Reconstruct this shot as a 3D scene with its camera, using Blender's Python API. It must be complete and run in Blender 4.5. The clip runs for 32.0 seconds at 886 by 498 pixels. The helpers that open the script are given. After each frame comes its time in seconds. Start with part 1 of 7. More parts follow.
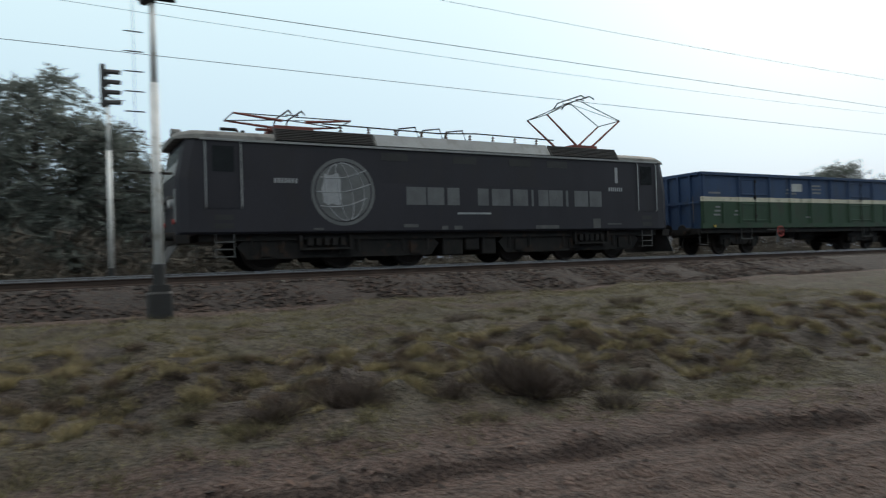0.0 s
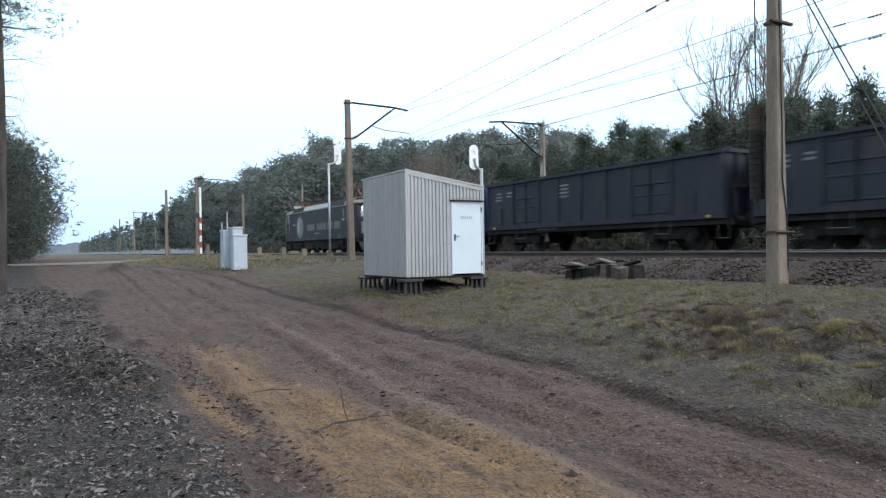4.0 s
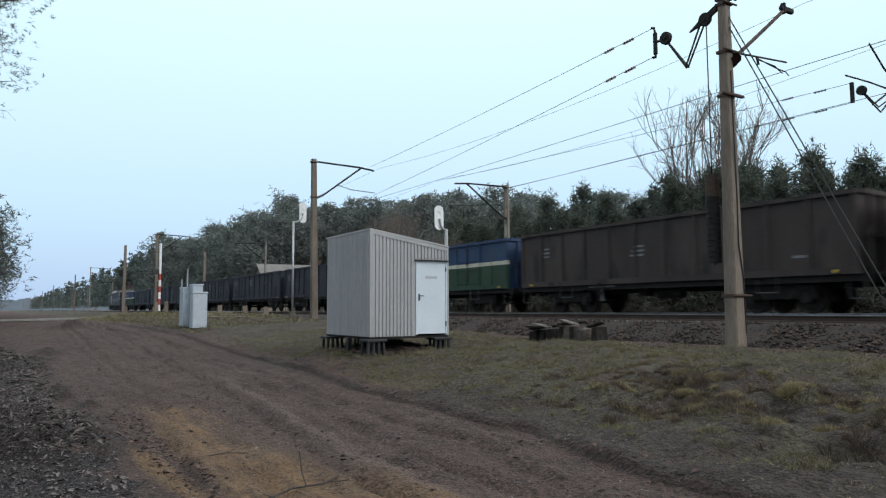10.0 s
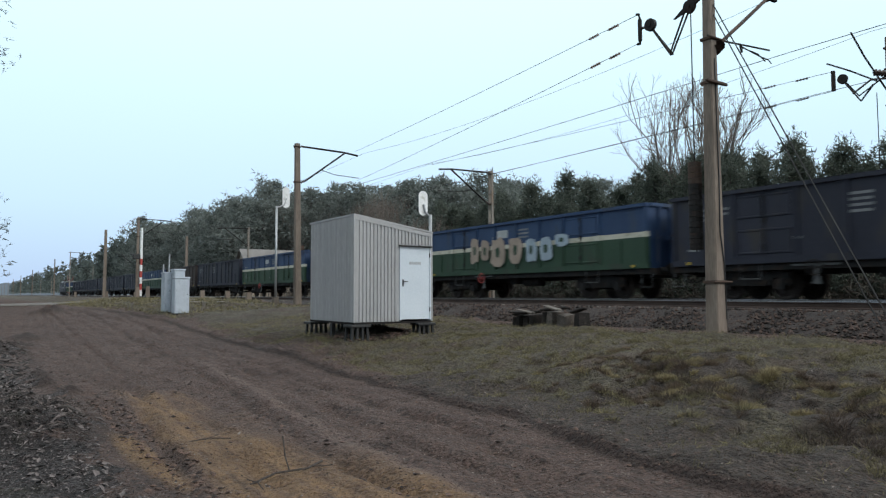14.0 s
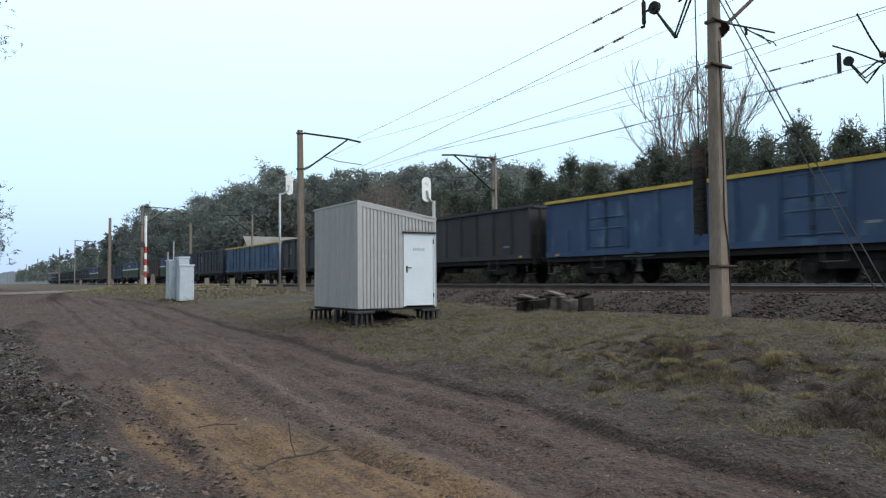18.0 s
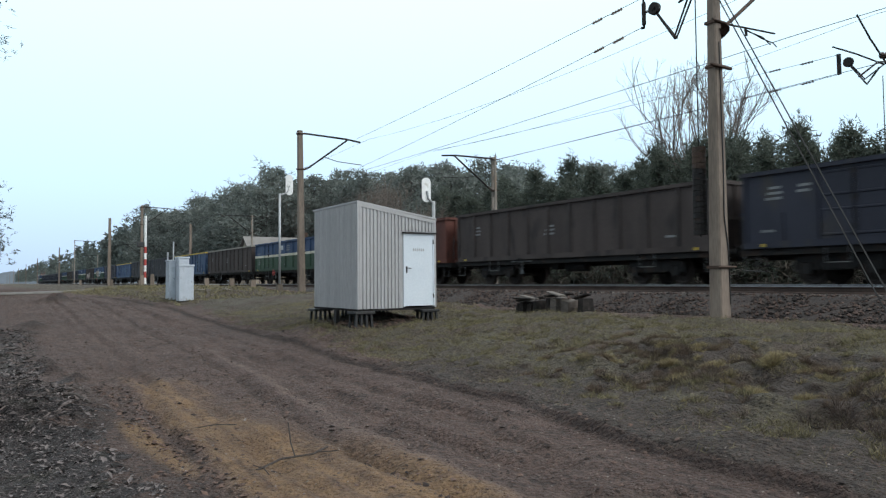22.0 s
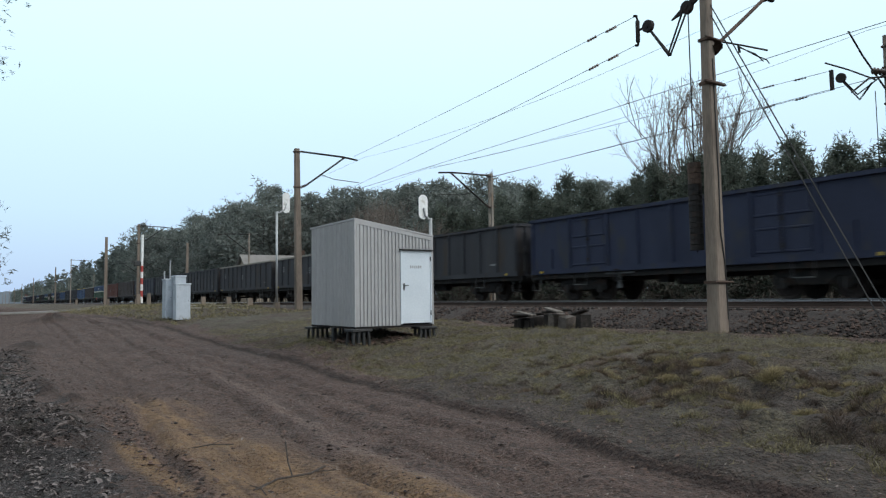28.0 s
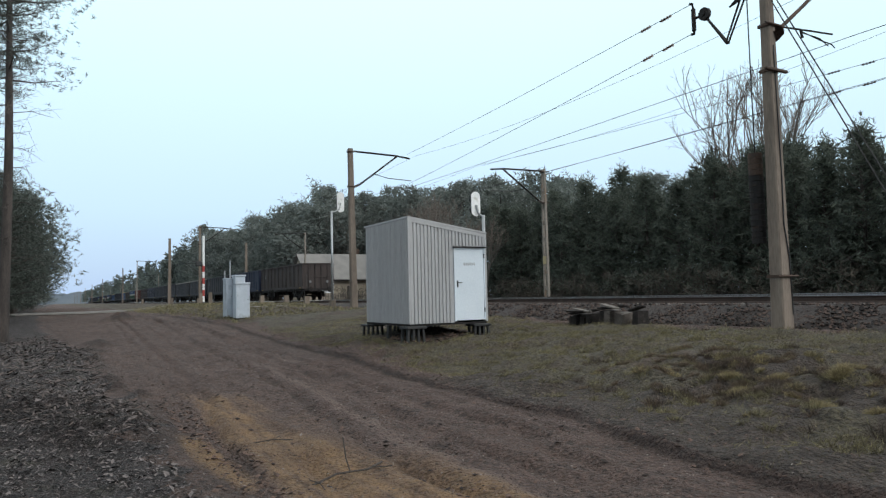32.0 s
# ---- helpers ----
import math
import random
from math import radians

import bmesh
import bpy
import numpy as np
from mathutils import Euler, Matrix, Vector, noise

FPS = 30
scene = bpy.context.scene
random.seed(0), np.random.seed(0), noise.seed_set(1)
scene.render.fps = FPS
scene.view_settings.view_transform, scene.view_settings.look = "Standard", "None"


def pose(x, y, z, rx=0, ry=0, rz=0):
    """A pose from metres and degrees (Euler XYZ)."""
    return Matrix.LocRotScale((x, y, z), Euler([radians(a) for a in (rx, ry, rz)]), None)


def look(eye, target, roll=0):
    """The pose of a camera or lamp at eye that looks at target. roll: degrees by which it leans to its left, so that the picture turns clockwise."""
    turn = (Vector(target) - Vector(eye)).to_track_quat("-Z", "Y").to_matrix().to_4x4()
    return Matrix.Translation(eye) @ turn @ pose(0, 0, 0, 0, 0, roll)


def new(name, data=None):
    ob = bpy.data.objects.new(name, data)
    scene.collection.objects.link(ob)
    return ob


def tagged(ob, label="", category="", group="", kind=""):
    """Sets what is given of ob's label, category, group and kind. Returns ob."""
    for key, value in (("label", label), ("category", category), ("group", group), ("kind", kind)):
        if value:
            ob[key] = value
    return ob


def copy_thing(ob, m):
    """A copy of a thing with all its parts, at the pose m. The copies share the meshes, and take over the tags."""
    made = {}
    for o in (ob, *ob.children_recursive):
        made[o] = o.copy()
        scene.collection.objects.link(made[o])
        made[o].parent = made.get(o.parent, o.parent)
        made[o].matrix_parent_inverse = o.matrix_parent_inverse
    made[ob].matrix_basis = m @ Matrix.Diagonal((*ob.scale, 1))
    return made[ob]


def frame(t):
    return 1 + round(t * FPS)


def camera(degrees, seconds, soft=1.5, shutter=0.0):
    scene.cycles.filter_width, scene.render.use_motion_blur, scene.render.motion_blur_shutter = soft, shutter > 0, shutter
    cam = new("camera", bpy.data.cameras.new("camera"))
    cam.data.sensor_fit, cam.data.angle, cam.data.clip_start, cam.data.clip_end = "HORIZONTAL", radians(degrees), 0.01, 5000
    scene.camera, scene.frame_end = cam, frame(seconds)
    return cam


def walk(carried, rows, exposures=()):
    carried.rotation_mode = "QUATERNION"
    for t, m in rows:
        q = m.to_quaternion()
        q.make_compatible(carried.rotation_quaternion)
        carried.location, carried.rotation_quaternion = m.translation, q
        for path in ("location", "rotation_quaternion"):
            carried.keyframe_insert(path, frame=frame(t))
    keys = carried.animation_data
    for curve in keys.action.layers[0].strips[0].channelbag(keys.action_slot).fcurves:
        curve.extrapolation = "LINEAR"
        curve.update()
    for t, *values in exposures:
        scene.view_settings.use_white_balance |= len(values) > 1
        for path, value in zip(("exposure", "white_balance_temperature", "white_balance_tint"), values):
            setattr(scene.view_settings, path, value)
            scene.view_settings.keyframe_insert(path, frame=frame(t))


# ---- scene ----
cam = camera(65.03, 32.0, soft=1.25, shutter=0.35)

EYE = (0.0, 0.0, 0.2)
# seconds, yaw, pitch, roll of the hand-held camera, which stands on one spot and pans
PATH = [
    (0.0, -119.20, 0.78, 1.85),
    (0.1, -115.55, 1.00, 1.62),
    (0.2, -109.45, 1.21, 1.39),
    (0.3, -105.20, 1.43, 1.16),
    (0.4, -99.59, 1.67, 1.27),
    (0.5, -95.65, 1.91, 1.38),
    (0.6, -90.15, 2.02, 1.36),
    (0.8, -82.16, 1.93, 1.59),
    (0.9, -79.14, 1.88, 1.70),
    (1.0, -74.69, 1.72, 1.72),
    (1.2, -68.05, 1.85, 1.38),
    (1.5, -57.42, 1.85, 0.87),
    (1.8, -46.91, 2.05, 0.53),
    (2.0, -42.44, 2.14, 0.52),
    (2.4, -33.62, 2.23, 0.60),
    (3.0, -25.86, 1.53, 1.04),
    (3.5, -28.20, 0.52, 1.05),
    (5.5, -30.28, -0.58, 0.60),
    (6.0, -31.78, -0.09, 0.41),
    (6.5, -33.49, 0.54, 0.12),
    (7.0, -33.22, 1.43, -0.04),
    (7.5, -32.67, 3.10, 0.07),
    (8.0, -32.09, 4.68, 0.43),
    (8.5, -31.83, 5.35, 0.60),
    (9.0, -31.86, 5.47, 0.51),
    (9.5, -32.04, 5.25, 0.44),
    (10.0, -32.21, 4.87, 0.26),
    (10.5, -32.35, 4.49, 0.12),
    (11.0, -32.51, 4.21, -0.07),
    (11.5, -32.70, 4.03, -0.03),
    (12.0, -33.00, 3.94, -0.05),
    (12.5, -33.25, 3.86, -0.01),
    (13.0, -33.40, 3.84, 0.01),
    (13.5, -33.48, 3.80, 0.09),
    (14.0, -33.54, 3.69, 0.15),
    (14.5, -33.56, 3.60, 0.16),
    (16.5, -33.55, 2.77, 0.60),
    (17.0, -33.44, 2.58, 0.56),
    (17.5, -33.30, 2.50, 0.50),
    (18.0, -33.22, 2.54, 0.49),
    (18.5, -33.16, 2.62, 0.51),
    (19.0, -33.16, 2.65, 0.57),
    (19.5, -33.15, 2.67, 0.62),
    (20.0, -33.15, 2.65, 0.56),
    (20.5, -33.15, 2.69, 0.54),
    (21.0, -33.20, 2.71, 0.58),
    (21.5, -33.23, 2.66, 0.50),
    (22.0, -33.24, 2.58, 0.42),
    (22.5, -33.20, 2.53, 0.38),
    (23.0, -33.16, 2.62, 0.47),
    (23.5, -33.16, 3.00, 0.52),
    (24.0, -33.20, 3.60, 0.49),
    (24.5, -33.29, 4.18, 0.52),
    (25.0, -33.36, 4.50, 0.57),
    (25.5, -33.41, 4.55, 0.69),
    (27.5, -33.42, 4.10, 0.79),
    (28.0, -33.45, 3.97, 0.81),
    (28.5, -33.59, 3.89, 0.82),
    (29.0, -33.69, 3.85, 0.72),
    (29.5, -33.82, 3.81, 0.72),
    (30.0, -33.60, 3.86, 0.88),
    (30.5, -32.77, 3.93, 1.19),
    (31.0, -31.17, 3.91, 1.35),
    (31.5, -29.97, 3.86, 1.44),
    (32.0, -29.03, 3.81, 1.26),
]
walk(cam, [(t, pose(*EYE, 90 + p, r, y)) for t, y, p, r in PATH],
     exposures=[(0, -0.31, 6650, 10), (0.5, -0.13, 6600, 10), (1, 0.25, 6400, 10), (2, 0.65, 6300, 10), (3, 0.37, 5980, 10), (5.5, 0.57, 6200, 10), (8, 0.57, 6200, 10), (9, -0.08, 6270, 10), (12, -0.21, 6230, 10), (14, -0.09, 6330, 10),
                (17, 0.05, 6270, 10), (19, 0.07, 6270, 10), (21, 0.07, 6270, 10), (24, 0.09, 6350, 10), (25, -0.13, 6270, 10), (28, -0.11, 6300, 10), (32, -0.1, 6400, 10)])

# ---- light: an even overcast sky ----
world = bpy.data.worlds.new("world")
scene.world = world
world.use_nodes = True
wn, wl = world.node_tree.nodes, world.node_tree.links
sky = wn.new("ShaderNodeTexSky")
sky.sky_type, sky.sun_disc = "NISHITA", False
sky.sun_elevation, sky.sun_rotation = radians(28), radians(150)
sky.air_density, sky.dust_density, sky.ozone_density = 1.0, 4.0, 2.0
cloud = wn.new("ShaderNodeMixRGB")
cloud.inputs[0].default_value = 0.88
# the cloud sheet: bluish and dimmer low down, paler overhead
tc, sx, up = wn.new("ShaderNodeTexCoord"), wn.new("ShaderNodeSeparateXYZ"), wn.new("ShaderNodeValToRGB")
wl.new(tc.outputs["Generated"], sx.inputs[0])
wl.new(sx.outputs[2], up.inputs[0])
e = up.color_ramp.elements
e[0].position, e[0].color = 0.0, (0.56, 0.72, 0.98, 1)
e[1].position, e[1].color = 0.4, (0.93, 1.2, 1.28, 1)
top = e.new(0.85)
top.color = (1.5, 1.5, 1.45, 1)
mid = e.new(0.12)
mid.color = (0.7, 0.93, 1.11, 1)
grow = wn.new("ShaderNodeVectorMath")
grow.operation = "SCALE"
grow.inputs["Scale"].default_value = 11.0
wl.new(up.outputs[0], grow.inputs[0])
wl.new(grow.outputs[0], cloud.inputs[2])
wl.new(sky.outputs[0], cloud.inputs[1])
wl.new(cloud.outputs[0], wn["Background"].inputs[0])
wn["Background"].inputs[1].default_value = 0.1

sun = new("sun", bpy.data.lights.new("sun", "SUN"))
sun.data.energy, sun.data.angle, sun.data.color = 1.5, radians(20), (1, 0.96, 0.9)
sun.matrix_basis = look((0, 0, 50), (-46, 80, 0))


# ---- materials ----
def shade(name, c1, c2, rough=0.8, metal=0.0, scale=2.0, fine=30.0, bump=0.3, streak=0.0, island=0.0, stain=None, dist=0.02, spec=0.5, thin=0.0):
    """A procedural surface: two colours mixed by broad and fine noise, streaks that run down, and fine relief."""
    m = bpy.data.materials.new(name)
    m.use_nodes = True
    n, l = m.node_tree.nodes, m.node_tree.links
    b = n["Principled BSDF"]
    b.inputs["Metallic"].default_value = metal
    b.inputs["Specular IOR Level"].default_value = spec
    co = n.new("ShaderNodeTexCoord")
    info = n.new("ShaderNodeObjectInfo")
    big, tiny = n.new("ShaderNodeTexNoise"), n.new("ShaderNodeTexNoise")
    mp = n.new("ShaderNodeMapping")
    mp.inputs["Scale"].default_value = (1, 1, 1 - streak)
    off = n.new("ShaderNodeVectorMath")
    off.operation = "ADD"
    l.new(co.outputs["Object"], off.inputs[0])
    mul = n.new("ShaderNodeMath")
    mul.operation = "MULTIPLY"
    mul.inputs[1].default_value = 37.0
    l.new(info.outputs["Random"], mul.inputs[0])
    l.new(mul.outputs[0], off.inputs[1])
    l.new(off.outputs[0], mp.inputs[0])
    for t, s in ((big, scale), (tiny, fine)):
        t.inputs["Scale"].default_value = s
        t.inputs["Detail"].default_value = 5
        l.new(mp.outputs[0], t.inputs["Vector"])
    mix = n.new("ShaderNodeMath")
    mix.operation = "MULTIPLY_ADD"
    mix.inputs[1].default_value = 0.45
    l.new(tiny.outputs[0], mix.inputs[0])
    half = n.new("ShaderNodeMath")
    half.operation = "MULTIPLY"
    half.inputs[1].default_value = 0.55
    l.new(big.outputs[0], half.inputs[0])
    l.new(half.outputs[0], mix.inputs[2])
    ramp = n.new("ShaderNodeValToRGB")
    ramp.color_ramp.elements[0].position, ramp.color_ramp.elements[1].position = 0.36, 0.64
    ramp.color_ramp.elements[0].color, ramp.color_ramp.elements[1].color = (*c1, 1), (*c2, 1)
    if island:
        geo, am = n.new("ShaderNodeNewGeometry"), n.new("ShaderNodeMath")
        am.operation = "MULTIPLY_ADD"
        am.inputs[1].default_value = island
        am2 = n.new("ShaderNodeMath")
        am2.operation = "SUBTRACT"
        am2.inputs[1].default_value = island / 2
        l.new(geo.outputs["Random Per Island"], am.inputs[0])
        l.new(mix.outputs[0], am.inputs[2])
        l.new(am.outputs[0], am2.inputs[0])
        l.new(am2.outputs[0], ramp.inputs[0])
    else:
        l.new(mix.outputs[0], ramp.inputs[0])
    out = ramp.outputs[0]
    if stain:
        sn, sr, sm = n.new("ShaderNodeTexNoise"), n.new("ShaderNodeValToRGB"), n.new("ShaderNodeMixRGB")
        sn.inputs["Scale"].default_value, sn.inputs["Detail"].default_value = scale * 1.7, 7
        l.new(mp.outputs[0], sn.inputs["Vector"])
        sr.color_ramp.elements[0].position, sr.color_ramp.elements[1].position = 0.55, 0.68
        l.new(sn.outputs[0], sr.inputs[0])
        l.new(sr.outputs[0], sm.inputs[0])
        l.new(out, sm.inputs[1])
        sm.inputs[2].default_value = (*stain, 1)
        out = sm.outputs[0]
    l.new(out, b.inputs["Base Color"])
    rr = n.new("ShaderNodeMapRange")
    rr.inputs["To Min"].default_value, rr.inputs["To Max"].default_value = max(rough - 0.12, 0.05), min(rough + 0.12, 1)
    l.new(tiny.outputs[0], rr.inputs[0])
    l.new(rr.outputs[0], b.inputs["Roughness"])
    if bump:
        bp = n.new("ShaderNodeBump")
        bp.inputs["Strength"].default_value, bp.inputs["Distance"].default_value = bump, dist
        l.new(tiny.outputs[0], bp.inputs["Height"])
        l.new(bp.outputs[0], b.inputs["Normal"])
    if thin:
        # thin leaves let part of the light through
        tl, mx = n.new("ShaderNodeBsdfTranslucent"), n.new("ShaderNodeMixShader")
        l.new(out, tl.inputs[0])
        mx.inputs[0].default_value = thin
        l.new(b.outputs[0], mx.inputs[1])
        l.new(tl.outputs[0], mx.inputs[2])
        l.new(mx.outputs[0], n["Material Output"].inputs[0])
    return m


STEEL_DARK = shade("dark_steel", (0.009, 0.009, 0.01), (0.024, 0.021, 0.02), 0.75, 0.1, stain=(0.035, 0.022, 0.016), spec=0.25)
GALV = shade("galvanised", (0.3, 0.31, 0.32), (0.45, 0.46, 0.47), 0.5, 0.6)
RAIL = shade("rail_rust", (0.03, 0.02, 0.017), (0.07, 0.048, 0.04), 0.75, 0.1, spec=0.3)
RAILTOP = shade("rail_polished", (0.26, 0.26, 0.265), (0.38, 0.38, 0.385), 0.3, 0.9, bump=0.05)
CONCRETE = shade("weathered_concrete", (0.1, 0.079, 0.064), (0.21, 0.168, 0.136), 0.9, scale=1.2, fine=25, bump=0.5, streak=0.8, stain=(0.1, 0.078, 0.063))
PALE_MAST = shade("pale_mast_concrete", (0.15, 0.13, 0.11), (0.27, 0.238, 0.205), 0.9, scale=1.2, fine=25, bump=0.4, streak=0.6, stain=(0.2, 0.13, 0.085))
PALE_CONCRETE = shade("pale_concrete", (0.2, 0.185, 0.16), (0.32, 0.3, 0.27), 0.9, bump=0.4)
RUSTY = shade("rusty_steel", (0.04, 0.024, 0.017), (0.085, 0.052, 0.037), 0.85, 0.1, stain=(0.04, 0.03, 0.025))
WIRE = shade("wire", (0.018, 0.018, 0.019), (0.035, 0.034, 0.033), 0.7, 0.1, bump=0)
INSUL = shade("brown_porcelain", (0.03, 0.018, 0.014), (0.05, 0.03, 0.022), 0.3, bump=0)
WHITE = shade("white_paint", (0.62, 0.63, 0.63), (0.8, 0.8, 0.79), 0.55, scale=3, bump=0.1, stain=(0.5, 0.49, 0.46))
RED = shade("red_paint", (0.3, 0.035, 0.03), (0.42, 0.06, 0.05), 0.6)
BLACK = shade("black_paint", (0.012, 0.012, 0.013), (0.025, 0.025, 0.026), 0.6)
GREY_CAB = shade("grey_cabinet_paint", (0.36, 0.4, 0.45), (0.45, 0.49, 0.54), 0.55, bump=0.08, stain=(0.33, 0.36, 0.4))
HUT_METAL = shade("light_sheet_metal", (0.32, 0.316, 0.32), (0.42, 0.416, 0.42), 0.45, 0.0, scale=0.8, fine=18, bump=0.06, streak=0.7, stain=(0.36, 0.36, 0.365))
DOOR_WHITE = shade("white_door_paint", (0.6, 0.66, 0.72), (0.7, 0.755, 0.81), 0.4, scale=0.9, bump=0.04)
PLANK = shade("weathered_plank", (0.07, 0.06, 0.052), (0.17, 0.15, 0.13), 0.85, scale=6, bump=0.5, stain=(0.04, 0.034, 0.03))
DULL = shade("dull_grey_steel", (0.06, 0.06, 0.062), (0.12, 0.12, 0.12), 0.6, 0.3)
TIMBER = shade("tarred_timber", (0.008, 0.007, 0.007), (0.032, 0.027, 0.025), 0.85, scale=4, bump=0.6, stain=(0.05, 0.043, 0.038), spec=0.2)
SLEEPER = shade("sleeper_concrete", (0.18, 0.16, 0.14), (0.28, 0.25, 0.22), 0.9)
STONE = shade("ballast_stone", (0.01, 0.0066, 0.0056), (0.07, 0.0445, 0.036), 0.9, scale=8, island=0.7, bump=0.3)
BARK = shade("pine_bark", (0.028, 0.023, 0.021), (0.075, 0.06, 0.053), 0.95, scale=5, fine=40, bump=0.9, streak=0.8)
BARK_GREY = shade("grey_bark", (0.07, 0.06, 0.052), (0.15, 0.13, 0.115), 0.9, scale=6, bump=0.5)
BIRCH = shade("birch_bark", (0.45, 0.43, 0.4), (0.62, 0.6, 0.57), 0.8, scale=4, stain=(0.05, 0.045, 0.04))
# paler and greyer than real needles: haze over the wood, put into the colour
NEEDLE_HAZY = shade("pine_needles", (0.095, 0.11, 0.1), (0.19, 0.206, 0.187), 0.75, scale=0.6, island=0.5, bump=0, thin=0.4)
# darker copy of the needles: the shade of backlit trees, put into the colour
NEEDLE_BACKLIT = shade("backlit_pine_needles", (0.036, 0.045, 0.039), (0.08, 0.094, 0.078), 0.75, scale=0.6, island=0.5, bump=0, thin=0.3)
NEEDLE_LIGHT = shade("young_pine_needles", (0.056, 0.068, 0.056), (0.118, 0.135, 0.107), 0.75, scale=0.6, island=0.5, bump=0, thin=0.5)
TWIG = shade("bare_twigs", (0.09, 0.072, 0.06), (0.17, 0.14, 0.118), 0.9, scale=3, bump=0)
BRUSH = shade("brown_brushwood", (0.03, 0.025, 0.02), (0.07, 0.057, 0.043), 0.9, scale=0.6, island=0.5, bump=0)
PLASTER = shade("beige_plaster", (0.22, 0.18, 0.14), (0.32, 0.27, 0.21), 0.9, scale=0.8, streak=0.5)
ROOFING = shade("grey_roof_sheet", (0.13, 0.125, 0.12), (0.2, 0.19, 0.18), 0.8, scale=0.8)
ASPHALT = shade("old_asphalt", (0.1, 0.095, 0.09), (0.17, 0.16, 0.15), 0.9)
PALE_SIGN = shade("faded_yellow_sign", (0.3, 0.24, 0.12), (0.42, 0.35, 0.2), 0.7, bump=0.05)
# the sky's reflection is painted as a pale base colour
WINDSCREEN = shade("painted_reflection_glass", (0.16, 0.185, 0.2), (0.2, 0.225, 0.24), 0.1, bump=0, spec=0.8)
GLASS_DARK = shade("dark_glass", (0.012, 0.014, 0.016), (0.02, 0.022, 0.025), 0.08, 0.0, bump=0)


# ---- mesh building ----
class Solid:
    """Collects vertices and faces of one mesh."""

    def __init__(self):
        self.v, self.f = [], []

    def add(self, vs, fs):
        k = len(self.v)
        self.v.extend(tuple(p) for p in vs)
        self.f.extend(tuple(k + i for i in q) for q in fs)
        return self

    def box(self, x0, x1, y0, y1, z0, z1, bevel=0.0):
        if not bevel:
            return self.add([(x, y, z) for z in (z0, z1) for y in (y0, y1) for x in (x0, x1)],
                            [(0, 2, 3, 1), (4, 5, 7, 6), (0, 1, 5, 4), (1, 3, 7, 5), (3, 2, 6, 7), (2, 0, 4, 6)])
        e = bevel
        ring = [(x0 + e, y0), (x1 - e, y0), (x1, y0 + e), (x1, y1 - e), (x1 - e, y1), (x0 + e, y1), (x0, y1 - e), (x0, y0 + e)]
        cx, cy = (x0 + x1) / 2, (y0 + y1) / 2
        inner = [(x + (e if x < cx else -e) * 0.7, y + (e if y < cy else -e) * 0.7) for x, y in ring]
        return self.loft([[(x, y, z0) for x, y in inner], [(x, y, z0 + e) for x, y in ring], [(x, y, z1 - e) for x, y in ring], [(x, y, z1) for x, y in inner]])

    def loft(self, rings, close=True, caps=True):
        n, vs = len(rings[0]), [p for r in rings for p in r]
        fs = []
        for i in range(len(rings) - 1):
            for j in range(n if close else n - 1):
                a, b = i * n + j, i * n + (j + 1) % n
                fs.append((a, b, b + n, a + n))
        if caps:
            fs.append(tuple(range(n - 1, -1, -1)))
            fs.append(tuple(range((len(rings) - 1) * n, len(rings) * n)))
        return self.add(vs, fs)

    def rod(self, a, b, r0, r1=None, n=8, caps=True):
        return self.tube([a, b], [r0, r0 if r1 is None else r1], n, caps)

    def tube(self, pts, radii, n=8, caps=True):
        pts = [Vector(p) for p in pts]
        if not isinstance(radii, (list, tuple)):
            radii = [radii] * len(pts)
        rings = []
        for i, p in enumerate(pts):
            d = (pts[min(i + 1, len(pts) - 1)] - pts[max(i - 1, 0)]).normalized()
            u = d.cross(Vector((0, 0, 1)) if abs(d.z) < 0.95 else Vector((1, 0, 0))).normalized()
            w = d.cross(u)
            rings.append([p + radii[i] * (math.cos(k * 2 * math.pi / n) * u + math.sin(k * 2 * math.pi / n) * w) for k in range(n)])
        return self.loft(rings, True, caps)

    def plate(self, pts, axis, depth):
        """A flat outline (points in space), thickened along axis by depth."""
        d = Vector(axis) * depth
        return self.loft([[Vector(p) for p in pts], [Vector(p) + d for p in pts]])

    def mesh(self, name, smooth=False):
        m = bpy.data.meshes.new(name)
        m.from_pydata(self.v, [], self.f)
        if smooth:
            m.polygons.foreach_set("use_smooth", [True] * len(m.polygons))
        m.update()
        return m


def fixed(ob):
    """Turns the faces of a closed mesh outwards."""
    bm = bmesh.new()
    bm.from_mesh(ob.data)
    bmesh.ops.recalc_face_normals(bm, faces=bm.faces)
    bm.to_mesh(ob.data)
    bm.free()
    return ob


def part(name, solid, material, parent=None, label="", smooth=False, m=None, turn=True):
    """One mesh object, under a thing or a part of it."""
    ob = new(name, solid.mesh(name, smooth) if isinstance(solid, Solid) else solid)
    if isinstance(solid, Solid):
        ob.data.materials.append(material)
        if turn:
            fixed(ob)
    if parent is not None:
        ob.parent = parent
    if m is not None:
        ob.matrix_basis = m
    if label:
        ob["label"] = label
    return ob


def thing(name, label, category, group="", kind="", m=None):
    ob = new(name)
    ob.empty_display_size = 0.2
    if m is not None:
        ob.matrix_basis = m
    return tagged(ob, label, category, group, kind)

# ---- the ground: one sheet to the horizon; rail tops lie at z = 0 ----
def smooth01(a, b, v):
    t = np.clip((np.asarray(v, float) - a) / (b - a), 0, 1)
    return t * t * (3 - 2 * t)


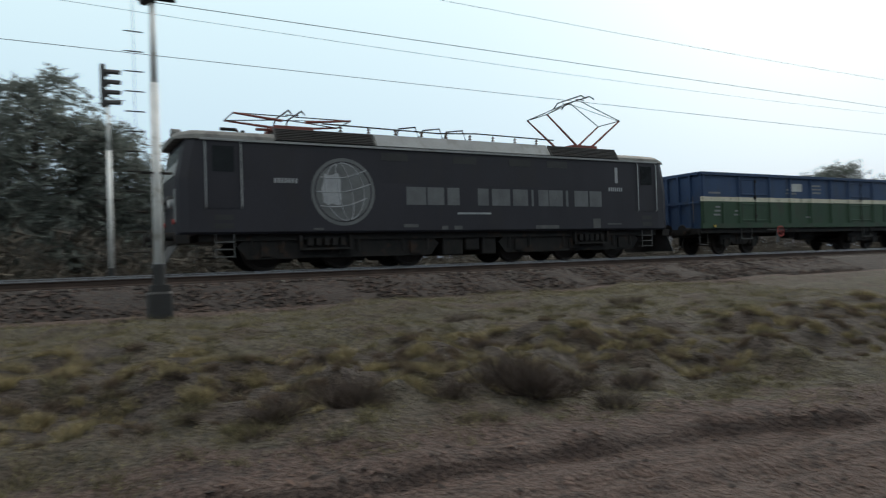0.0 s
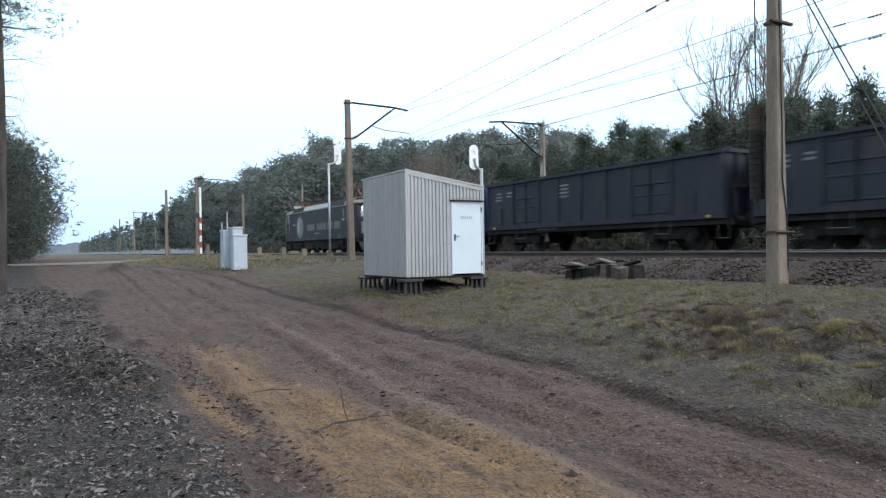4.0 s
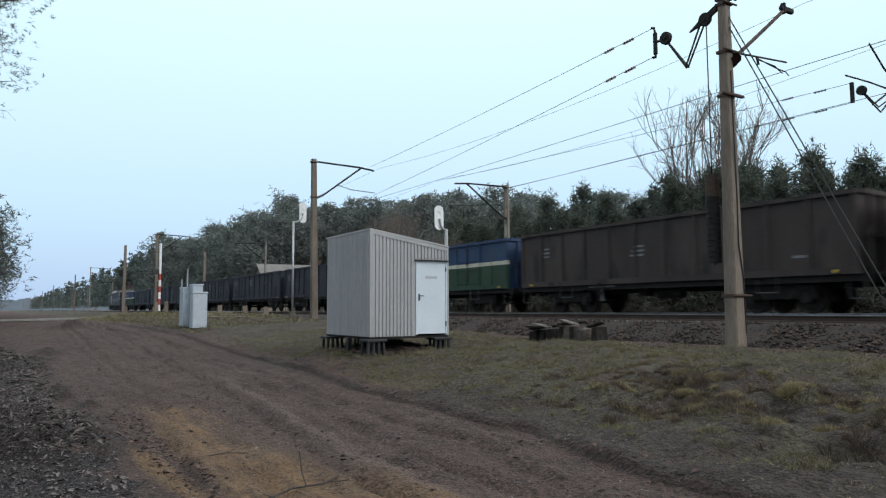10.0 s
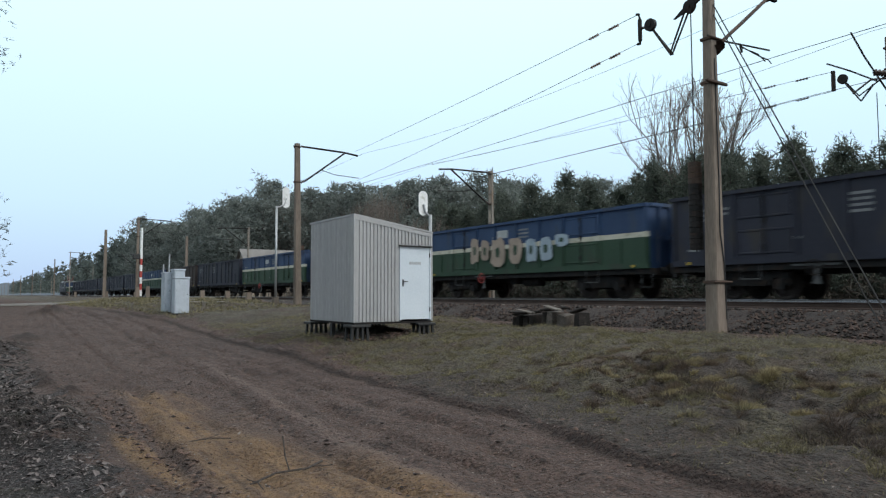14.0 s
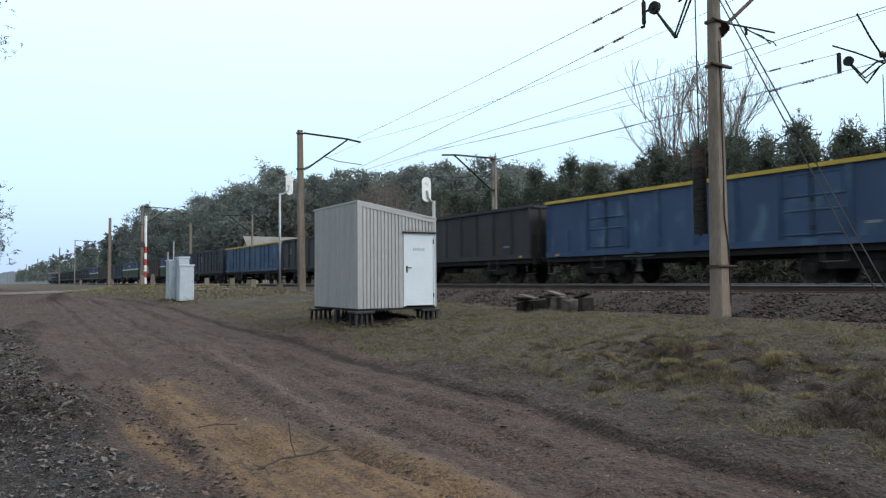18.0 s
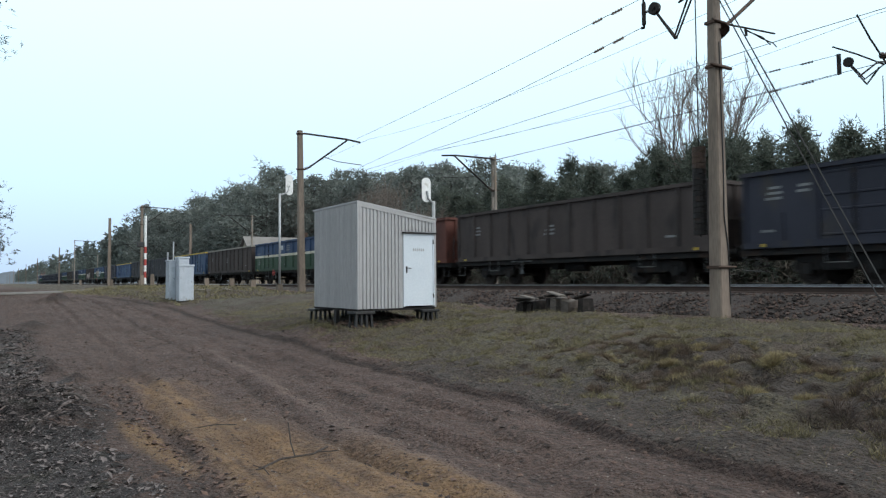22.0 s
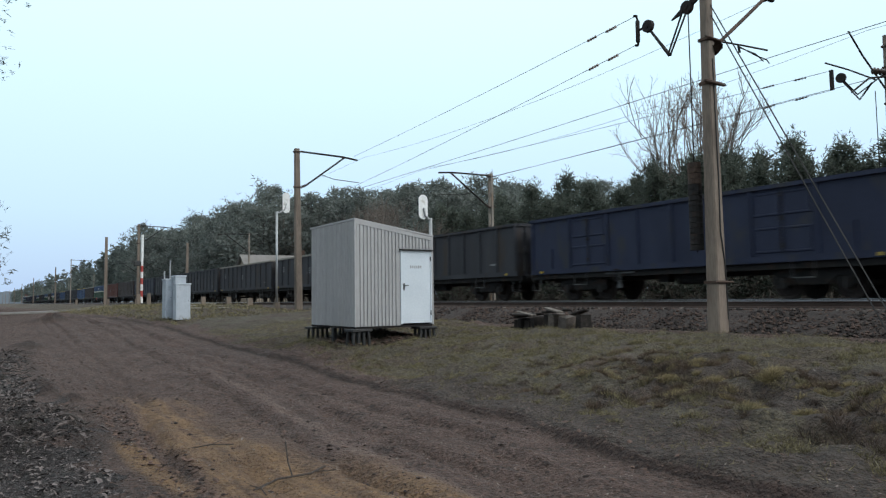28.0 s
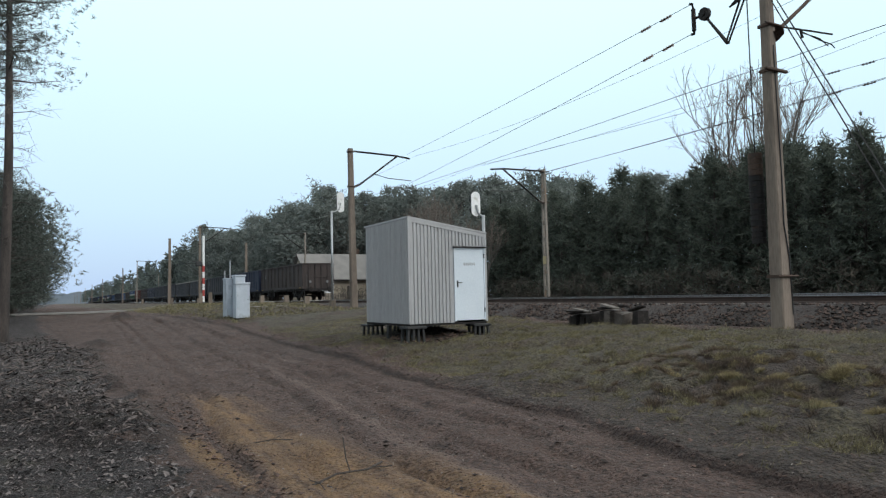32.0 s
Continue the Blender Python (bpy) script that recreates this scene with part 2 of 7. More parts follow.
def hills(x, y, scale, seed=0.0):
    """Soft random relief, -1 to 1, from a few rotated waves."""
    rs = np.random.RandomState(int(seed * 10) + 3)
    total = np.zeros_like(np.asarray(x, float))
    for k in range(7):
        a, f, p, q = rs.uniform(0, 6.28), rs.uniform(0.6, 1.7) / scale, rs.uniform(0, 6.28), rs.uniform(0, 6.28)
        total += np.sin((x * np.cos(a) + y * np.sin(a)) * f * 6.28 + p + 0.8 * np.sin((x * np.sin(a) - y * np.cos(a)) * f * 3.1 + q))
    return total / 4.2


def lumps(x, y, cell, seed=0):
    """Uneven relief, -1 to 1: random heights on a lattice, smoothly joined."""
    u, v = np.asarray(x, float) / cell + 31.7 * seed, np.asarray(y, float) / cell + 17.3 * seed
    i, j = np.floor(u), np.floor(v)
    f, g = u - i, v - j
    f, g = f * f * (3 - 2 * f), g * g * (3 - 2 * g)

    def rnd(a, b):
        q = np.sin(a * 127.1 + b * 311.7 + seed * 74.7) * 43758.5453
        return q - np.floor(q)
    low = rnd(i, j) * (1 - f) + rnd(i + 1, j) * f
    high = rnd(i, j + 1) * (1 - f) + rnd(i + 1, j + 1) * f
    return 2 * (low * (1 - g) + high * g) - 1


def road_edge(y):
    y = np.asarray(y, float)
    e = np.interp(y, [-40, -6.4, -5, -3, -1, 2, 3.3, 4.3, 5.3, 6.3, 7, 8.3, 9.8, 12.5, 16.6, 19, 30, 50, 90], [1.5, 3.7, 4.2, 4.4, 4.7, 5.1, 5.2, 5.22, 5.42, 5.62, 5.8, 5.84, 5.88, 6.0, 6.45, 6.5, 6.2, 4.6, 3.0])
    return e + 0.07 * lumps(y * 0, y, 0.7, 41) + 0.05 * lumps(y * 0, y, 0.25, 42)


def mid_rut(y):
    return np.interp(y, [-20, 4.7, 5.4, 6.5, 7.9, 9, 11.8, 14.2, 18, 40], [2.6, 2.88, 2.94, 3.0, 3.08, 3.2, 3.56, 3.74, 4.04, 4.6]) + 0.05 * np.sin(np.asarray(y, float) * 1.7)


def litter_edge(y):
    return np.interp(y, [-40, -6, 0, 5.9, 8.6, 14.8, 24, 40, 90], [-3.5, -1.5, 0.6, 1.2, 1.1, 0.9, 0.9, -0.5, -2.0])


def rough_earth(x, y):
    """Where the bank is humpy brown earth with dead tussocks."""
    s = np.asarray(x, float) - road_edge(y) + 0.5 * lumps(x, y, 1.3, 50) + 0.25 * lumps(x, y, 0.4, 54)
    return smooth01(1.2, 1.9, s) * smooth01(4.9, 3.7, s) * smooth01(9.5, 7.0, y) * smooth01(-16, -12, y)


def ground_z(x, y):
    x, y = np.asarray(x, float), np.asarray(y, float)
    z = np.interp(x, [-600, -30, -8, -1, 13, 14, 28, 38, 80, 600], [-0.9, -1.0, -1.25, -1.42, -1.42, -1.42, -1.42, -1.4, -1.2, -1.0])
    e = road_edge(y)
    bank = np.interp(x - e, [-0.03, 0.03, 0.12, 0.8, 2.3, 4.8, 6.9], [0, 0.1, 0.12, 0.15, 0.35, 0.66, 0.76])
    bank = bank - 0.07 * (0.5 + 0.5 * lumps(x, y, 0.55, 16)) * smooth01(-0.04, 0.06, x - e) * smooth01(0.9, 0.2, x - e)
    bank = np.where(x > 13.1, 0.76, bank)
    z = z + bank
    z = z + smooth01(14, 46, y) * smooth01(1, 9, x) * np.maximum(-0.12 - z, 0) * (x < 13.4)
    z = z + smooth01(18, 75, y) * np.maximum(-0.4 - z, 0) * smooth01(-60, -6, x) * (x < 13.4)
    # ruts along the track, rough verge
    on_road = smooth01(0, 0.7, x - litter_edge(y)) * smooth01(0, 0.5, e - x)
    near = (y > -20) & (y < 45)
    m = mid_rut(y)
    for c, w, d in ((m, 0.08, 0.05), (m + 0.3, 0.14, -0.035), (m - 0.24, 0.12, -0.025), (m - 1.45, 0.1, 0.06), (m - 1.25, 0.1, -0.03), (m + 0.95, 0.12, 0.05), (m + 1.15, 0.12, -0.025), (e - 0.12, 0.12, 0.03), (e - 0.95, 0.13, 0.05), (e - 0.72, 0.12, -0.03), (m - 0.75, 0.08, 0.035), (m - 1.85, 0.08, 0.04)):
        z = z - near * on_road * d * np.exp(-((x - c) / w) ** 2) * (1 + 0.5 * lumps(x, y, 0.45, 5))
    z = z + near * 0.05 * np.exp(-((x - e - 0.2) / 0.16) ** 2) * (0.6 + lumps(x, y, 0.35, 6))
    z = z + near * on_road * (0.03 * lumps(x, y, 1.1, 1) + 0.022 * lumps(x, y, 0.35, 2) + 0.022 * lumps(x * 3.5, y * 0.6, 0.6, 12) + 0.014 * lumps(x, y, 0.16, 13))
    rough = smooth01(0, 0.8, x - e) * (x < 13.3) * near
    humps = rough_earth(x, y) * near
    z = z + humps * (0.11 * np.maximum(lumps(x, y, 0.75, 51), -0.4) + 0.08 * lumps(x, y, 0.33, 52) + 0.035 * lumps(x, y, 0.17, 53))
    z = z + rough * (0.08 * lumps(x, y, 1.4, 3) + 0.07 * lumps(x, y, 0.55, 4) + 0.03 * lumps(x, y, 0.25, 14))
    left = smooth01(0, 0.6, litter_edge(y) - x) * near
    z = z + left * (0.06 * lumps(x, y, 1.6, 7) + 0.04 * lumps(x, y, 0.4, 8) + 0.02 * lumps(x, y, 0.18, 9))
    # level ground under the hut
    z = z + 0.26 * np.exp(-(((x - 8.2) / 1.6) ** 2 + ((y - 17.0) / 2.6) ** 2) ** 2) * (x < 13.2)
    # heap of scraped soil and brushwood beside the track
    for hx, hy, rx, ry, hh in ((0.4, 10.2, 0.75, 1.3, 0.24), (-0.45, 11.4, 0.6, 1.1, 0.26), (1.0, 14.4, 0.17, 0.3, 0.17), (1.28, 13.2, 0.16, 0.3, 0.14), (1.12, 13.8, 0.12, 0.25, 0.08), (1.0, 16.0, 0.2, 0.4, 0.13), (0.9, 9.0, 0.2, 0.5, 0.1), (1.35, 28, 0.5, 1.2, 0.2), (0.4, 23.0, 0.5, 1.4, 0.2), (1.0, 24.5, 0.4, 1.0, 0.16), (3.2, 45.0, 1.0, 1.6, 0.35)):
        z = z + hh * np.exp(-(((x - hx) / rx) ** 2 + ((y - hy) / ry) ** 2)) * (1 + 0.5 * lumps(x, y, 0.3, 15))
    return z


def axis(parts):
    out = []
    for a, b, s in parts:
        out.extend(np.arange(a, b, s))
    return np.array(out + [parts[-1][1]])


gx = axis([(-900, -100, 100), (-100, -20, 10), (-20, -4, 0.8), (-4, -1, 0.15), (-1, 7.5, 0.065), (7.5, 14, 0.12), (14, 32, 1.5), (32, 60, 4), (60, 100, 10), (100, 900, 100)])
gy = axis([(-900, -100, 100), (-100, -20, 8), (-20, -8, 0.6), (-8, 3, 0.13), (3, 14, 0.09), (14, 26, 0.15), (26, 50, 0.4), (50, 110, 2), (110, 300, 15), (300, 2400, 150)])
GX, GY = np.meshgrid(gx, gy, indexing="ij")
GZ = ground_z(GX, GY)
nx, ny = len(gx), len(gy)
ids = np.arange(nx * ny).reshape(nx, ny)
quads = np.stack([ids[:-1, :-1], ids[1:, :-1], ids[1:, 1:], ids[:-1, 1:]], -1).reshape(-1, 4)
gm = bpy.data.meshes.new("ground")
gm.from_pydata(np.stack([GX, GY, GZ], -1).reshape(-1, 3).tolist(), [], quads.tolist())
gm.polygons.foreach_set("use_smooth", [True] * len(gm.polygons))

# which cover lies where: grass, sand, leaf litter; the rest is bare dirt
wob = 0.35 * hills(GX, GY, 1.5, 8) + 0.18 * hills(GX, GY, 0.5, 9)
E = road_edge(GY)
cover_grass = smooth01(0.15, 1.0, GX - E + wob - 0.2)
cover_grass = np.where(GX > 12.6, cover_grass * (1 - smooth01(12.6, 13.3, GX + 0.5 * wob)), cover_grass)
cover_grass = np.maximum(cover_grass, smooth01(28, 31, GX) * 0.6)
cover_litter = smooth01(-0.15, 0.5, litter_edge(GY) - GX + wob)
streak = 0.6 * lumps(GX * 4, GY * 0.45, 1.0, 13) + 0.4 * lumps(GX, GY, 0.5, 14)
sand_l = np.interp(GY, [-2, 5.2, 5.8, 6.9, 8.5, 10.1, 12.7], [1.58, 1.62, 1.66, 1.75, 1.78, 1.81, 1.91])
sand_r = np.interp(GY, [-2, 5.2, 6, 7.6, 9.4, 12.3], [3.2, 3.05, 2.95, 2.8, 2.55, 2.4])
cover_sand = smooth01(-0.1, 0.14, GX - sand_l + 0.12 * streak) * smooth01(-0.45, 0.4, sand_r - GX + 0.35 * streak) * smooth01(-1.2, 1.2, 12.4 - GY + 1.5 * wob) * smooth01(1.8, 3.6, GY + wob) * np.clip(0.97 + 0.3 * streak, 0, 1)
cover_sand = np.maximum(cover_sand, np.clip(1.7 - ((GX - 1.42 + 0.05 * (GY - 7.7)) / 0.15) ** 2 - ((GY - 7.6) / 1.25) ** 2 + 0.6 * wob, 0, 1.15))
# wheel treads pressed into the sand
for c, w in ((1.93, 0.04), (2.15, 0.04), (2.38, 0.04), (2.62, 0.04)):
    cover_sand *= 1 - 0.75 * np.exp(-((GX - c - 0.012 * (GY - 7) - 0.015 * lumps(GX, GY, 0.5, 61)) / w) ** 2) * (0.6 + 0.5 * lumps(GX, GY, 0.3, 62))
cover_sand = np.clip(cover_sand, 0, 1.1)
# dark soil of heaps and litter border, plus shade painted into ruts and step
cover_shade_soil = np.zeros_like(GX)
for c, w, k in ((mid_rut(GY) + 0.02, 0.06, 0.5), (E + 0.0, 0.06, 1.0), (litter_edge(GY) + 0.2, 0.14, 0.6), (1.62 + 0.02 * (GY - 7), 0.06, 0.2)):
    cover_shade_soil = np.maximum(cover_shade_soil, k * np.exp(-((GX - c) / w) ** 2) * np.clip(0.85 + 0.6 * streak, 0, 1.2))
for hx, hy, rx, ry in ((1.0, 14.4, 0.24, 0.45), (1.28, 13.2, 0.24, 0.4), (1.0, 16.0, 0.25, 0.5), (1.0, 9.0, 0.25, 0.7), (0.4, 23.0, 0.6, 1.6), (1.0, 24.5, 0.5, 1.2), (0.3, 10.5, 0.8, 1.4), (-0.45, 11.4, 0.6, 1.1), (3.2, 45.0, 1.2, 1.8), (1.35, 28, 0.6, 1.4)):
    cover_shade_soil = np.maximum(cover_shade_soil, 0.9 * np.exp(-(((GX - hx) / rx) ** 2 + ((GY - hy) / ry) ** 2) ** 2))
cover_shade_soil = np.clip(cover_shade_soil, 0, 1) * ((GY > -20) & (GY < 45))
cover_sand *= 1 - cover_litter
# earth laid bare on the bank, the dry pale ridge between the ruts, dark trodden soil by the edge
cover_earth = np.maximum(rough_earth(GX, GY) * np.clip(0.75 + 0.5 * lumps(GX, GY, 0.6, 63), 0, 1), 0.75 * smooth01(0, 0.1, GX - E) * smooth01(2.0, 1.1, GX - E + 0.6 * wob) * smooth01(13, 10, GY) * (0.35 + 0.65 * smooth01(0, 3.5, GY)))
cover_pale = np.exp(-((GX - mid_rut(GY) - 0.36 - 0.05 * streak) / 0.13) ** 2) * np.clip(0.8 + 0.4 * streak, 0, 1) * smooth01(20, 11, GY) * smooth01(-5, 0, GY)
cover_dark = smooth01(0.9, 1.5, GX - mid_rut(GY) + 0.3 * streak) * smooth01(0.0, 0.1, E - GX) * smooth01(14, 10, GY)
att2 = gm.color_attributes.new("soil", "FLOAT_COLOR", "POINT")
att2.data.foreach_set("color", np.stack([cover_earth, cover_pale, cover_dark, np.ones_like(GX)], -1).astype(np.float32).ravel())
att = gm.color_attributes.new("cover", "FLOAT_COLOR", "POINT")
att.data.foreach_set("color", np.stack([cover_grass, cover_sand, cover_litter, cover_shade_soil], -1).astype(np.float32).ravel())


def ground_material():
    m = bpy.data.materials.new("ground_cover")
    m.use_nodes = True
    n, l = m.node_tree.nodes, m.node_tree.links
    b = n["Principled BSDF"]
    b.inputs["Roughness"].default_value = 0.95
    geo, at, sep = n.new("ShaderNodeNewGeometry"), n.new("ShaderNodeAttribute"), n.new("ShaderNodeSeparateColor")
    at.attribute_name = "cover"
    l.new(at.outputs["Color"], sep.inputs[0])
    at2, sep2 = n.new("ShaderNodeAttribute"), n.new("ShaderNodeSeparateColor")
    at2.attribute_name = "soil"
    l.new(at2.outputs["Color"], sep2.inputs[0])

    def tex(scale, detail=6):
        t = n.new("ShaderNodeTexNoise")
        t.inputs["Scale"].default_value, t.inputs["Detail"].default_value = scale, detail
        l.new(geo.outputs["Position"], t.inputs["Vector"])
        return t.outputs[0]

    def ramp(src, *stops):
        r = n.new("ShaderNodeValToRGB")
        e = r.color_ramp.elements
        while len(e) < len(stops):
            e.new(0.5)
        for k, (p, c) in enumerate(stops):
            e[k].position, e[k].color = p, (*c, 1)
        l.new(src, r.inputs[0])
        return r.outputs[0]

    def blend(fac, a, b2):
        x = n.new("ShaderNodeMixRGB")
        l.new(fac, x.inputs[0])
        l.new(a, x.inputs[1])
        l.new(b2, x.inputs[2])
        return x.outputs[0]

    def sharpen(fac, noise_out, k=0.9):
        """The cover's border, broken up by noise."""
        a = n.new("ShaderNodeMath")
        a.operation = "MULTIPLY_ADD"
        a.inputs[1].default_value = k
        l.new(noise_out, a.inputs[0])
        l.new(fac, a.inputs[2])
        r = n.new("ShaderNodeMapRange")
        r.interpolation_type = "SMOOTHSTEP"
        r.inputs["From Min"].default_value, r.inputs["From Max"].default_value = 0.5 + k * 0.35, 0.5 + k * 0.65
        l.new(a.outputs[0], r.inputs[0])
        return r.outputs[0]

    def strong(src, lo=0.38, hi=0.62):
        r = n.new("ShaderNodeMapRange")
        r.inputs["From Min"].default_value, r.inputs["From Max"].default_value = lo, hi
        l.new(src, r.inputs[0])
        return r.outputs[0]

    broad, mid, fine, grit = tex(0.5), tex(2.2), tex(11), tex(60, 3)
    small = tex(28, 4)
    crumb = n.new("ShaderNodeTexVoronoi")
    crumb.inputs["Scale"].default_value = 22
    l.new(geo.outputs["Position"], crumb.inputs["Vector"])
    stretch = n.new("ShaderNodeMapping")
    stretch.inputs["Scale"].default_value = (6.0, 0.7, 1.0)
    l.new(geo.outputs["Position"], stretch.inputs[0])
    tracks = n.new("ShaderNodeTexNoise")
    tracks.inputs["Scale"].default_value, tracks.inputs["Detail"].default_value = 1.0, 6
    l.new(stretch.outputs[0], tracks.inputs["Vector"])
    # bare soil: dark damp crumbs, paler dry crust along the tracks, small pale stones
    soil_dark = ramp(mid, (0.35, (0.034, 0.02, 0.016)), (0.65, (0.08, 0.048, 0.037)))
    soil_pale = ramp(broad, (0.4, (0.112, 0.067, 0.05)), (0.6, (0.168, 0.105, 0.079)))
    dirt = blend(strong(fine), soil_dark, soil_pale)
    dirt = blend(ramp(tracks.outputs[0], (0.45, (0, 0, 0)), (0.62, (0.75, 0.75, 0.75))), dirt, ramp(small, (0.36, (0.1, 0.061, 0.046)), (0.64, (0.21, 0.134, 0.101))))
    # gaps between crumbs are darkened in colour, standing in for crevice shade
    dirt = blend(ramp(crumb.outputs["Distance"], (0.45, (0, 0, 0)), (0.75, (0.75, 0.75, 0.75))), dirt, soil_dark)
    dirt = blend(ramp(small, (0.56, (0, 0, 0)), (0.66, (0.8, 0.8, 0.8))), dirt, soil_dark)
    dirt = blend(ramp(grit, (0.63, (0, 0, 0)), (0.72, (1, 1, 1))), dirt, ramp(mid, (0.3, (0.18, 0.13, 0.11)), (0.7, (0.32, 0.25, 0.215))))
    dirt = blend(sep2.outputs[1], dirt, ramp(small, (0.36, (0.13, 0.085, 0.065)), (0.64, (0.24, 0.165, 0.13))))
    # painted rut and step shade darkens the soil here, as does dark soil
    dirt = blend(at.outputs["Alpha"], dirt, ramp(small, (0.35, (0.016, 0.01, 0.008)), (0.65, (0.06, 0.037, 0.029))))
    sand = blend(strong(fine), ramp(mid, (0.3, (0.24, 0.135, 0.055)), (0.7, (0.43, 0.255, 0.11))), ramp(broad, (0.4, (0.19, 0.11, 0.053)), (0.6, (0.35, 0.205, 0.09))))
    sand = blend(ramp(small, (0.55, (0, 0, 0)), (0.66, (0.7, 0.7, 0.7))), sand, ramp(mid, (0.3, (0.09, 0.052, 0.032)), (0.7, (0.15, 0.085, 0.046))))
    grass = blend(strong(fine), ramp(mid, (0.35, (0.038, 0.03, 0.02)), (0.65, (0.085, 0.069, 0.044))), ramp(broad, (0.35, (0.112, 0.089, 0.059)), (0.65, (0.13, 0.109, 0.068))))
    grass = blend(ramp(tex(1.1), (0.46, (0, 0, 0)), (0.62, (1, 1, 1))), grass, ramp(fine, (0.36, (0.042, 0.027, 0.02)), (0.64, (0.125, 0.085, 0.062))))
    grass = blend(ramp(small, (0.54, (0, 0, 0)), (0.66, (0.8, 0.8, 0.8))), grass, ramp(mid, (0.3, (0.025, 0.019, 0.012)), (0.7, (0.045, 0.033, 0.02))))
    grass = blend(ramp(grit, (0.6, (0, 0, 0)), (0.72, (0.8, 0.8, 0.8))), grass, ramp(mid, (0.3, (0.15, 0.125, 0.075)), (0.7, (0.22, 0.185, 0.11))))
    leaf = blend(strong(fine), ramp(mid, (0.35, (0.008, 0.0055, 0.005)), (0.65, (0.024, 0.0165, 0.015))), ramp(small, (0.36, (0.016, 0.011, 0.01)), (0.64, (0.07, 0.052, 0.048))))
    leaf = blend(ramp(tex(1.6), (0.56, (0, 0, 0)), (0.7, (0.5, 0.5, 0.5))), leaf, ramp(fine, (0.3, (0.035, 0.033, 0.018)), (0.7, (0.075, 0.068, 0.036))))
    leaf = blend(ramp(grit, (0.57, (0, 0, 0)), (0.66, (0.9, 0.9, 0.9))), leaf, ramp(mid, (0.3, (0.14, 0.11, 0.1)), (0.7, (0.26, 0.215, 0.2))))
    soft = n.new("ShaderNodeMath")
    soft.operation = "MULTIPLY"
    soft.inputs[1].default_value = 0.85
    half = n.new("ShaderNodeMapRange")
    half.inputs["From Min"].default_value, half.inputs["From Max"].default_value = 0.3, 0.62
    l.new(fine, half.inputs[0])
    wear = n.new("ShaderNodeMath")
    wear.operation = "MULTIPLY_ADD"
    wear.inputs[1].default_value = 0.5
    wear.inputs[2].default_value = 0.5
    l.new(half.outputs[0], wear.inputs[0])
    l.new(sep.outputs[1], soft.inputs[0])
    wm = n.new("ShaderNodeMath")
    wm.operation = "MULTIPLY"
    l.new(soft.outputs[0], wm.inputs[0])
    l.new(wear.outputs[0], wm.inputs[1])
    col = blend(wm.outputs[0], dirt, sand)
    col = blend(sharpen(sep.outputs[0], fine), col, grass)
    earth = blend(strong(fine, 0.36, 0.64), ramp(mid, (0.35, (0.02, 0.014, 0.011)), (0.65, (0.055, 0.038, 0.029))), ramp(small, (0.36, (0.04, 0.029, 0.022)), (0.64, (0.12, 0.088, 0.066))))
    col = blend(sharpen(sep2.outputs[0], mid, 1.3), col, earth)
    col = blend(sharpen(sep.outputs[2], fine), col, leaf)
    damp = n.new("ShaderNodeMixRGB")
    damp.blend_type = "MULTIPLY"
    damp.inputs[0].default_value = 1.0
    damp.inputs[2].default_value = (0.885, 0.91, 0.98, 1)
    l.new(col, damp.inputs[1])
    l.new(damp.outputs[0], b.inputs["Base Color"])
    h = n.new("ShaderNodeMath")
    h.operation = "MULTIPLY_ADD"
    h.inputs[1].default_value = 0.5
    l.new(grit, h.inputs[0])
    ch = n.new("ShaderNodeMath")
    ch.operation = "MULTIPLY_ADD"
    ch.inputs[1].default_value = -0.5
    l.new(crumb.outputs["Distance"], ch.inputs[0])
    l.new(fine, ch.inputs[2])
    l.new(ch.outputs[0], h.inputs[2])
    bp = n.new("ShaderNodeBump")
    bp.inputs["Strength"].default_value, bp.inputs["Distance"].default_value = 1.0, 0.13
    l.new(h.outputs[0], bp.inputs["Height"])
    l.new(bp.outputs[0], b.inputs["Normal"])
    return m


gm.materials.append(ground_material())
ground = tagged(new("ground", gm), "muddy dirt track, sand patch and grassy railway bank", "ground", kind="structure")

# ---- the two tracks ----
TRACKS = (16.75, 20.8)
Y0, Y1 = -560, 1400
bal = Solid()
prof = [(13.35, -0.75), (14.05, -0.5), (14.95, -0.24), (15.2, -0.2), (18.3, -0.2), (18.75, -0.24), (19.2, -0.2), (22.3, -0.2), (22.7, -0.24), (24.2, -0.72)]
rings = []
for yy in list(np.arange(-560, -20, 60)) + list(np.arange(-20, 60, 0.5)) + list(np.arange(60, 1400, 70)) + [1400]:
    rings.append([(px + 0.06 * math.sin(yy * 1.7 + px * 5) * (13.2 < px < 15), yy, pz + 0.025 * math.sin(yy * 2.9 + px * 7)) for px, pz in prof])
bal.loft(rings, close=False, caps=False)
BALLAST = shade("ballast_bed", (0.0085, 0.0056, 0.0048), (0.027, 0.017, 0.0142), 0.95, scale=1.5, fine=14, bump=1.0, stain=(0.03, 0.022, 0.018), dist=0.06)
ballast = tagged(part("ballast_bed", bal, BALLAST, smooth=True, turn=False), "reddish brown crushed stone ballast under the tracks", "ballast", kind="structure")

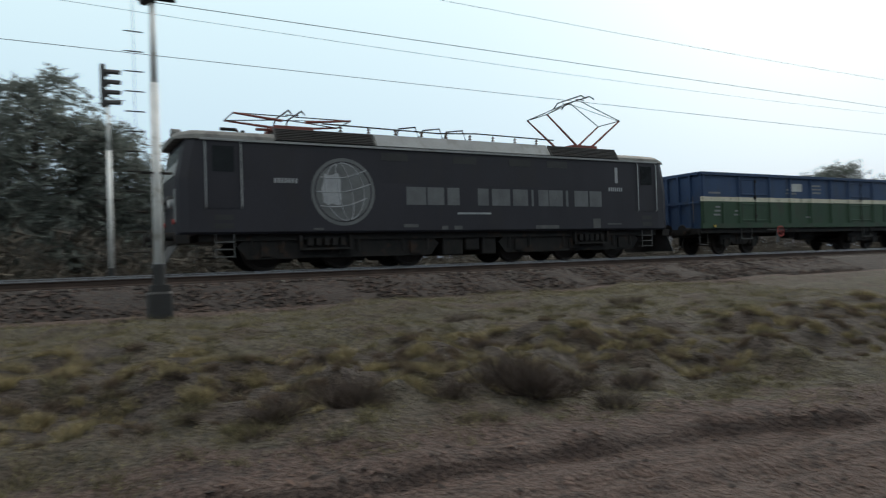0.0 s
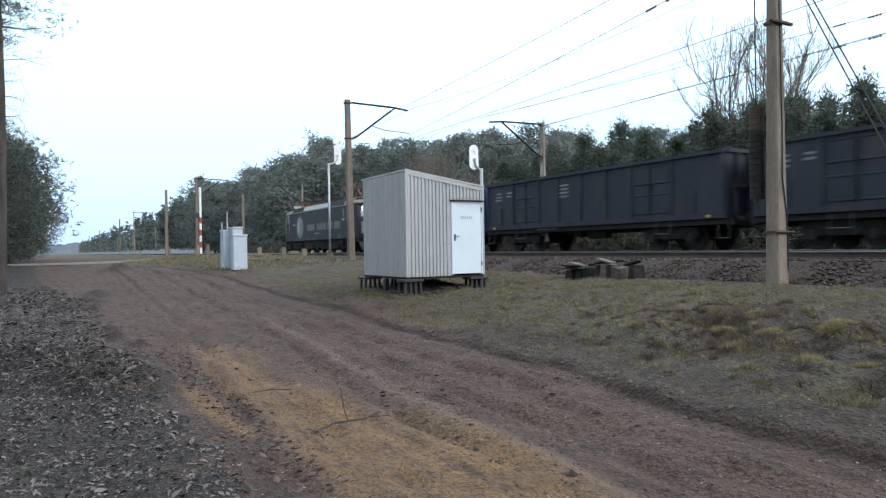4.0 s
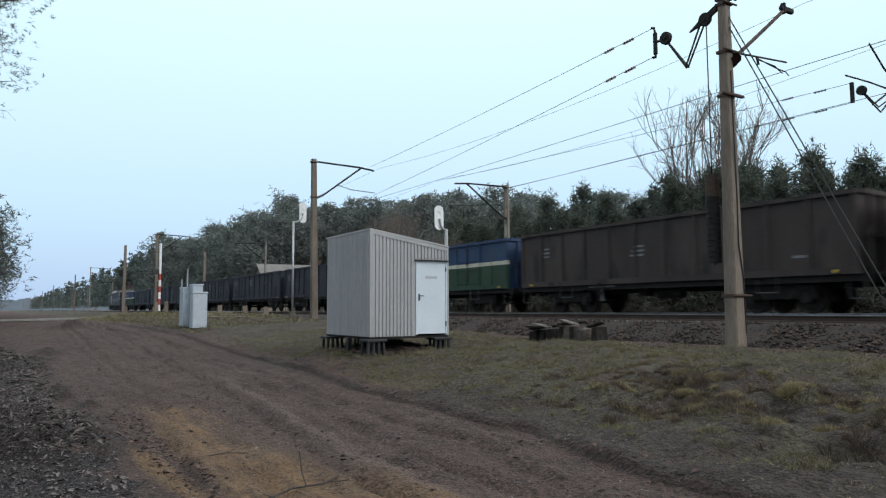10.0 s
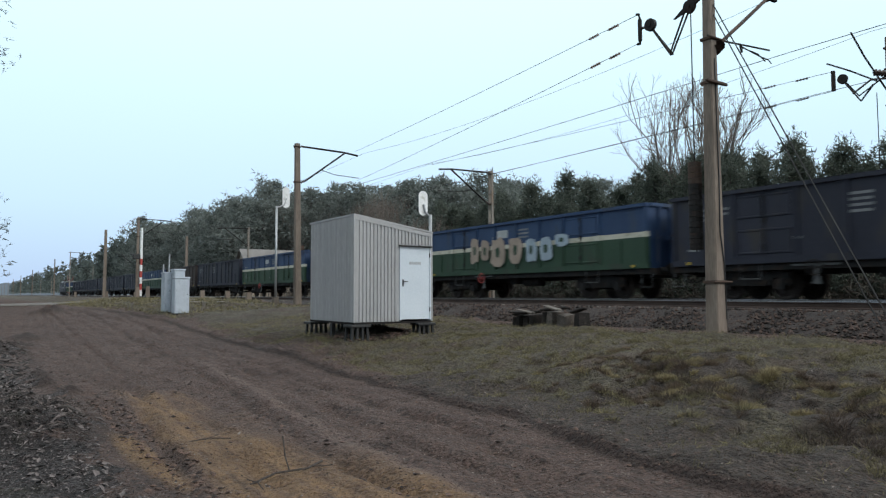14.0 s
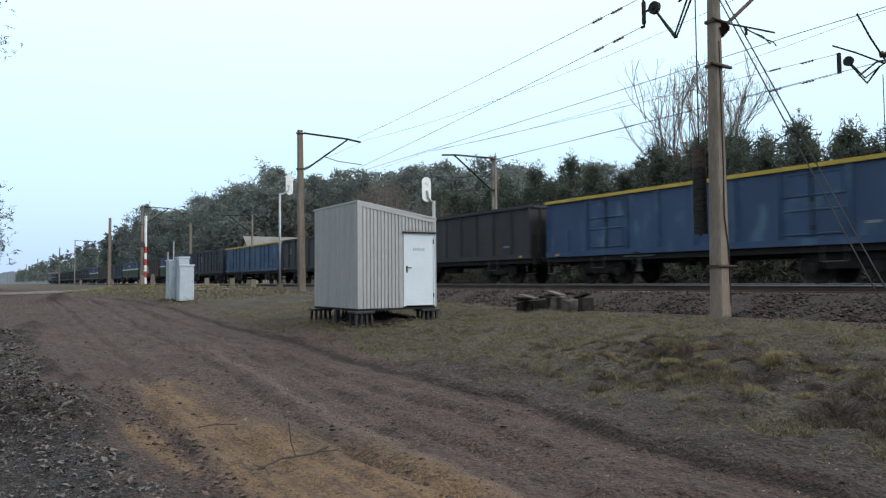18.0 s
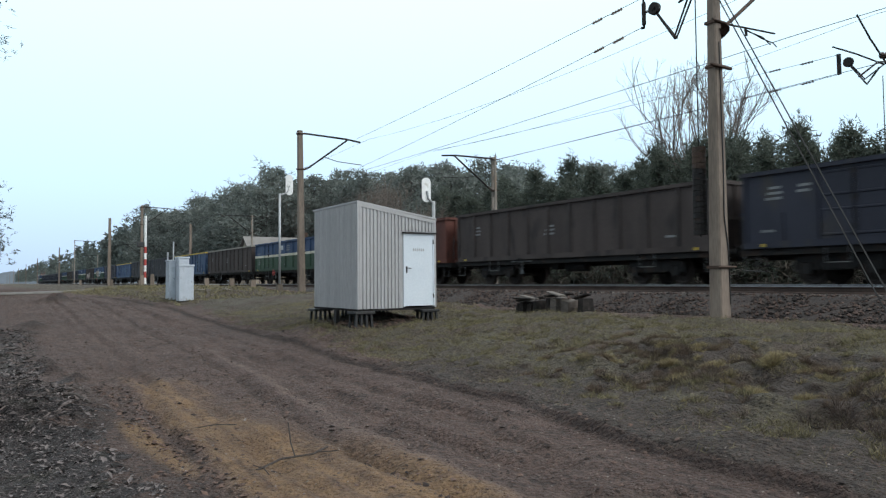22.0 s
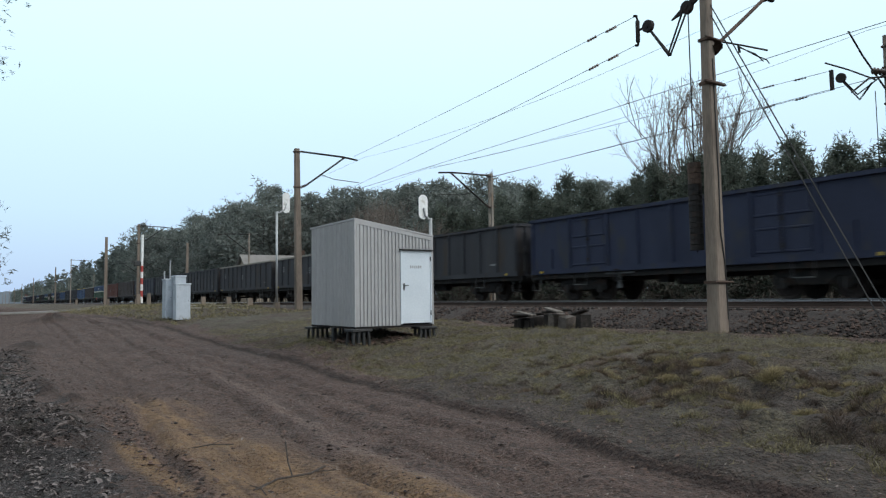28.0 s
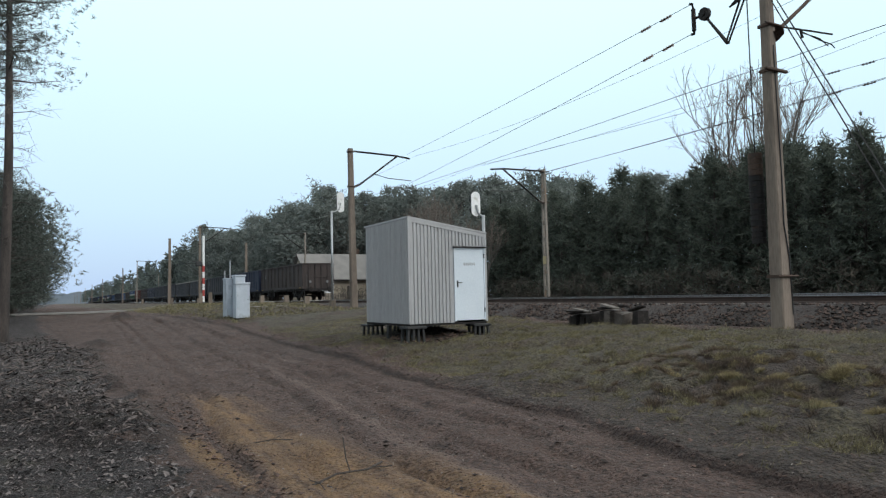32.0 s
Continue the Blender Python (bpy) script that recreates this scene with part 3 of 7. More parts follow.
rail_prof = [(-0.075, -0.17), (0.075, -0.17), (0.075, -0.155), (0.012, -0.13), (0.01, -0.05), (0.034, -0.035), (0.034, -0.0142), (-0.034, -0.0142), (-0.034, -0.035), (-0.01, -0.05), (-0.012, -0.13), (-0.075, -0.155)]
sl = Solid()
sl.loft([[(-1.3, -0.13, 0), (-1.3, 0.13, 0), (-1.3, 0.1, 0.17), (-1.3, -0.1, 0.17)], [(-0.4, -0.11, 0), (-0.4, 0.11, 0), (-0.4, 0.09, 0.13), (-0.4, -0.09, 0.13)],
         [(0.4, -0.11, 0), (0.4, 0.11, 0), (0.4, 0.09, 0.13), (0.4, -0.09, 0.13)], [(1.3, -0.13, 0), (1.3, 0.13, 0), (1.3, 0.1, 0.17), (1.3, -0.1, 0.17)]])
sleeper_mesh = None
for tx in TRACKS:
    tr = thing("railway_track", "steel rails on concrete sleepers in ballast", "track", "railway tracks", "structure", pose(tx, 0, 0))
    for sx in (-0.7535, 0.7535):
        s = Solid()
        s.loft([[(sx + a, yy, c) for a, c in rail_prof] for yy in (Y0, Y1)])
        part("rail", s, RAIL, tr, "brown rusty steel rail")
        s = Solid()
        s.box(sx - 0.0345, sx + 0.0345, Y0, Y1, -0.014, 0.0)
        part("rail_head", s, RAILTOP, tr, "polished running surface")
    for k in range(140):
        if sleeper_mesh is None:
            sleeper_mesh = part("sleeper", sl, SLEEPER, tr, m=pose(0, -30, -0.345)).data
        else:
            part("sleeper", sleeper_mesh, None, tr, m=pose(0, -30 + 0.62 * k, -0.345))

# loose stones on the shoulder of the ballast
rs = np.random.RandomState(11)
st = Solid()
octa = np.array([(1, 0, 0), (0, 1, 0), (-1, 0, 0), (0, -1, 0), (0, 0, 1), (0, 0, -1)], float)
octf = [(0, 1, 4), (1, 2, 4), (2, 3, 4), (3, 0, 4), (1, 0, 5), (2, 1, 5), (3, 2, 5), (0, 3, 5)]
for k in range(12500):
    u, yy = rs.beta(1.1, 1.3), rs.uniform(-24, 28)
    px = 13.0 + 2.6 * u
    pz = np.interp(px, [13.0, 13.35, 14.05, 14.95, 15.2], [-0.72, -0.72, -0.5, -0.24, -0.2])
    r = rs.uniform(0.022, 0.065)
    q = octa * rs.uniform(0.6, 1.2, (6, 1)) * r
    a = rs.uniform(0, 6.28)
    c, s = math.cos(a), math.sin(a)
    st.add([(px + c * p[0] - s * p[1], yy + s * p[0] + c * p[1], pz + 0.01 + p[2] * 0.8) for p in q], octf)
tagged(part("ballast_stones", st, STONE, turn=False), "loose reddish brown ballast stones on the shoulder", "stones", kind="stuff")

# the road to the level crossing, and the crossing deck
rd = Solid()
rings = []
for k in range(41):
    px = -70 + 84.6 * k / 40
    yc = 60 + 0.0009 * (px - 13) ** 2
    zc = float(np.max(ground_z(np.full(3, px), np.array([yc - 2.4, yc, yc + 2.4])))) + 0.06
    zc = zc + (-0.05 - zc) * float(smooth01(9, 14, px))
    rings.append([(px, yc - 2.5, zc - 0.12), (px, yc - 2.4, zc), (px, yc + 2.4, zc), (px, yc + 2.5, zc - 0.12)])
rd.loft(rings, caps=False)
tagged(part("road", rd, ASPHALT), "pale worn asphalt road to the level crossing", "road", kind="structure")
cr = thing("crossing_deck", "grey concrete slabs of the level crossing", "crossing", kind="structure")
for tx in TRACKS:
    for a, b in ((-0.68, 0.68), (-2.0, -0.83), (0.83, 2.0)):
        for k in range(4):
            s = Solid()
            s.box(tx + a, tx + b, 57.6 + 1.2 * k, 58.78 + 1.2 * k, -0.2, -0.01, 0.02)
            part("slab", s, PALE_CONCRETE, cr)

# ---- catenary poles, signals, signs ----
def tapered_pole(parent, h, w0, w1, d0, d1, lean=0.0, material=CONCRETE):
    """A concrete pole of rectangular section with chamfered corners; it stands at the parent's origin."""
    s = Solid()
    rings = []
    for k in range(9):
        u = k / 8
        w, d, c = (w0 + (w1 - w0) * u) / 2, (d0 + (d1 - d0) * u) / 2, 0.03
        o = lean * u * h
        rings.append([(o + x, y, h * u) for x, y in ((-w + c, -d), (w - c, -d), (w, -d + c), (w, d - c), (w - c, d), (-w + c, d), (-w, d - c), (-w, -d + c))])
    s.loft(rings)
    return part("post", s, material, parent)


def band(parent, z, w, d, lean=0.0):
    s = Solid()
    o = lean * z
    s.box(o - w / 2 - 0.02, o + w / 2 + 0.02, -d / 2 - 0.02, d / 2 + 0.02, z, z + 0.06)
    s.rod((o - w / 2 - 0.14, -d / 2 - 0.03, z + 0.03), (o + w / 2 + 0.14, -d / 2 - 0.03, z + 0.03), 0.022, n=6)
    return part("clamp_band", s, RUSTY, parent, "rusty steel clamp")


def insulator(s, a, b, r=0.06, n=5):
    """A string of discs from a to b."""
    a, b = Vector(a), Vector(b)
    s.rod(a, b, 0.015, n=5)
    for k in range(n):
        p = a + (b - a) * ((k + 0.5) / n)
        e = (b - a) / n * 0.28
        s.rod(p - e, p + e, r, r * 0.45, n=8)


def bracket(parent, z, reach, side):
    """A cantilever: level tube, slanting strut, insulators, registration arm."""
    s = Solid()
    x1 = side * reach
    s.tube([(side * 0.1, 0, z), (x1 * 0.75, 0, z - 0.05), (x1, 0, z - 0.14)], 0.05, 6)
    part("top_tube", s, STEEL_DARK, parent)
    s = Solid()
    s.rod((side * 0.35, 0, z - 1.75), (x1 * 0.78, 0, z - 0.06), 0.048, n=6)
    part("strut", s, STEEL_DARK, parent)
    s = Solid()
    insulator(s, (side * 0.1, 0, z - 1.85), (side * 0.42, 0, z - 1.7), 0.075, 4)
    part("insulator", s, INSUL, parent, "brown porcelain insulator")
    s = Solid()
    s.tube([(x1 * 0.36, 0, z - 1.1), (x1 * 0.6, 0, z - 1.28), (x1 * 1.02, 0, z - 1.34)], 0.02, 5)
    part("registration_arm", s, STEEL_DARK, parent)


def catenary_mast(x, y, h, side, reach=3.2, w=0.3, lean=0.0, gz=-0.7, arms=True, latticed=False):
    t = thing("catenary_mast", "brown weathered concrete catenary mast with steel cantilever" if not latticed else "grey concrete catenary mast with cut-outs and a steel cantilever", "mast", "catenary masts", m=pose(x, y, gz))
    h = h - gz
    if latticed:
        for o in (-0.17, 0.17):
            s = Solid()
            s.loft([[(-0.07, o - 0.05, 0), (0.07, o - 0.05, 0), (0.07, o + 0.05, 0), (-0.07, o + 0.05, 0)],
                    [(-0.06, o * 0.7 - 0.04, h), (0.06, o * 0.7 - 0.04, h), (0.06, o * 0.7 + 0.04, h), (-0.06, o * 0.7 + 0.04, h)]])
            part("post_leg", s, PALE_MAST, t)
        for k in range(9):
            s = Solid()
            z = 0.3 + (h - 0.6) * k / 8
            q = 0.119 - 0.05 * k / 8
            s.box(-0.05, 0.05, -q, q, z - 0.11, z + 0.11)
            part("web", s, PALE_MAST, t)
    else:
        tapered_pole(t, h, w, w * 0.72, w * 0.9, w * 0.66, lean)
    if arms:
        bracket(t, h - 0.12, reach, side)
        band(t, h - 0.2, w * 0.75, w * 0.7, lean)
        band(t, h - 2.0, w * 0.8, w * 0.72, lean)
    return t


NEAR, FAR = 13.2, 24.5
catenary_mast(NEAR, 33.1, 7.82, 1, 3.3, 0.34, lean=-0.012, gz=-0.4)
far_mast = catenary_mast(FAR, 31.9, 7.35, -1, 3.6, latticed=True, gz=-0.75)
part("number_plate", Solid().box(-0.1, -0.073, -0.14, 0.14, 2.6, 3.05, 0.004), PALE_SIGN, far_mast, "faded yellow plate")
catenary_mast(NEAR, 76.5, 8.1, 1, 3.3)
catenary_mast(NEAR, 99.0, 8.6, 1, 0.6, 0.42, arms=False)
catenary_mast(NEAR, 142.0, 8.0, 1, 3.0, latticed=True)
for yy in (174, 253, 330, 410, 490, 570, 650):
    catenary_mast(NEAR, yy, 8.0, 1, 3.2, arms=False)
for yy in (76, 142, 205, 270, 335, 400):
    catenary_mast(FAR, yy, 7.6, -1, 3.4, latticed=True)
catenary_mast(FAR, 104, 8.6, -1, 0.6, 0.42, arms=False)

# the near tensioning pole with its weights
POLE = thing("tensioning_pole", "tall weathered concrete pole with steel bands and cables", "pole", m=pose(NEAR, 9.27, -0.66))
PH = 9.3
tapered_pole(POLE, PH, 0.36, 0.19, 0.31, 0.17, lean=0.004)
for z in (1.07, 5.44, 6.42, 7.5, 7.62):
    band(POLE, z, 0.37 - z * 0.0178, 0.33 - z * 0.0148, 0.004)
s = Solid()
s.tube([(0.14, -0.16, 0.3), (0.11, -0.158, 1.5), (0.0, -0.152, 2.2), (0.03, -0.142, 3.2), (0.02, -0.118, 6.0)], 0.014, 5)
part("earth_cable", s, BLACK, POLE, "thin black earthing cable")
# pulley wheel, insulators and stays at the head
s = Solid()
s.tube([(0.03, 0.5, 7.3), (0.03, 0.98, 6.44), (0.03, 1.0, 6.4)], 0.022, 6)
part("rope", s, STEEL_DARK, POLE)
s = Solid()
s.tube([(-0.05, 0.55, 7.3), (-0.05, 0.98, 6.44), (-0.05, 1.0, 6.4)], 0.022, 6)
part("rope", s, STEEL_DARK, POLE)
s = Solid()
s.tube([(0.0, 1.0, 6.4), (0.0, 1.5, 7.15)], 0.03, 6)
part("rope", s, STEEL_DARK, POLE)
s = Solid()
s.tube([(0.07, 1.0, 6.42), (0.05, 1.55, 7.2)], 0.02, 6)
part("rope", s, STEEL_DARK, POLE)
for py, pz in ((0.47, 7.36), (1.58, 7.3)):
    s = Solid()
    s.rod((-0.05, py, pz), (0.05, py, pz), 0.15, n=16)
    s.rod((-0.07, py, pz), (0.07, py, pz), 0.05, n=10)
    part("pulley", s, STEEL_DARK, POLE, "dark steel tensioning pulley")
s = Solid()
s.plate([(-0.03, 0.15, 7.6), (-0.03, 0.55, 7.42), (-0.03, 0.9, 7.2), (-0.03, 0.5, 7.28), (-0.03, 0.15, 7.45)], (1, 0, 0), 0.06)
part("pulley_plate", s, STEEL_DARK, POLE)
s = Solid()
s.box(-0.04, 0.04, 1.85, 1.95, 7.0, 7.55, 0.02)
s.tube([(0, 1.9, 7.55), (0, 1.93, 7.68), (0, 2.0, 7.7)], 0.035, 6)
s.tube([(0, 1.9, 7.0), (0, 1.9, 6.94), (0, 1.98, 6.95)], 0.035, 6)
s.rod((0, 1.6, 7.3), (0, 1.86, 7.3), 0.03, n=6)
part("yoke", s, STEEL_DARK, POLE)
s = Solid()
s.tube([(0.18, -0.02, 6.28), (1.3, -0.02, 7.14), (2.35, 0, 7.95)], 0.045, 8)
part("cantilever_strut", s, RUSTY, POLE)
s = Solid()
s.box(2.2, 2.7, -0.05, 0.05, 7.92, 8.04, 0.02)
s.box(2.28, 2.36, -0.06, 0.06, 7.85, 8.12, 0.02)
part("strut_head", s, STEEL_DARK, POLE)
s = Solid()
insulator(s, (0.1, -0.08, 6.2), (0.38, -0.05, 6.42), 0.13, 3)
part("insulator", s, INSUL, POLE)
s = Solid()
s.tube([(0.42, -0.02, 6.5), (1.4, -0.02, 6.58), (2.35, 0.0, 6.66)], 0.022, 5)
part("level_tube", s, STEEL_DARK, POLE)
s = Solid()
s.tube([(1.15, -0.02, 6.56), (1.2, -0.02, 6.38)], 0.03, 5)
s.tube([(1.2, -0.02, 6.52), (1.9, 0, 6.44), (2.3, 0, 6.42), (2.42, 0, 6.85 - 0.5)], 0.014, 5)
s.tube([(1.2, -0.02, 6.5), (1.7, -0.1, 6.42), (2.0, -0.1, 6.3)], 0.014, 5)
part("registration_arm", s, STEEL_DARK, POLE)
s = Solid()
s.box(-0.34, 0.36, -0.2, -0.12, 5.42, 5.47, 0.01)
part("cross_arm", s, RUSTY, POLE)
# stack of cast weights hanging beside the pole
WTS = thing("tension_weights", "stack of dark rusty round tensioning weights hanging by the pole", "weights", m=pose(NEAR - 0.05, 9.68, 1.16))
for k in range(16):
    s = Solid()
    s.rod((0, 0, 0.122 * k), (0, 0, 0.122 * k + 0.112), 0.15, n=14)
    part("weight_disc", s, RUSTY if k > 11 else STEEL_DARK, WTS)
s = Solid()
s.rod((0, 0, -0.05), (0, 0, 5.5), 0.014, n=5)
part("weight_rod", s, STEEL_DARK, WTS)

# the far tensioning pole across the tracks
FP = thing("tensioning_pole", "concrete pole with pulley and insulators beyond the tracks", "pole", m=pose(FAR, 10.45, -0.75))
tapered_pole(FP, 9.3, 0.42, 0.26, 0.36, 0.24)
for z in (7.0, 8.2, 8.9):
    band(FP, z, 0.3, 0.27)
part("cantilever_tube", Solid().tube([(-0.1, 0, 7.9), (-0.7, 0.3, 7.85), (-1.5, 0.5, 7.3)], 0.03, 6), STEEL_DARK, FP)
part("cantilever_strut", Solid().tube([(-0.1, 0, 7.3), (-0.9, 0.4, 8.6), (-1.5, 0.5, 9.3)], 0.03, 6), STEEL_DARK, FP)
part("pulley_rope", Solid().tube([(-0.1, 0.1, 8.05), (-0.7, 0.7, 7.4), (-1.0, 1.05, 8.0)], 0.028, 6), STEEL_DARK, FP)
part("yoke", Solid().box(-1.05, -0.95, 1.3, 1.4, 7.67, 8.35), STEEL_DARK, FP)
s = Solid()
insulator(s, (-0.2, 0.05, 8.05), (-0.6, 0.3, 8.1), 0.12, 4)
part("insulator", s, INSUL, FP)
s = Solid()
s.rod((-1.05, 1.05, 8.0), (-0.95, 1.05, 8.0), 0.16, n=12)
part("pulley", s, STEEL_DARK, FP)
for q in (-0.03, 0.03):
    part("rope", Solid().tube([(-0.45 + q, 1.3, 8.08), (-0.45 + q, 0.76, 7.28), (-0.45 + q, 0.35, 7.75)], 0.02, 6), STEEL_DARK, FP)
part("lever", Solid().tube([(-0.4, 1.85, 8.85), (-0.4, 1.1, 8.4), (-0.3, 0.3, 7.85)], 0.03, 6), STEEL_DARK, FP)
FW = thing("tension_weights", "stack of grey tensioning weights by the far pole", "weights", m=pose(FAR - 0.05, 10.9, 1.2))
for k in range(16):
    s = Solid()
    s.rod((0, 0, 0.13 * k), (0, 0, 0.13 * k + 0.118), 0.16, n=12)
    part("weight_disc", s, GALV, FW)
s = Solid()
s.rod((0, 0, -0.05), (0, 0, 5.6), 0.014, n=5)
part("weight_rod", s, STEEL_DARK, FW)


def signal(x, y, gz, top, group="colour light signals", heads=4):
    t = thing("railway_signal", "tall white signal post with hooded colour lights", "signal", group, m=pose(x, y, gz))
    h = top - gz
    s = Solid()
    s.rod((0, 0, 0.95), (0, 0, h - 1.6), 0.085, 0.075, n=12)
    s.rod((0, 0, h - 1.6), (0, 0, h), 0.06, 0.05, n=10)
    part("post", s, WHITE, t, "white painted steel post", smooth=True)
    s = Solid()
    s.box(-0.2, 0.2, -0.2, 0.2, -0.15, 0.5, 0.04)
    s.box(-0.16, 0.16, -0.16, 0.16, 0.5, 0.62)
    s.rod((0, 0, 0.6), (0, 0, 0.98), 0.11, n=10)
    part("base", s, BLACK, t, "black cast base")
    s = Solid()
    s.box(-0.06, 0.06, -0.26, 0.26, h - 3.2, h - 3.17)
    part("cross_arm", s, STEEL_DARK, t)
    s = Solid()
    s.box(-0.14, 0.14, 0.05, 0.2, h - 0.2, h + heads * 0.33 - 0.15, 0.03)
    part("backboard", s, BLACK, t)
    for k in range(heads):
        s = Solid()
        z = h - 0.08 + 0.33 * k
        rings = []
        for j in range(6):
            yy = -0.06 - 0.07 * j
            rings.append([(0.12 * math.cos(a), yy, z + 0.12 * math.sin(a)) for a in [math.pi * (q / 8) for q in range(9)]])
        s.loft(rings, close=False, caps=False)
        s.rod((0, 0.05, z), (0, -0.05, z), 0.12, n=12)
        part("lamp_hood", s, BLACK, t, "black lamp hood")
    for k in range(int((h - 1.5) / 0.35)):
        s = Solid()
        s.rod((0, 0.16, 1.2 + 0.35 * k), (0, 0.48, 1.2 + 0.35 * k), 0.012, n=4)
        part("ladder_rung", s, STEEL_DARK, t)
    s = Solid()
    s.rod((0, 0.32, 1.0), (0, 0.32, h), 0.005, n=4)
    s.rod((0, 0.0, h - 0.1), (0, 0.32, h - 0.1), 0.01, n=4)
    s.rod((0, 0.0, 1.1), (0, 0.32, 1.1), 0.01, n=4)
    part("ladder_rail", s, STEEL_DARK, t)
    return t


signal(13.1, -1.6, -0.72, 5.05)
signal(24.6, -1.6, -0.75, 5.6)


def crossing_signal(x, y, gz, top, plate_w, plate_h, off):
    """The back of a crossing signal: grey post, bent bracket, white oblong plate."""
    t = thing("crossing_signal", "grey steel post with the white oblong back of a signal plate", "signal", "crossing signals", m=pose(x, y, gz))
    h = top - gz
    s = Solid()
    s.rod((0, 0, 0.35), (0, 0, h - plate_h * 0.95), 0.06, n=10)
    part("post", s, GALV, t, smooth=True)
    s = Solid()
    s.rod((0, 0, -0.1), (0, 0, 0.5), 0.1, n=10)
    part("foot", s, BLACK, t)
    s = Solid()
    s.tube([(0, 0, h - plate_h * 1.0), (off * 0.3, 0, h - plate_h * 0.98), (off * 0.8, 0, h - plate_h * 0.85), (off, 0, h - plate_h * 0.55)], 0.04, 8)
    part("bracket", s, GALV, t)
    s = Solid()
    pts = []
    r = plate_w / 2
    for k in range(24):
        a = k * 2 * math.pi / 24
        pts.append((off + r * math.cos(a), 0.03, h - plate_h / 2 + (plate_h / 2 - r) * (1 if math.sin(a) > 0 else -1) + r * math.sin(a)))
    s.plate(pts, (0, 1, 0), 0.03)
    part("plate", s, WHITE, t, "white enamelled oblong plate")
    for k in (-1, 1):
        s = Solid()
        s.rod((off, 0.06, h - plate_h / 2 + k * plate_h * 0.2), (off, 0.28, h - plate_h / 2 + k * plate_h * 0.2), r * 0.7, n=14)
        part("lamp_housing", s, BLACK, t)
    return t


crossing_signal(13.0, 20.4, -0.7, 3.78, 0.36, 0.86, -0.27)
crossing_signal(13.3, 36.5, -0.6, 6.1, 0.42, 1.15, 0.55)

# striped warning post with small signs by the crossing
WP = thing("striped_post", "red and white striped post with a dark lamp by the crossing", "post", m=pose(13.2, 74.5, -0.25))
for k in range(11):
    s = Solid()
    s.rod((0, 0, 0.3 + 0.62 * k), (0, 0, 0.92 + 0.62 * k), 0.13, n=12)
    part("stripe", s, RED if k % 2 and k < 6 else WHITE, WP, "red band" if k % 2 and k < 6 else "white band")
s = Solid()
s.rod((0, 0, -0.3), (0, 0, 0.3), 0.17, n=12)
part("foot", s, BLACK, WP)
s = Solid()
s.box(-0.75, -0.1, -0.15, 0.25, 4.0, 4.45, 0.05)
s.box(-1.05, 0.2, 0.0, 0.06, 4.4, 4.5)
part("lamp_box", s, BLACK, WP, "black lamp box")

# ---- overhead wires ----
def wire(name, pts, r, label, sag=0.0, steps=10, cat="cable"):
    s, line = Solid(), []
    for a, b in zip(pts[:-1], pts[1:]):
        a, b = Vector(a), Vector(b)
        line += [a + (b - a) * (k / steps) - Vector((0, 0, 4 * sag * (k / steps) * (1 - k / steps))) for k in range(1 if line else 0, steps + 1)]
    s.tube(line, r, 4, caps=False)
    return tagged(part(name, s, WIRE), label, cat, "overhead wires")


SPANS = (-260, -190, -120, -55, 9.3, 33, 76.5, 142, 205, 270, 335, 400, 560, 800)
for tx in TRACKS:
    zz = {16.75: (7.75, 6.17), 20.8: (7.55, 6.13)}[tx]
    wire("messenger_wire", [(tx + (0.15 if k % 2 else -0.15), yy, zz[0]) for k, yy in enumerate(SPANS)], 0.006, "dark stranded messenger wire over the track", 0.45)
    wire("contact_wire", [(tx + (0.2 if k % 2 else -0.2), yy, zz[1]) for k, yy in enumerate(SPANS)], 0.009, "dark copper contact wire over the track", 0.03)
    for a, b in zip(SPANS[6:9], SPANS[7:10]):
        n = max(2, int((b - a) / 9))
        for k in range(1, n):
            u = k / n
            s = Solid()
            yy = a + (b - a) * u
            s.rod((tx, yy, zz[1] - 0.12 * u * (1 - u)), (tx, yy, zz[0] - 1.8 * u * (1 - u)), 0.006, n=3)
            tagged(part("dropper", s, WIRE), "thin dropper between contact and messenger wire", "cable", "droppers")
# tensioned ends of the next section
for a, b, strings in (((13.2, 11.25, 7.02), (16.3, 33.1, 7.75), (0.7, 1.5)), ((13.2, 11.22, 6.3), (16.4, 33.05, 6.19), (0.7, 1.5)), ((23.5, 11.8, 7.58), (21.0, 33, 7.5), (0.8, 1.9)), ((23.5, 11.8, 6.92), (21.0, 33, 6.2), (0.8, 1.9))):
    w = wire("tensioned_wire", [a, b], 0.0085, "tensioned wire running to the pole's pulley", 0.06)
    av, bv = Vector(a), Vector(b)
    d = (bv - av).normalized()
    for q in strings:
        s = Solid()
        insulator(s, av + d * q - Vector((0, 0, 0.02)), av + d * (q + 0.42) - Vector((0, 0, 0.03)), 0.045, 4)
        part("strain_insulator", s, INSUL, w)
# anchor stays of the near pole
for z, y0, yy in ((6.4, 9.21, 5.95), (6.35, 9.08, 5.75)):
    wire("anchor_stay", [(13.25, y0 + 0.1, z + 0.23), (13.25, yy, -0.5)], 0.014, "steel anchor stay from pole to ground", 0, 1)
# ---- the sheet-metal hut ----
HX0, HX1, HY0, HY1, HZ, HL, HR = 7.845, 10.155, 15.9, 18.69, -0.52, 2.2, 1.84
hut = thing("sheet_metal_hut", "light grey corrugated sheet-metal hut with a white door, on black blocks", "hut", m=pose(HX0, HY0, HZ))
W, D, ZL, ZR = HX1 - HX0, HY1 - HY0, HL - HZ, HR - HZ


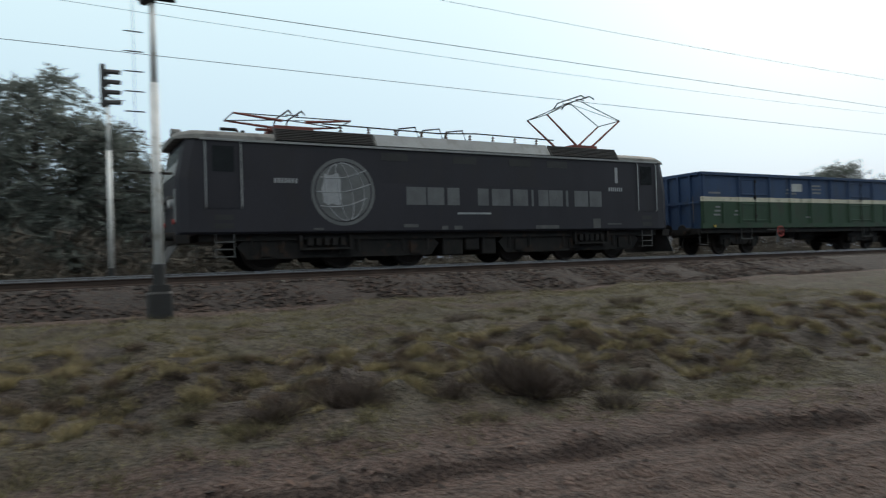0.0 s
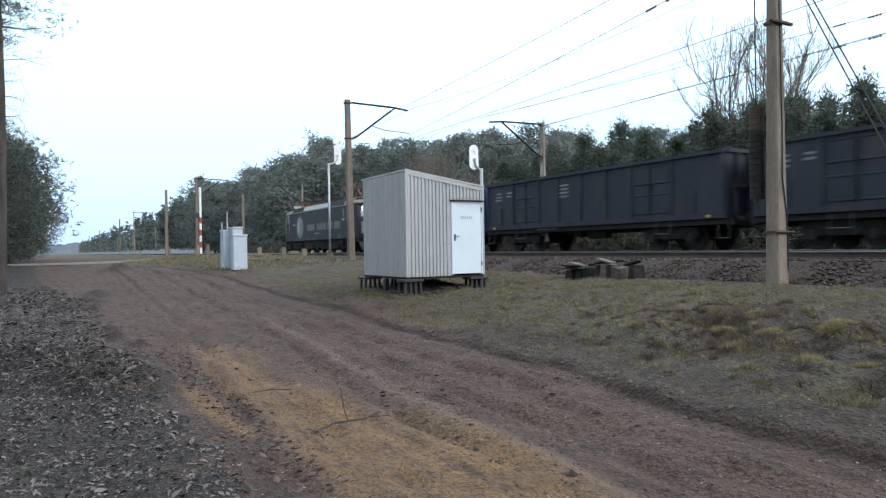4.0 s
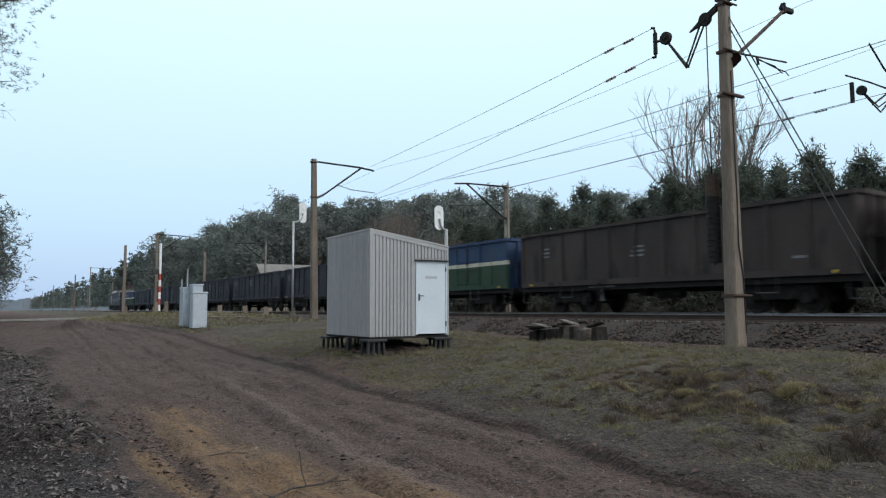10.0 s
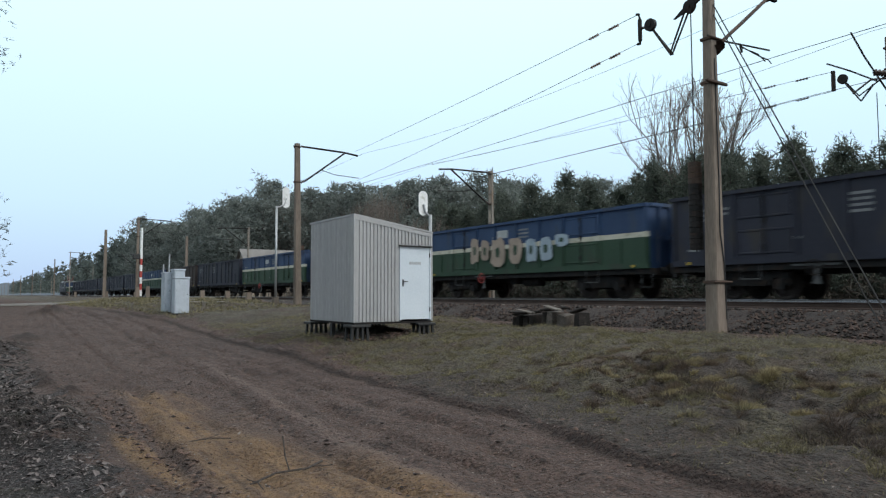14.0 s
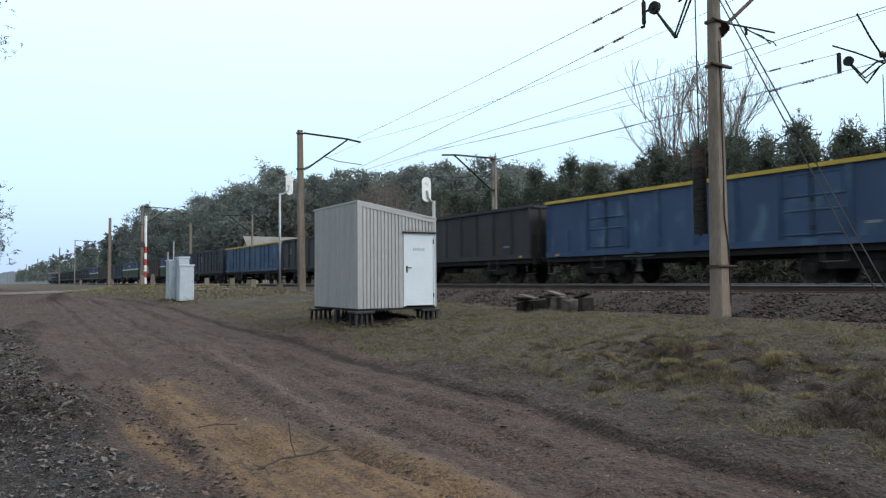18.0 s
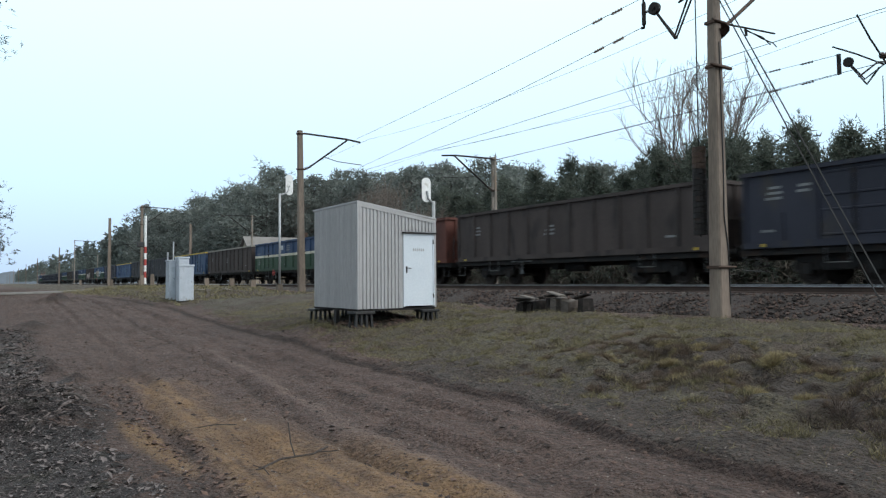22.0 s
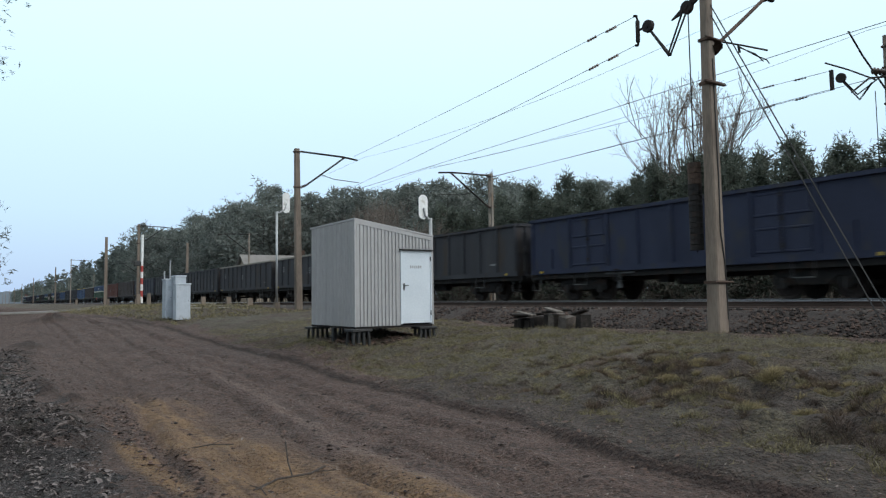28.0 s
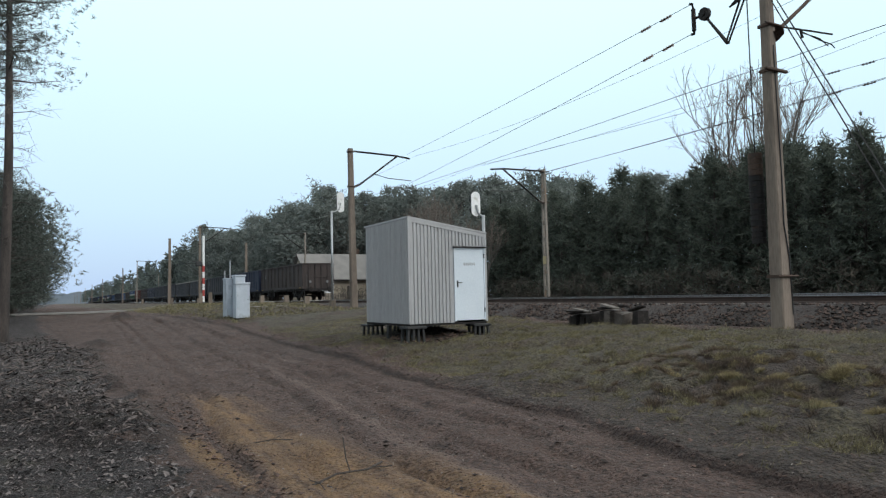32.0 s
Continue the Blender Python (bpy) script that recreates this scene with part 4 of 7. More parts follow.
def top_at(x):
    return ZL + (ZR - ZL) * x / W


DX0, DX1, DZ0, DZ1 = 1.32, 2.29, 0.03, 1.97
s = Solid()
s.plate([(0, 0, 0), (DX0, 0, 0), (DX0, 0, top_at(DX0)), (0, 0, ZL)], (0, 1, 0), 0.06)
s.plate([(DX1, 0, 0), (W, 0, 0), (W, 0, ZR), (DX1, 0, top_at(DX1))], (0, 1, 0), 0.06)
s.plate([(DX0, 0, DZ1), (DX1, 0, DZ1), (DX1, 0, top_at(DX1)), (DX0, 0, top_at(DX0))], (0, 1, 0), 0.06)
front = part("front_wall", s, HUT_METAL, hut, "light grey corrugated front")
s = Solid()
s.plate([(0, 0.06, 0), (0, D, 0), (0, D, ZL), (0, 0.06, ZL)], (1, 0, 0), 0.06)
side = part("side_wall", s, HUT_METAL, hut, "")
s = Solid()
s.plate([(W - 0.06, 0.06, 0), (W - 0.06, D, 0), (W - 0.06, D, ZR), (W - 0.06, 0.06, ZR)], (1, 0, 0), 0.06)
part("side_wall", s, HUT_METAL, hut)
s = Solid()
s.plate([(0.06, D - 0.06, 0), (W - 0.06, D - 0.06, 0), (W - 0.06, D - 0.06, ZR), (0.06, D - 0.06, ZL)], (0, 1, 0), 0.055)
part("back_wall", s, HUT_METAL, hut)
s = Solid()
s.plate([(-0.03, -0.04, ZL), (W + 0.04, -0.04, ZR), (W + 0.04, -0.04, ZR + 0.045), (-0.03, -0.04, ZL + 0.045)], (0, 1, 0), D + 0.08)
part("roof", s, HUT_METAL, hut, "sloping grey sheet roof with a thin edge")
s = Solid()
s.plate([(0.03, -0.036, ZL - 0.1), (W - 0.03, -0.036, ZR - 0.1), (W - 0.03, -0.036, ZR - 0.004), (0.03, -0.036, ZL - 0.004)], (0, 1, 0), 0.014)
part("verge_trim", s, HUT_METAL, hut, "pale flashing under the roof edge")
s = Solid()
s.box(0.0, W, 0.0, D, -0.05, 0.0)
part("floor", s, STEEL_DARK, hut)
x = 0.06
while x < W - 0.02:
    if not DX0 - 0.06 < x < DX1 + 0.06:
        z0, z1 = 0.01, top_at(x) - 0.02
    elif DX0 - 0.02 < x < DX1 + 0.02:
        z0, z1 = DZ1 + 0.06, top_at(x) - 0.02
    else:
        x += 0.104
        continue
    s = Solid()
    s.loft([[(x - 0.035, 0, z), (x - 0.022, -0.027, z), (x + 0.022, -0.027, z), (x + 0.035, 0, z)] for z in (z0, z1)])
    part("rib", s, HUT_METAL, front)
    x += 0.104
y = 0.1
while y < D - 0.03:
    s = Solid()
    s.loft([[(0, y - 0.034, z), (-0.036, y - 0.014, z), (-0.036, y + 0.014, z), (0, y + 0.034, z)] for z in (0.01, ZL - 0.02)])
    part("rib", s, HUT_METAL, side)
    y += 0.095
for px, pz in ((-0.025, ZL), (W - 0.03, ZR)):
    s = Solid()
    s.box(px, px + 0.055, -0.032, 0.03, 0, pz)
    part("corner_trim", s, HUT_METAL, hut)
door = part("door", Solid().box(DX0 + 0.045, DX1 - 0.045, -0.012, 0.035, DZ0 + 0.02, DZ1 - 0.045), DOOR_WHITE, hut, "white painted steel door")
s = Solid()
s.box(DX0, DX0 + 0.045, -0.03, 0.055, DZ0, DZ1)
s.box(DX1 - 0.045, DX1, -0.03, 0.055, DZ0, DZ1)
s.box(DX0 + 0.045, DX1 - 0.045, -0.03, 0.055, DZ1 - 0.045, DZ1)
part("door_frame", s, DOOR_WHITE, hut, "white door frame")
s = Solid()
s.box(DX0 - 0.03, DX1 + 0.03, -0.09, 0.0, DZ1 + 0.004, DZ1 + 0.03)
part("rain_strip", s, STEEL_DARK, hut, "dark strip above the door")
s = Solid()
s.box(DX0 + 0.08, DX0 + 0.12, -0.022, -0.012, 0.92, 1.1)
s.tube([(DX0 + 0.1, -0.02, 1.05), (DX0 + 0.1, -0.06, 1.05), (DX0 + 0.22, -0.06, 1.045)], 0.012, 6)
part("handle", s, BLACK, door, "black lever handle")
for z in (0.25, 1.7):
    s = Solid()
    s.rod((DX1 - 0.04, -0.025, z), (DX1 - 0.04, -0.025, z + 0.12), 0.014, n=6)
    part("hinge", s, STEEL_DARK, door)
for k in range(6):
    s = Solid()
    s.box(DX0 + 0.3 + 0.062 * k, DX0 + 0.335 + 0.062 * k, -0.0165, -0.0125, 1.5, 1.575)
    part("letter_bar", s, GALV, door, "grey painted bar")
# black trestles under the corners, with splayed square legs
for px, py, w, d in ((-0.2, D - 0.5, 0.56, 0.5), (-0.18, -0.22, 0.56, 0.5), (W - 0.5, -0.16, 0.56, 0.46), (W - 0.6, D - 0.5, 0.5, 0.45), (0.75, D - 0.45, 0.45, 0.4)):
    b = thing("support_trestle", "low black table-like trestle under the hut", "trestle", "support trestles", m=pose(HX0 + px, HY0 + py, 0))
    gz = float(ground_z(HX0 + px + 0.2, HY0 + py + 0.15)) - 0.06
    part("top_plate", Solid().box(0, w, 0, d, HZ - 0.115, HZ - 0.052, 0.012), BLACK, b)
    for q in range(4):
        for yy in (0.05, d - 0.12):
            x0 = 0.05 + (w - 0.16) * q / 3
            e = 0.02 * (q - 1.5)
            part("leg", Solid().loft([[(x0 + o + a, yy + c, z) for a, c in ((0, 0), (0.055, 0), (0.055, 0.06), (0, 0.06))] for o, z in ((e, gz), (0, HZ - 0.116))]), BLACK, b)
for px, py in ((0.02, 1.32), (1.05, 1.5)):
    gz = float(ground_z(HX0 + px, HY0 + py)) - 0.06
    tagged(part("support_post", Solid().box(-0.05, 0.06, -0.06, 0.06, gz, HZ - 0.052, 0.008), BLACK, m=pose(HX0 + px, HY0 + py, 0)), "short black post under the hut floor", "post", "support posts")

# ---- grey line-side cabinets ----
for x0, x1, y0, y1, top in ((6.9, 7.2, 33.2, 33.9, 1.2), (7.21, 7.66, 32.7, 33.4, 1.33), (6.93, 7.53, 31.3, 31.9, 0.94)):
    gz = float(ground_z((x0 + x1) / 2, (y0 + y1) / 2)) - 0.05
    c = thing("relay_cabinet", "pale grey steel line-side cabinet on the grass", "cabinet", "relay cabinets", m=pose(x0, y0, gz))
    h = top - gz
    part("body", Solid().box(0, x1 - x0, 0, y1 - y0, 0.08, h - 0.05), GREY_CAB, c)
    part("lid", Solid().box(-0.03, x1 - x0 + 0.03, -0.03, y1 - y0 + 0.03, h - 0.05, h + 0.02, 0.012), GREY_CAB, c)
    part("door", Solid().box(0.03, x1 - x0 - 0.03, -0.014, 0.0, 0.16, h - 0.12, 0.005), GREY_CAB, c)
    part("plinth", Solid().box(0.02, x1 - x0 - 0.02, 0.02, y1 - y0 - 0.02, -0.1, 0.08), STEEL_DARK, c)
    part("lock", Solid().rod((x1 - x0 - 0.08, -0.03, h * 0.55), (x1 - x0 - 0.08, -0.012, h * 0.55), 0.018, n=8), STEEL_DARK, c)
for px, py, top in ((7.25, 32.9, 2.1), (7.0, 33.0, 1.6)):
    gz = float(ground_z(px, 34.0)) - 0.05
    s = Solid()
    s.rod((0, 0, 0), (0, 0, top - gz), 0.035, n=8)
    tagged(part("pipe_post", s, GALV, m=pose(px, 34.0, gz)), "thin grey steel pipe behind the cabinets", "post")

# ---- stubs and old timber by the track ----
SAWN = shade("grey_sawn_end", (0.05, 0.041, 0.035), (0.11, 0.092, 0.079), 0.9, scale=7, bump=0.5, stain=(0.04, 0.034, 0.03))
for px, py, posts, boards in ((13.0, 15.2, ((0.42, 0.17, 0.3), (0.2, 0.14, 0.36), (-0.06, 0.2, 0.33), (-0.36, 0.15, 0.38)), ((0.1, 0.95, 0.4, -0.12, 14), (0.02, 0.8, 0.45, 0.1, -9), (-0.1, 0.7, 0.43, 0.02, 22))),
                              (13.05, 14.05, ((0.36, 0.16, 0.4), (0.08, 0.26, 0.42), (-0.3, 0.3, 0.36)), ((0.05, 0.9, 0.47, -0.08, 8), (-0.05, 0.8, 0.5, 0.12, -16))),
                              (13.1, 13.2, ((0.0, 0.2, 0.38),), ((0.05, 0.45, 0.42, -0.3, 10),))):
    gz = float(ground_z(px, py)) - 0.06
    t = thing("old_timber_stack", "black weathered timber stubs with split planks on top", "timber", "old timber", m=pose(px, py, gz))
    for k, (dy, w, h) in enumerate(posts):
        pale = w > 0.25
        part("stub", Solid().loft([[(-0.2 - 0.05 * (k % 2), dy - w / 2, 0), (0.22, dy - w / 2, 0), (0.22, dy + w / 2, 0), (-0.2 - 0.05 * (k % 2), dy + w / 2, 0)],
                                   [(-0.17 - 0.07 * (k % 2), dy - w / 2 + 0.015, h - 0.03 * (k % 3)), (0.2, dy - w / 2 + 0.02, h), (0.2, dy + w / 2 - 0.01, h + 0.02), (-0.18 - 0.05 * (k % 2), dy + w / 2 - 0.02, h - 0.02 * (k % 2))]]), SAWN if pale else TIMBER, t, "grey sawn block" if pale else "")
    for k, (dx, ln, h, tilt, turn) in enumerate(boards):
        b = part("plank", Solid().box(-0.09, 0.09, -ln / 2, ln / 2, 0, 0.045, 0.008), PLANK if k % 2 else TIMBER, t, "cracked grey plank" if k % 2 else "", m=pose(dx - 0.12, 0.04, h, math.degrees(tilt), 8 - 9 * k, turn))

for k, (px, py, ln, turn) in enumerate(((10.54, 42.9, 1.6, 70), (9.4, 37.0, 1.2, 40), (11.0, 39.6, 1.8, 85), (10.1, 35.2, 1.3, 60))):
    gz = float(ground_z(px, py)) + 0.01
    tagged(part("pale_board", Solid().box(-ln / 2, ln / 2, -0.12, 0.12, 0, 0.05, 0.01), PALE_CONCRETE, m=pose(px, py, gz, 0, 2, turn)), "pale weathered board lying in the grass", "board", "loose boards")

# ---- bollards and stubs at the crossing ----
for px, py, h in ((11.3, 66, 0.6), (12.0, 88, 0.75), (11.0, 110, 0.8), (12.9, 50, 0.65), (12.9, 44, 0.65), (10.9, 62.8, 1.0), (11.4, 61.2, 1.05), (12.6, 34.6, 0.45), (12.9, 39.8, 0.55)):
    gz = float(ground_z(px, py)) - 0.05
    s = Solid()
    s.loft([[(sx * (0.16 - 0.03 * (z > 0.1)), sy * (0.16 - 0.03 * (z > 0.1)), z * h) for sx, sy in ((-1, -1), (1, -1), (1, 1), (-1, 1))] for z in (0, 0.85, 1.0)])
    tagged(part("bollard", s, CONCRETE, m=pose(px, py, gz)), "short weathered concrete bollard", "bollard", "bollards")

# ---- the crossing keeper's house beyond the tracks ----
house = thing("house", "small beige house with a grey pitched roof and white window", "house", m=pose(28, 85.6, -0.4))
HWX, HWY, EV, RG = 14.0, 7.4, 3.2, 6.35
s = Solid()
s.plate([(0, 0, 0), (HWX, 0, 0), (HWX, 0, EV), (0, 0, EV)], (0, 1, 0), 0.3)
part("long_wall", s, PLASTER, house)
s = Solid()
s.plate([(0, 0.3, 0), (0, HWY, 0), (0, HWY, EV), (0, HWY / 2, RG - 0.1), (0, 0.3, EV + 0.1)], (1, 0, 0), 0.3)
part("gable_wall", s, PLASTER, house)
s = Solid()
s.plate([(HWX - 0.3, 0.3, 0), (HWX - 0.3, HWY, 0), (HWX - 0.3, HWY, EV), (HWX - 0.3, HWY / 2, RG - 0.1), (HWX - 0.3, 0.3, EV + 0.1)], (1, 0, 0), 0.3)
part("gable_wall", s, PLASTER, house)
s = Solid()
s.plate([(0.3, HWY - 0.3, 0), (HWX - 0.3, HWY - 0.3, 0), (HWX - 0.3, HWY - 0.3, EV), (0.3, HWY - 0.3, EV)], (0, 1, 0), 0.29)
part("long_wall", s, PLASTER, house)
for sgn in (0, 1):
    ya, yb = (-0.5, HWY / 2) if not sgn else (HWY + 0.5, HWY / 2)
    s = Solid()
    s.plate([(-0.4, ya, EV - 0.35), (HWX + 0.4, ya, EV - 0.35), (HWX + 0.4, yb, RG), (-0.4, yb, RG)], (0, 0, 1), 0.14)
    part("roof_slope", s, ROOFING, house)
s = Solid()
s.box(-0.4, HWX + 0.4, -0.62, -0.5, EV - 0.45, EV - 0.3)
part("gutter", s, STEEL_DARK, house)
s = Solid()
s.box(8, 8.7, HWY / 2 + 0.5, HWY / 2 + 1.2, RG - 0.8, RG + 0.9)
part("chimney", s, RUSTY, house)
win = part("window", Solid().box(1.0, 3.4, -0.03, 0.02, 1.2, 2.5), WHITE, house, "white framed window")
for k in range(3):
    part("pane", Solid().box(1.12 + 0.76 * k, 1.76 + 0.76 * k, -0.045, -0.032, 1.35, 2.35), GLASS_DARK if k != 1 else GALV, win)
part("door", Solid().box(5.2, 6.2, -0.03, 0.02, 0, 2.1), BARK, house, "brown wooden door")
fence = thing("fence", "low weathered picket fence before the house", "fence", m=pose(27, 81, -0.45))
for k in range(40):
    part("picket", Solid().box(0.32 * k, 0.32 * k + 0.12, 0, 0.03, 0, 1.2 + 0.05 * (k % 3)), BARK_GREY, fence)
part("fence_rail", Solid().box(0, 12.8, 0.03, 0.08, 0.8, 0.9), BARK_GREY, fence)

# ---- the train ----
COAL = shade("coal", (0.007, 0.007, 0.008), (0.022, 0.022, 0.023), 0.85, spec=0.15, scale=3, fine=12, bump=1.0, dist=0.08)
TYRE = shade("wheel_steel", (0.016, 0.012, 0.011), (0.045, 0.034, 0.03), 0.7, 0.2, spec=0.3)
LIVERY = {
    "navy": (shade("navy_wagon_paint", (0.0115, 0.0125, 0.022), (0.024, 0.0255, 0.04), 0.6, spec=0.3, scale=0.9, streak=0.6, stain=(0.034, 0.03, 0.029)), "dark navy"),
    "grey": (shade("grey_wagon_paint", (0.02, 0.0205, 0.0255), (0.042, 0.0425, 0.05), 0.7, spec=0.3, scale=0.9, streak=0.7, stain=(0.04, 0.031, 0.026)), "dirty dark grey"),
    "brown": (shade("brown_wagon_paint", (0.03, 0.0235, 0.0225), (0.062, 0.048, 0.045), 0.75, spec=0.3, scale=0.9, streak=0.7, stain=(0.02, 0.017, 0.017)), "dirty grey-brown"),
    "red": (shade("red_wagon_paint", (0.062, 0.021, 0.016), (0.11, 0.038, 0.027), 0.7, spec=0.3, scale=0.9, streak=0.6, stain=(0.045, 0.022, 0.018)), "rusty red"),
    "blue": (shade("blue_wagon_paint", (0.011, 0.029, 0.078), (0.021, 0.053, 0.122), 0.6, scale=0.9, streak=0.5, stain=(0.05, 0.1, 0.16)), "bright blue"),
    "dullblue": (shade("dull_blue_wagon_paint", (0.01, 0.014, 0.034), (0.02, 0.026, 0.055), 0.65, spec=0.3, scale=0.9, streak=0.5, stain=(0.026, 0.027, 0.034)), "dull dark blue"),
    "stripe": (shade("upper_blue_paint", (0.015, 0.034, 0.085), (0.026, 0.056, 0.125), 0.6, spec=0.35, scale=0.9, streak=0.6, stain=(0.03, 0.045, 0.08)), "blue over green"),
}
GREEN = shade("lower_green_paint", (0.015, 0.037, 0.022), (0.03, 0.063, 0.036), 0.65, spec=0.35, scale=0.9, streak=0.6, stain=(0.03, 0.04, 0.028))
CREAM = shade("cream_stripe", (0.4, 0.38, 0.3), (0.55, 0.52, 0.43), 0.65, scale=2, stain=(0.3, 0.28, 0.22))
YELLOW = shade("yellow_rim_paint", (0.32, 0.22, 0.02), (0.46, 0.32, 0.035), 0.6, stain=(0.3, 0.22, 0.05))
MARK = shade("white_marking", (0.1, 0.104, 0.11), (0.2, 0.205, 0.21), 0.7, bump=0)
PALE_RIM = shade("bleached_rim", (0.16, 0.15, 0.13), (0.26, 0.24, 0.21), 0.8)
PLATE = shade("data_plate_paint", (0.3, 0.31, 0.31), (0.42, 0.43, 0.43), 0.7, bump=0)
TAG_PALE = shade("pale_graffiti", (0.22, 0.17, 0.135), (0.36, 0.285, 0.23), 0.7, bump=0)
TAG_BLUE = shade("light_blue_graffiti", (0.21, 0.26, 0.31), (0.32, 0.38, 0.43), 0.7, bump=0)
TAG_VIOLET = shade("violet_graffiti", (0.05, 0.045, 0.13), (0.08, 0.07, 0.19), 0.7, bump=0)
WAGON_L, WAGON_H, WAGON_W, WAGON_B = 14.42, 3.38, 1.42, 1.08


def rolled(parent, y, z, r, name="wheelset"):
    """An axle with two flanged wheels, at its place under its parent."""
    s = Solid()
    s.rod((-0.95, 0, 0), (0.95, 0, 0), 0.085, n=10)
    for sx in (-1, 1):
        prof = [(0.68, r + 0.028), (0.71, r + 0.028), (0.725, r), (0.815, r - 0.008), (0.815, r - 0.075), (0.77, r - 0.1), (0.765, 0.2), (0.81, 0.14), (0.66, 0.14), (0.71, 0.2), (0.705, r - 0.1), (0.68, r - 0.075)]
        s.loft([[(sx * px, pr * math.cos(a), pr * math.sin(a)) for px, pr in prof] for a in [2 * math.pi * k / 16 for k in range(17)]], caps=False)
        for k in range(6):
            a = math.pi * k / 3
            s.rod((sx * 0.79, 0.28 * math.cos(a), 0.28 * math.sin(a)), (sx * 0.755, 0.28 * math.cos(a), 0.28 * math.sin(a)), 0.045, n=6)
    return part(name, s, TYRE, parent, "steel wheelset", m=pose(0, y, z))


def bogie(parent, yc, base=1.8):
    s = Solid()
    for sx in (-1, 1):
        pts = [(sx * 0.98, -base / 2 - 0.32, 0.62), (sx * 0.98, -base / 2 + 0.28, 0.66), (sx * 0.98, -0.45, 0.42), (sx * 0.98, 0.45, 0.42), (sx * 0.98, base / 2 - 0.28, 0.66), (sx * 0.98, base / 2 + 0.32, 0.62),
               (sx * 0.98, base / 2 + 0.3, 0.8), (sx * 0.98, 0.4, 0.88), (sx * 0.98, -0.4, 0.88), (sx * 0.98, -base / 2 - 0.3, 0.8)]
        s.plate(pts, (sx, 0, 0), 0.12)
        for sy in (-1, 1):
            s.box(*(sorted((sx * 0.9, sx * 1.16))), sy * base / 2 - 0.14, sy * base / 2 + 0.14, 0.32, 0.62)
            for q in (-0.26, 0.26):
                s.rod((sx * 1.08, sy * base / 2 + q, 0.42), (sx * 1.08, sy * base / 2 + q, 0.68), 0.07, n=8)
        for q in (-0.18, 0.0, 0.18):
            s.rod((sx * 1.06, q, 0.46), (sx * 1.06, q, 0.82), 0.075, n=8)
    s.box(-0.95, 0.95, -0.22, 0.22, 0.6, 0.92)
    b = part("bogie", s, STEEL_DARK, parent, "black steel bogie frame", m=pose(0, yc, 0))
    for sy in (-1, 1):
        rolled(b, sy * base / 2, 0.46, 0.46)
    return b


def buffers(parent, y, sgn, z=1.02, dark=STEEL_DARK):
    for sx in (-0.875, 0.875):
        s = Solid()
        s.rod((sx, y, z), (sx, y + sgn * 0.36, z), 0.12, 0.1, n=12)
        s.rod((sx, y + sgn * 0.36, z), (sx, y + sgn * 0.56, z), 0.075, n=10)
        s.rod((sx, y + sgn * 0.56, z), (sx, y + sgn * 0.6, z), 0.23, 0.21, n=16)
        part("buffer", s, dark, parent)
    s = Solid()
    s.tube([(0, y, z - 0.02), (0, y + sgn * 0.3, z - 0.03), (0.0, y + sgn * 0.42, z - 0.2), (0, y + sgn * 0.6, z - 0.24)], 0.04, 6)
    part("coupling", s, dark, parent)
    s = Solid()
    s.tube([(0.35, y, z - 0.15), (0.36, y + sgn * 0.2, z - 0.4), (0.3, y + sgn * 0.45, z - 0.45), (0.2, y + sgn * 0.6, z - 0.3)], 0.025, 6)
    part("brake_hose", s, BLACK, parent)


def blot(s, x, y, z, w, h, rs, n=14, depth=0.004):
    """A plain rounded patch on a wagon side that faces -x."""
    pts = []
    for k in range(n):
        a = 2 * math.pi * k / n
        q = rs.uniform(0.8, 1.1)
        cx, cz = math.cos(a), math.sin(a)
        e = 0.55
        pts.append((x, y - w / 2 * math.copysign(abs(cx) ** e, cx) * q, z + h / 2 * math.copysign(abs(cz) ** e, cz) * q))
    s.plate(pts, (-1, 0, 0), depth)


